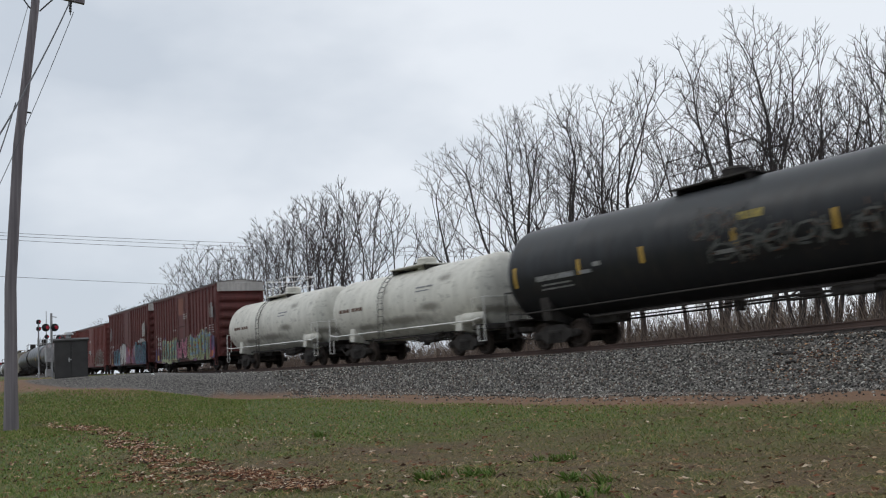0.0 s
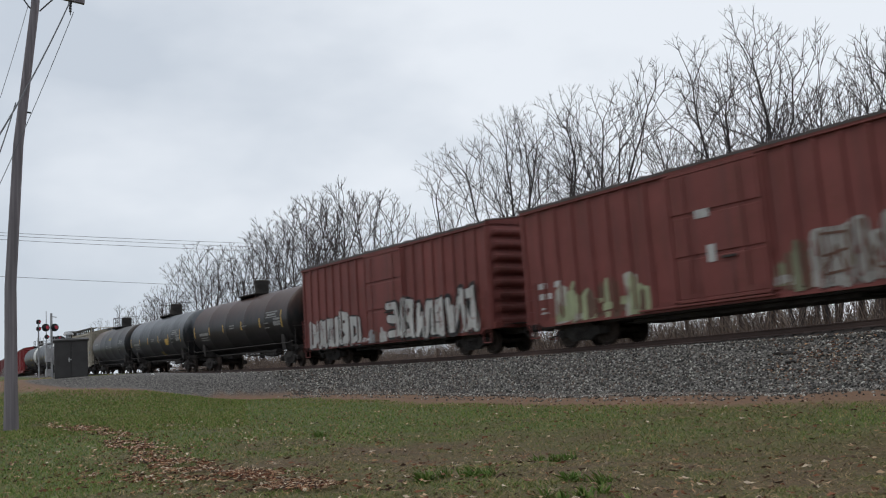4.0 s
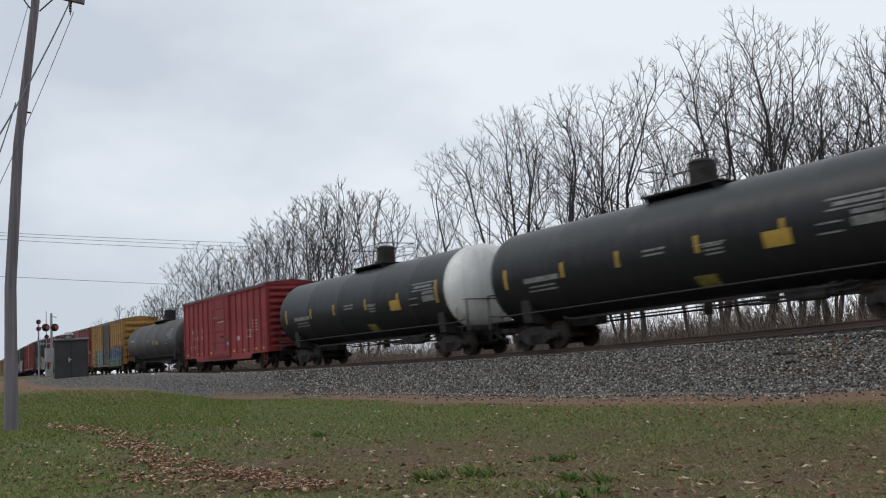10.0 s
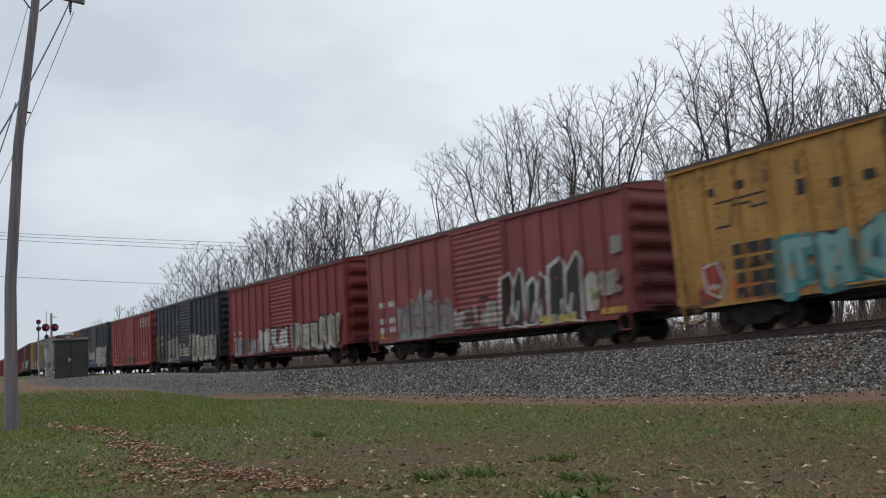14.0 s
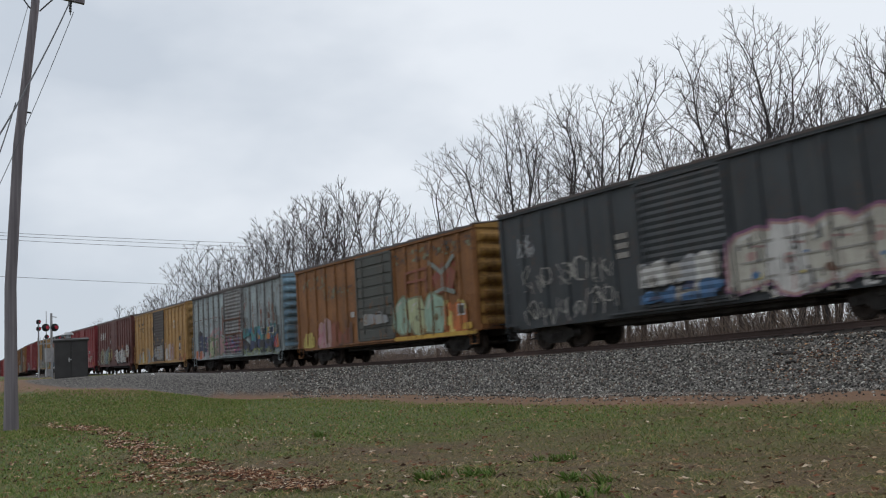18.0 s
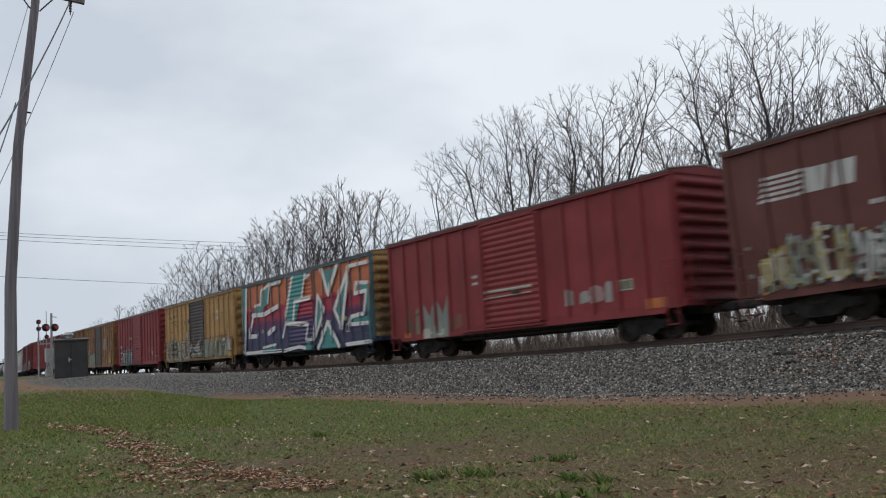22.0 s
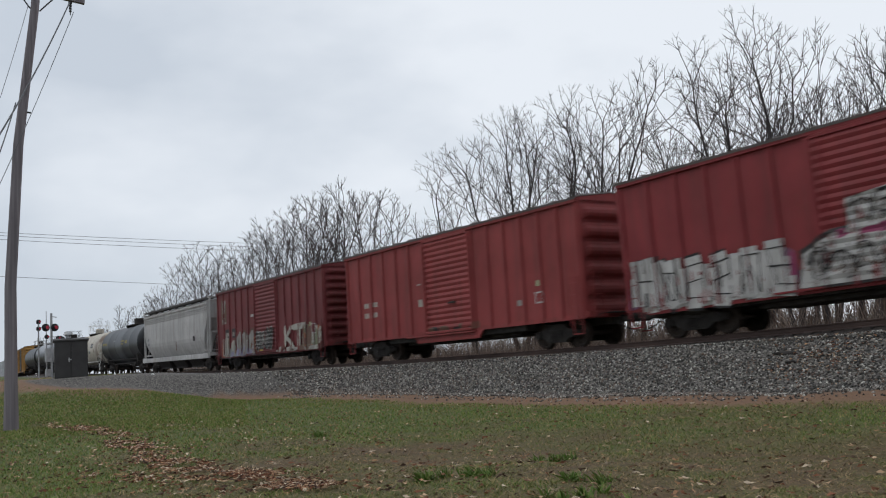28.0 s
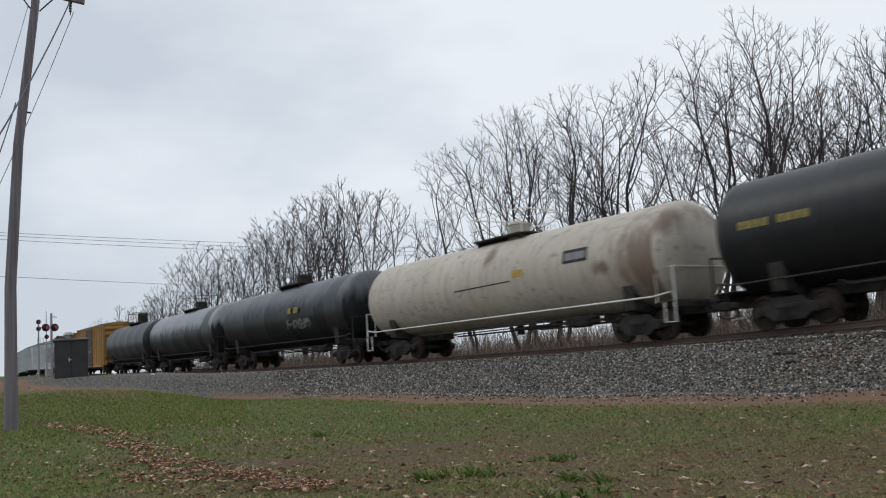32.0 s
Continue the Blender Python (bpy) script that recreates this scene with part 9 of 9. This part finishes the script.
    # tank cars
    def tank_p(k):
        c = TANKS[k]
        return TRAIN[k][0], barrel_paint(c.get("R", TANK_R), c.get("cz", 0.98 + c.get("R", TANK_R)))
    car, p = tank_p(0)
    lettering(p, 4, -0.2, 1.8, 2.6, 3.4, [(S_FAINT, 0.06)], seed=130)
    lettering(p, 7, 0.3, 6.4, 1.9, 2.7, [(S_FAINT, 0.11)], seed=131, slant=0.2)
    bars(p, S_SILVER, -5.6, 2.3, (0.6, -0.2, 0.5), 0.12)
    p.done(car, "graffiti", "faint grey spray-paint")
    for k, ink in ((7, M_STENCIL), (8, M_STENCIL), (9, M_STENCIL), (11, M_STENCIL), (12, M_STENCIL), (13, M_STENCIL), (15, M_STENCIL)):
        car, p = tank_p(k)
        bars(p, ink, -0.9, 2.62, (0.55, 0.25), 0.07)
        bars(p, ink, -0.9, 2.48, (0.8,), 0.06)
        bars(p, ink, 1.0, 2.5, (1.1,), 0.05)
        p.rect(ink, 5.2, 6.9, 2.75, 2.80)
        p.rect(ink, 5.2, 6.9, 3.02, 3.08)
        p.rect(ink, 5.4, 6.7, 2.86, 2.96)
        p.rect(ink, 4.9, 5.6, 2.2, 2.25)
        p.rect(ink, 4.9, 5.6, 2.45, 2.5)
        if k == 15:
            p.rect(M_STENCIL_Y, 1.0, 1.5, 2.25, 2.45)
            p.rect(M_STENCIL_Y, 1.9, 2.8, 2.2, 2.5)
            p.rect(TANK_PATCH, 5.9, 7.1, 2.5, 3.3)
        p.done(car, "stencil_print", "small worn white print")
    car, p = tank_p(36)
    bars(p, M_STENCIL_Y, -7.4, 2.75, (0.2, 0.2, 0.2, 0.2, -0.2, 0.2, 0.2, 0.2, 0.2), 0.22, 0.04)
    bars(p, M_STENCIL_Y, 1.3, 2.9, (1.3,), 0.12)
    bars(p, M_STENCIL_Y, 1.4, 2.65, (0.9,), 0.10)
    p.poly(M_STENCIL_Y, [(3.5 + 0.55 * math.cos(a * math.pi / 8), 2.85 + 0.16 * math.sin(a * math.pi / 8)) for a in range(16)])
    bars(p, S_SILVER, -2.4, 3.0, (1.0,), 0.10)
    p.done(car, "stencil_print", "worn yellow print and one oval")
    car, p = tank_p(37)
    p.rect(S_BLACK, 4.4, 5.6, 2.75, 3.2)
    p.rect(S_SILVER, 4.5, 5.5, 2.85, 3.1)
    p.rect(M_YELLOWPART, 1.7, 2.3, 2.6, 2.85)
    p.stroke(S_BLACK, [(-1.9, 2.45), (1.6, 2.5)], 0.05, False)
    p.done(car, "stencil_print", "dark panel and rust stains")
    car, p = tank_p(38)
    lettering(p, 4, 1.5, 4.4, 1.9, 2.5, [(S_SKY, 0.16)], seed=141)
    bars(p, M_STENCIL_Y, 1.9, 2.75, (0.4, -0.2, 0.6), 0.3)
    p.done(car, "graffiti", "faint grey tag and yellow label")
    for k in (1, 2):
        car, p = tank_p(k)
        bars(p, S_RUST, -5.2, 2.35, (0.3, 0.3, 0.3, -0.15, 0.3, 0.3, 0.3), 0.16, 0.05)
        bars(p, S_SILVER, 1.6, 2.9, (0.7, 0.5), 0.06)
        bars(p, S_SILVER, 1.6, 2.75, (1.0,), 0.05)
        p.done(car, "stencil_print", "grey print and grime")
    for k in (10, 35):
        car = TRAIN[k][0]
        p = Paint([-12, 12], lambda x, z: 1.565)
        bars(p, S_SILVER, -6.0 if k == 10 else -7.6, 2.55, (0.5,), 0.2)
        bars(p, S_SILVER, -6.0 if k == 10 else -7.6, 2.2, (0.6,), 0.2)
        p.rect(S_BLACK, 3.4 if k == 10 else 5.4, 3.8 if k == 10 else 5.9, 2.1, 2.45)
        p.rect(S_RUST, 1.0, 1.15, 1.6, 2.2)
        p.done(car, "stencil_print", "grey stencilled blocks")


mark_train()


def placed(middle, span, t):
    """Where a car stands at t: both trucks on the line."""
    x = middle + run_of_train(t)
    a, b = x - span / 2, x + span / 2
    p, q = Vector((a, line_y(a), line_z(a))), Vector((b, line_y(b), line_z(b)))
    d = q - p
    turn = d.to_track_quat("X", "Z").to_matrix().to_4x4()
    return Matrix.Translation((p + q) / 2) @ turn


def motions():
    for car, middle, span in TRAIN:
        walk(car, [(t, placed(middle, span, t)) for t in range(33)])
    roll_wheels()


def roll_wheels():
    """Each wheelset turns as its car rolls past; one row for each thirtieth of a second while it is near."""
    radius = 0.495
    where = {car: middle for car, middle, _ in TRAIN}
    for wheel, dx in WHEELS:
        middle = where[wheel.parent.parent]
        near = [k for k in range(961) if -75 < middle + run_of_train(k / 30) < 14]
        if not near:
            continue
        start = run_of_train(near[0] / 30)
        home = wheel.location.copy()
        rows = []
        for k in sorted({0, *near, 960}):
            u = run_of_train(min(max(k, near[0]), near[-1]) / 30) - start
            rows.append((k / 30, Matrix.Translation(home) @ Matrix.Rotation(u / radius, 4, "Y")))
        walk(wheel, rows)


motions()
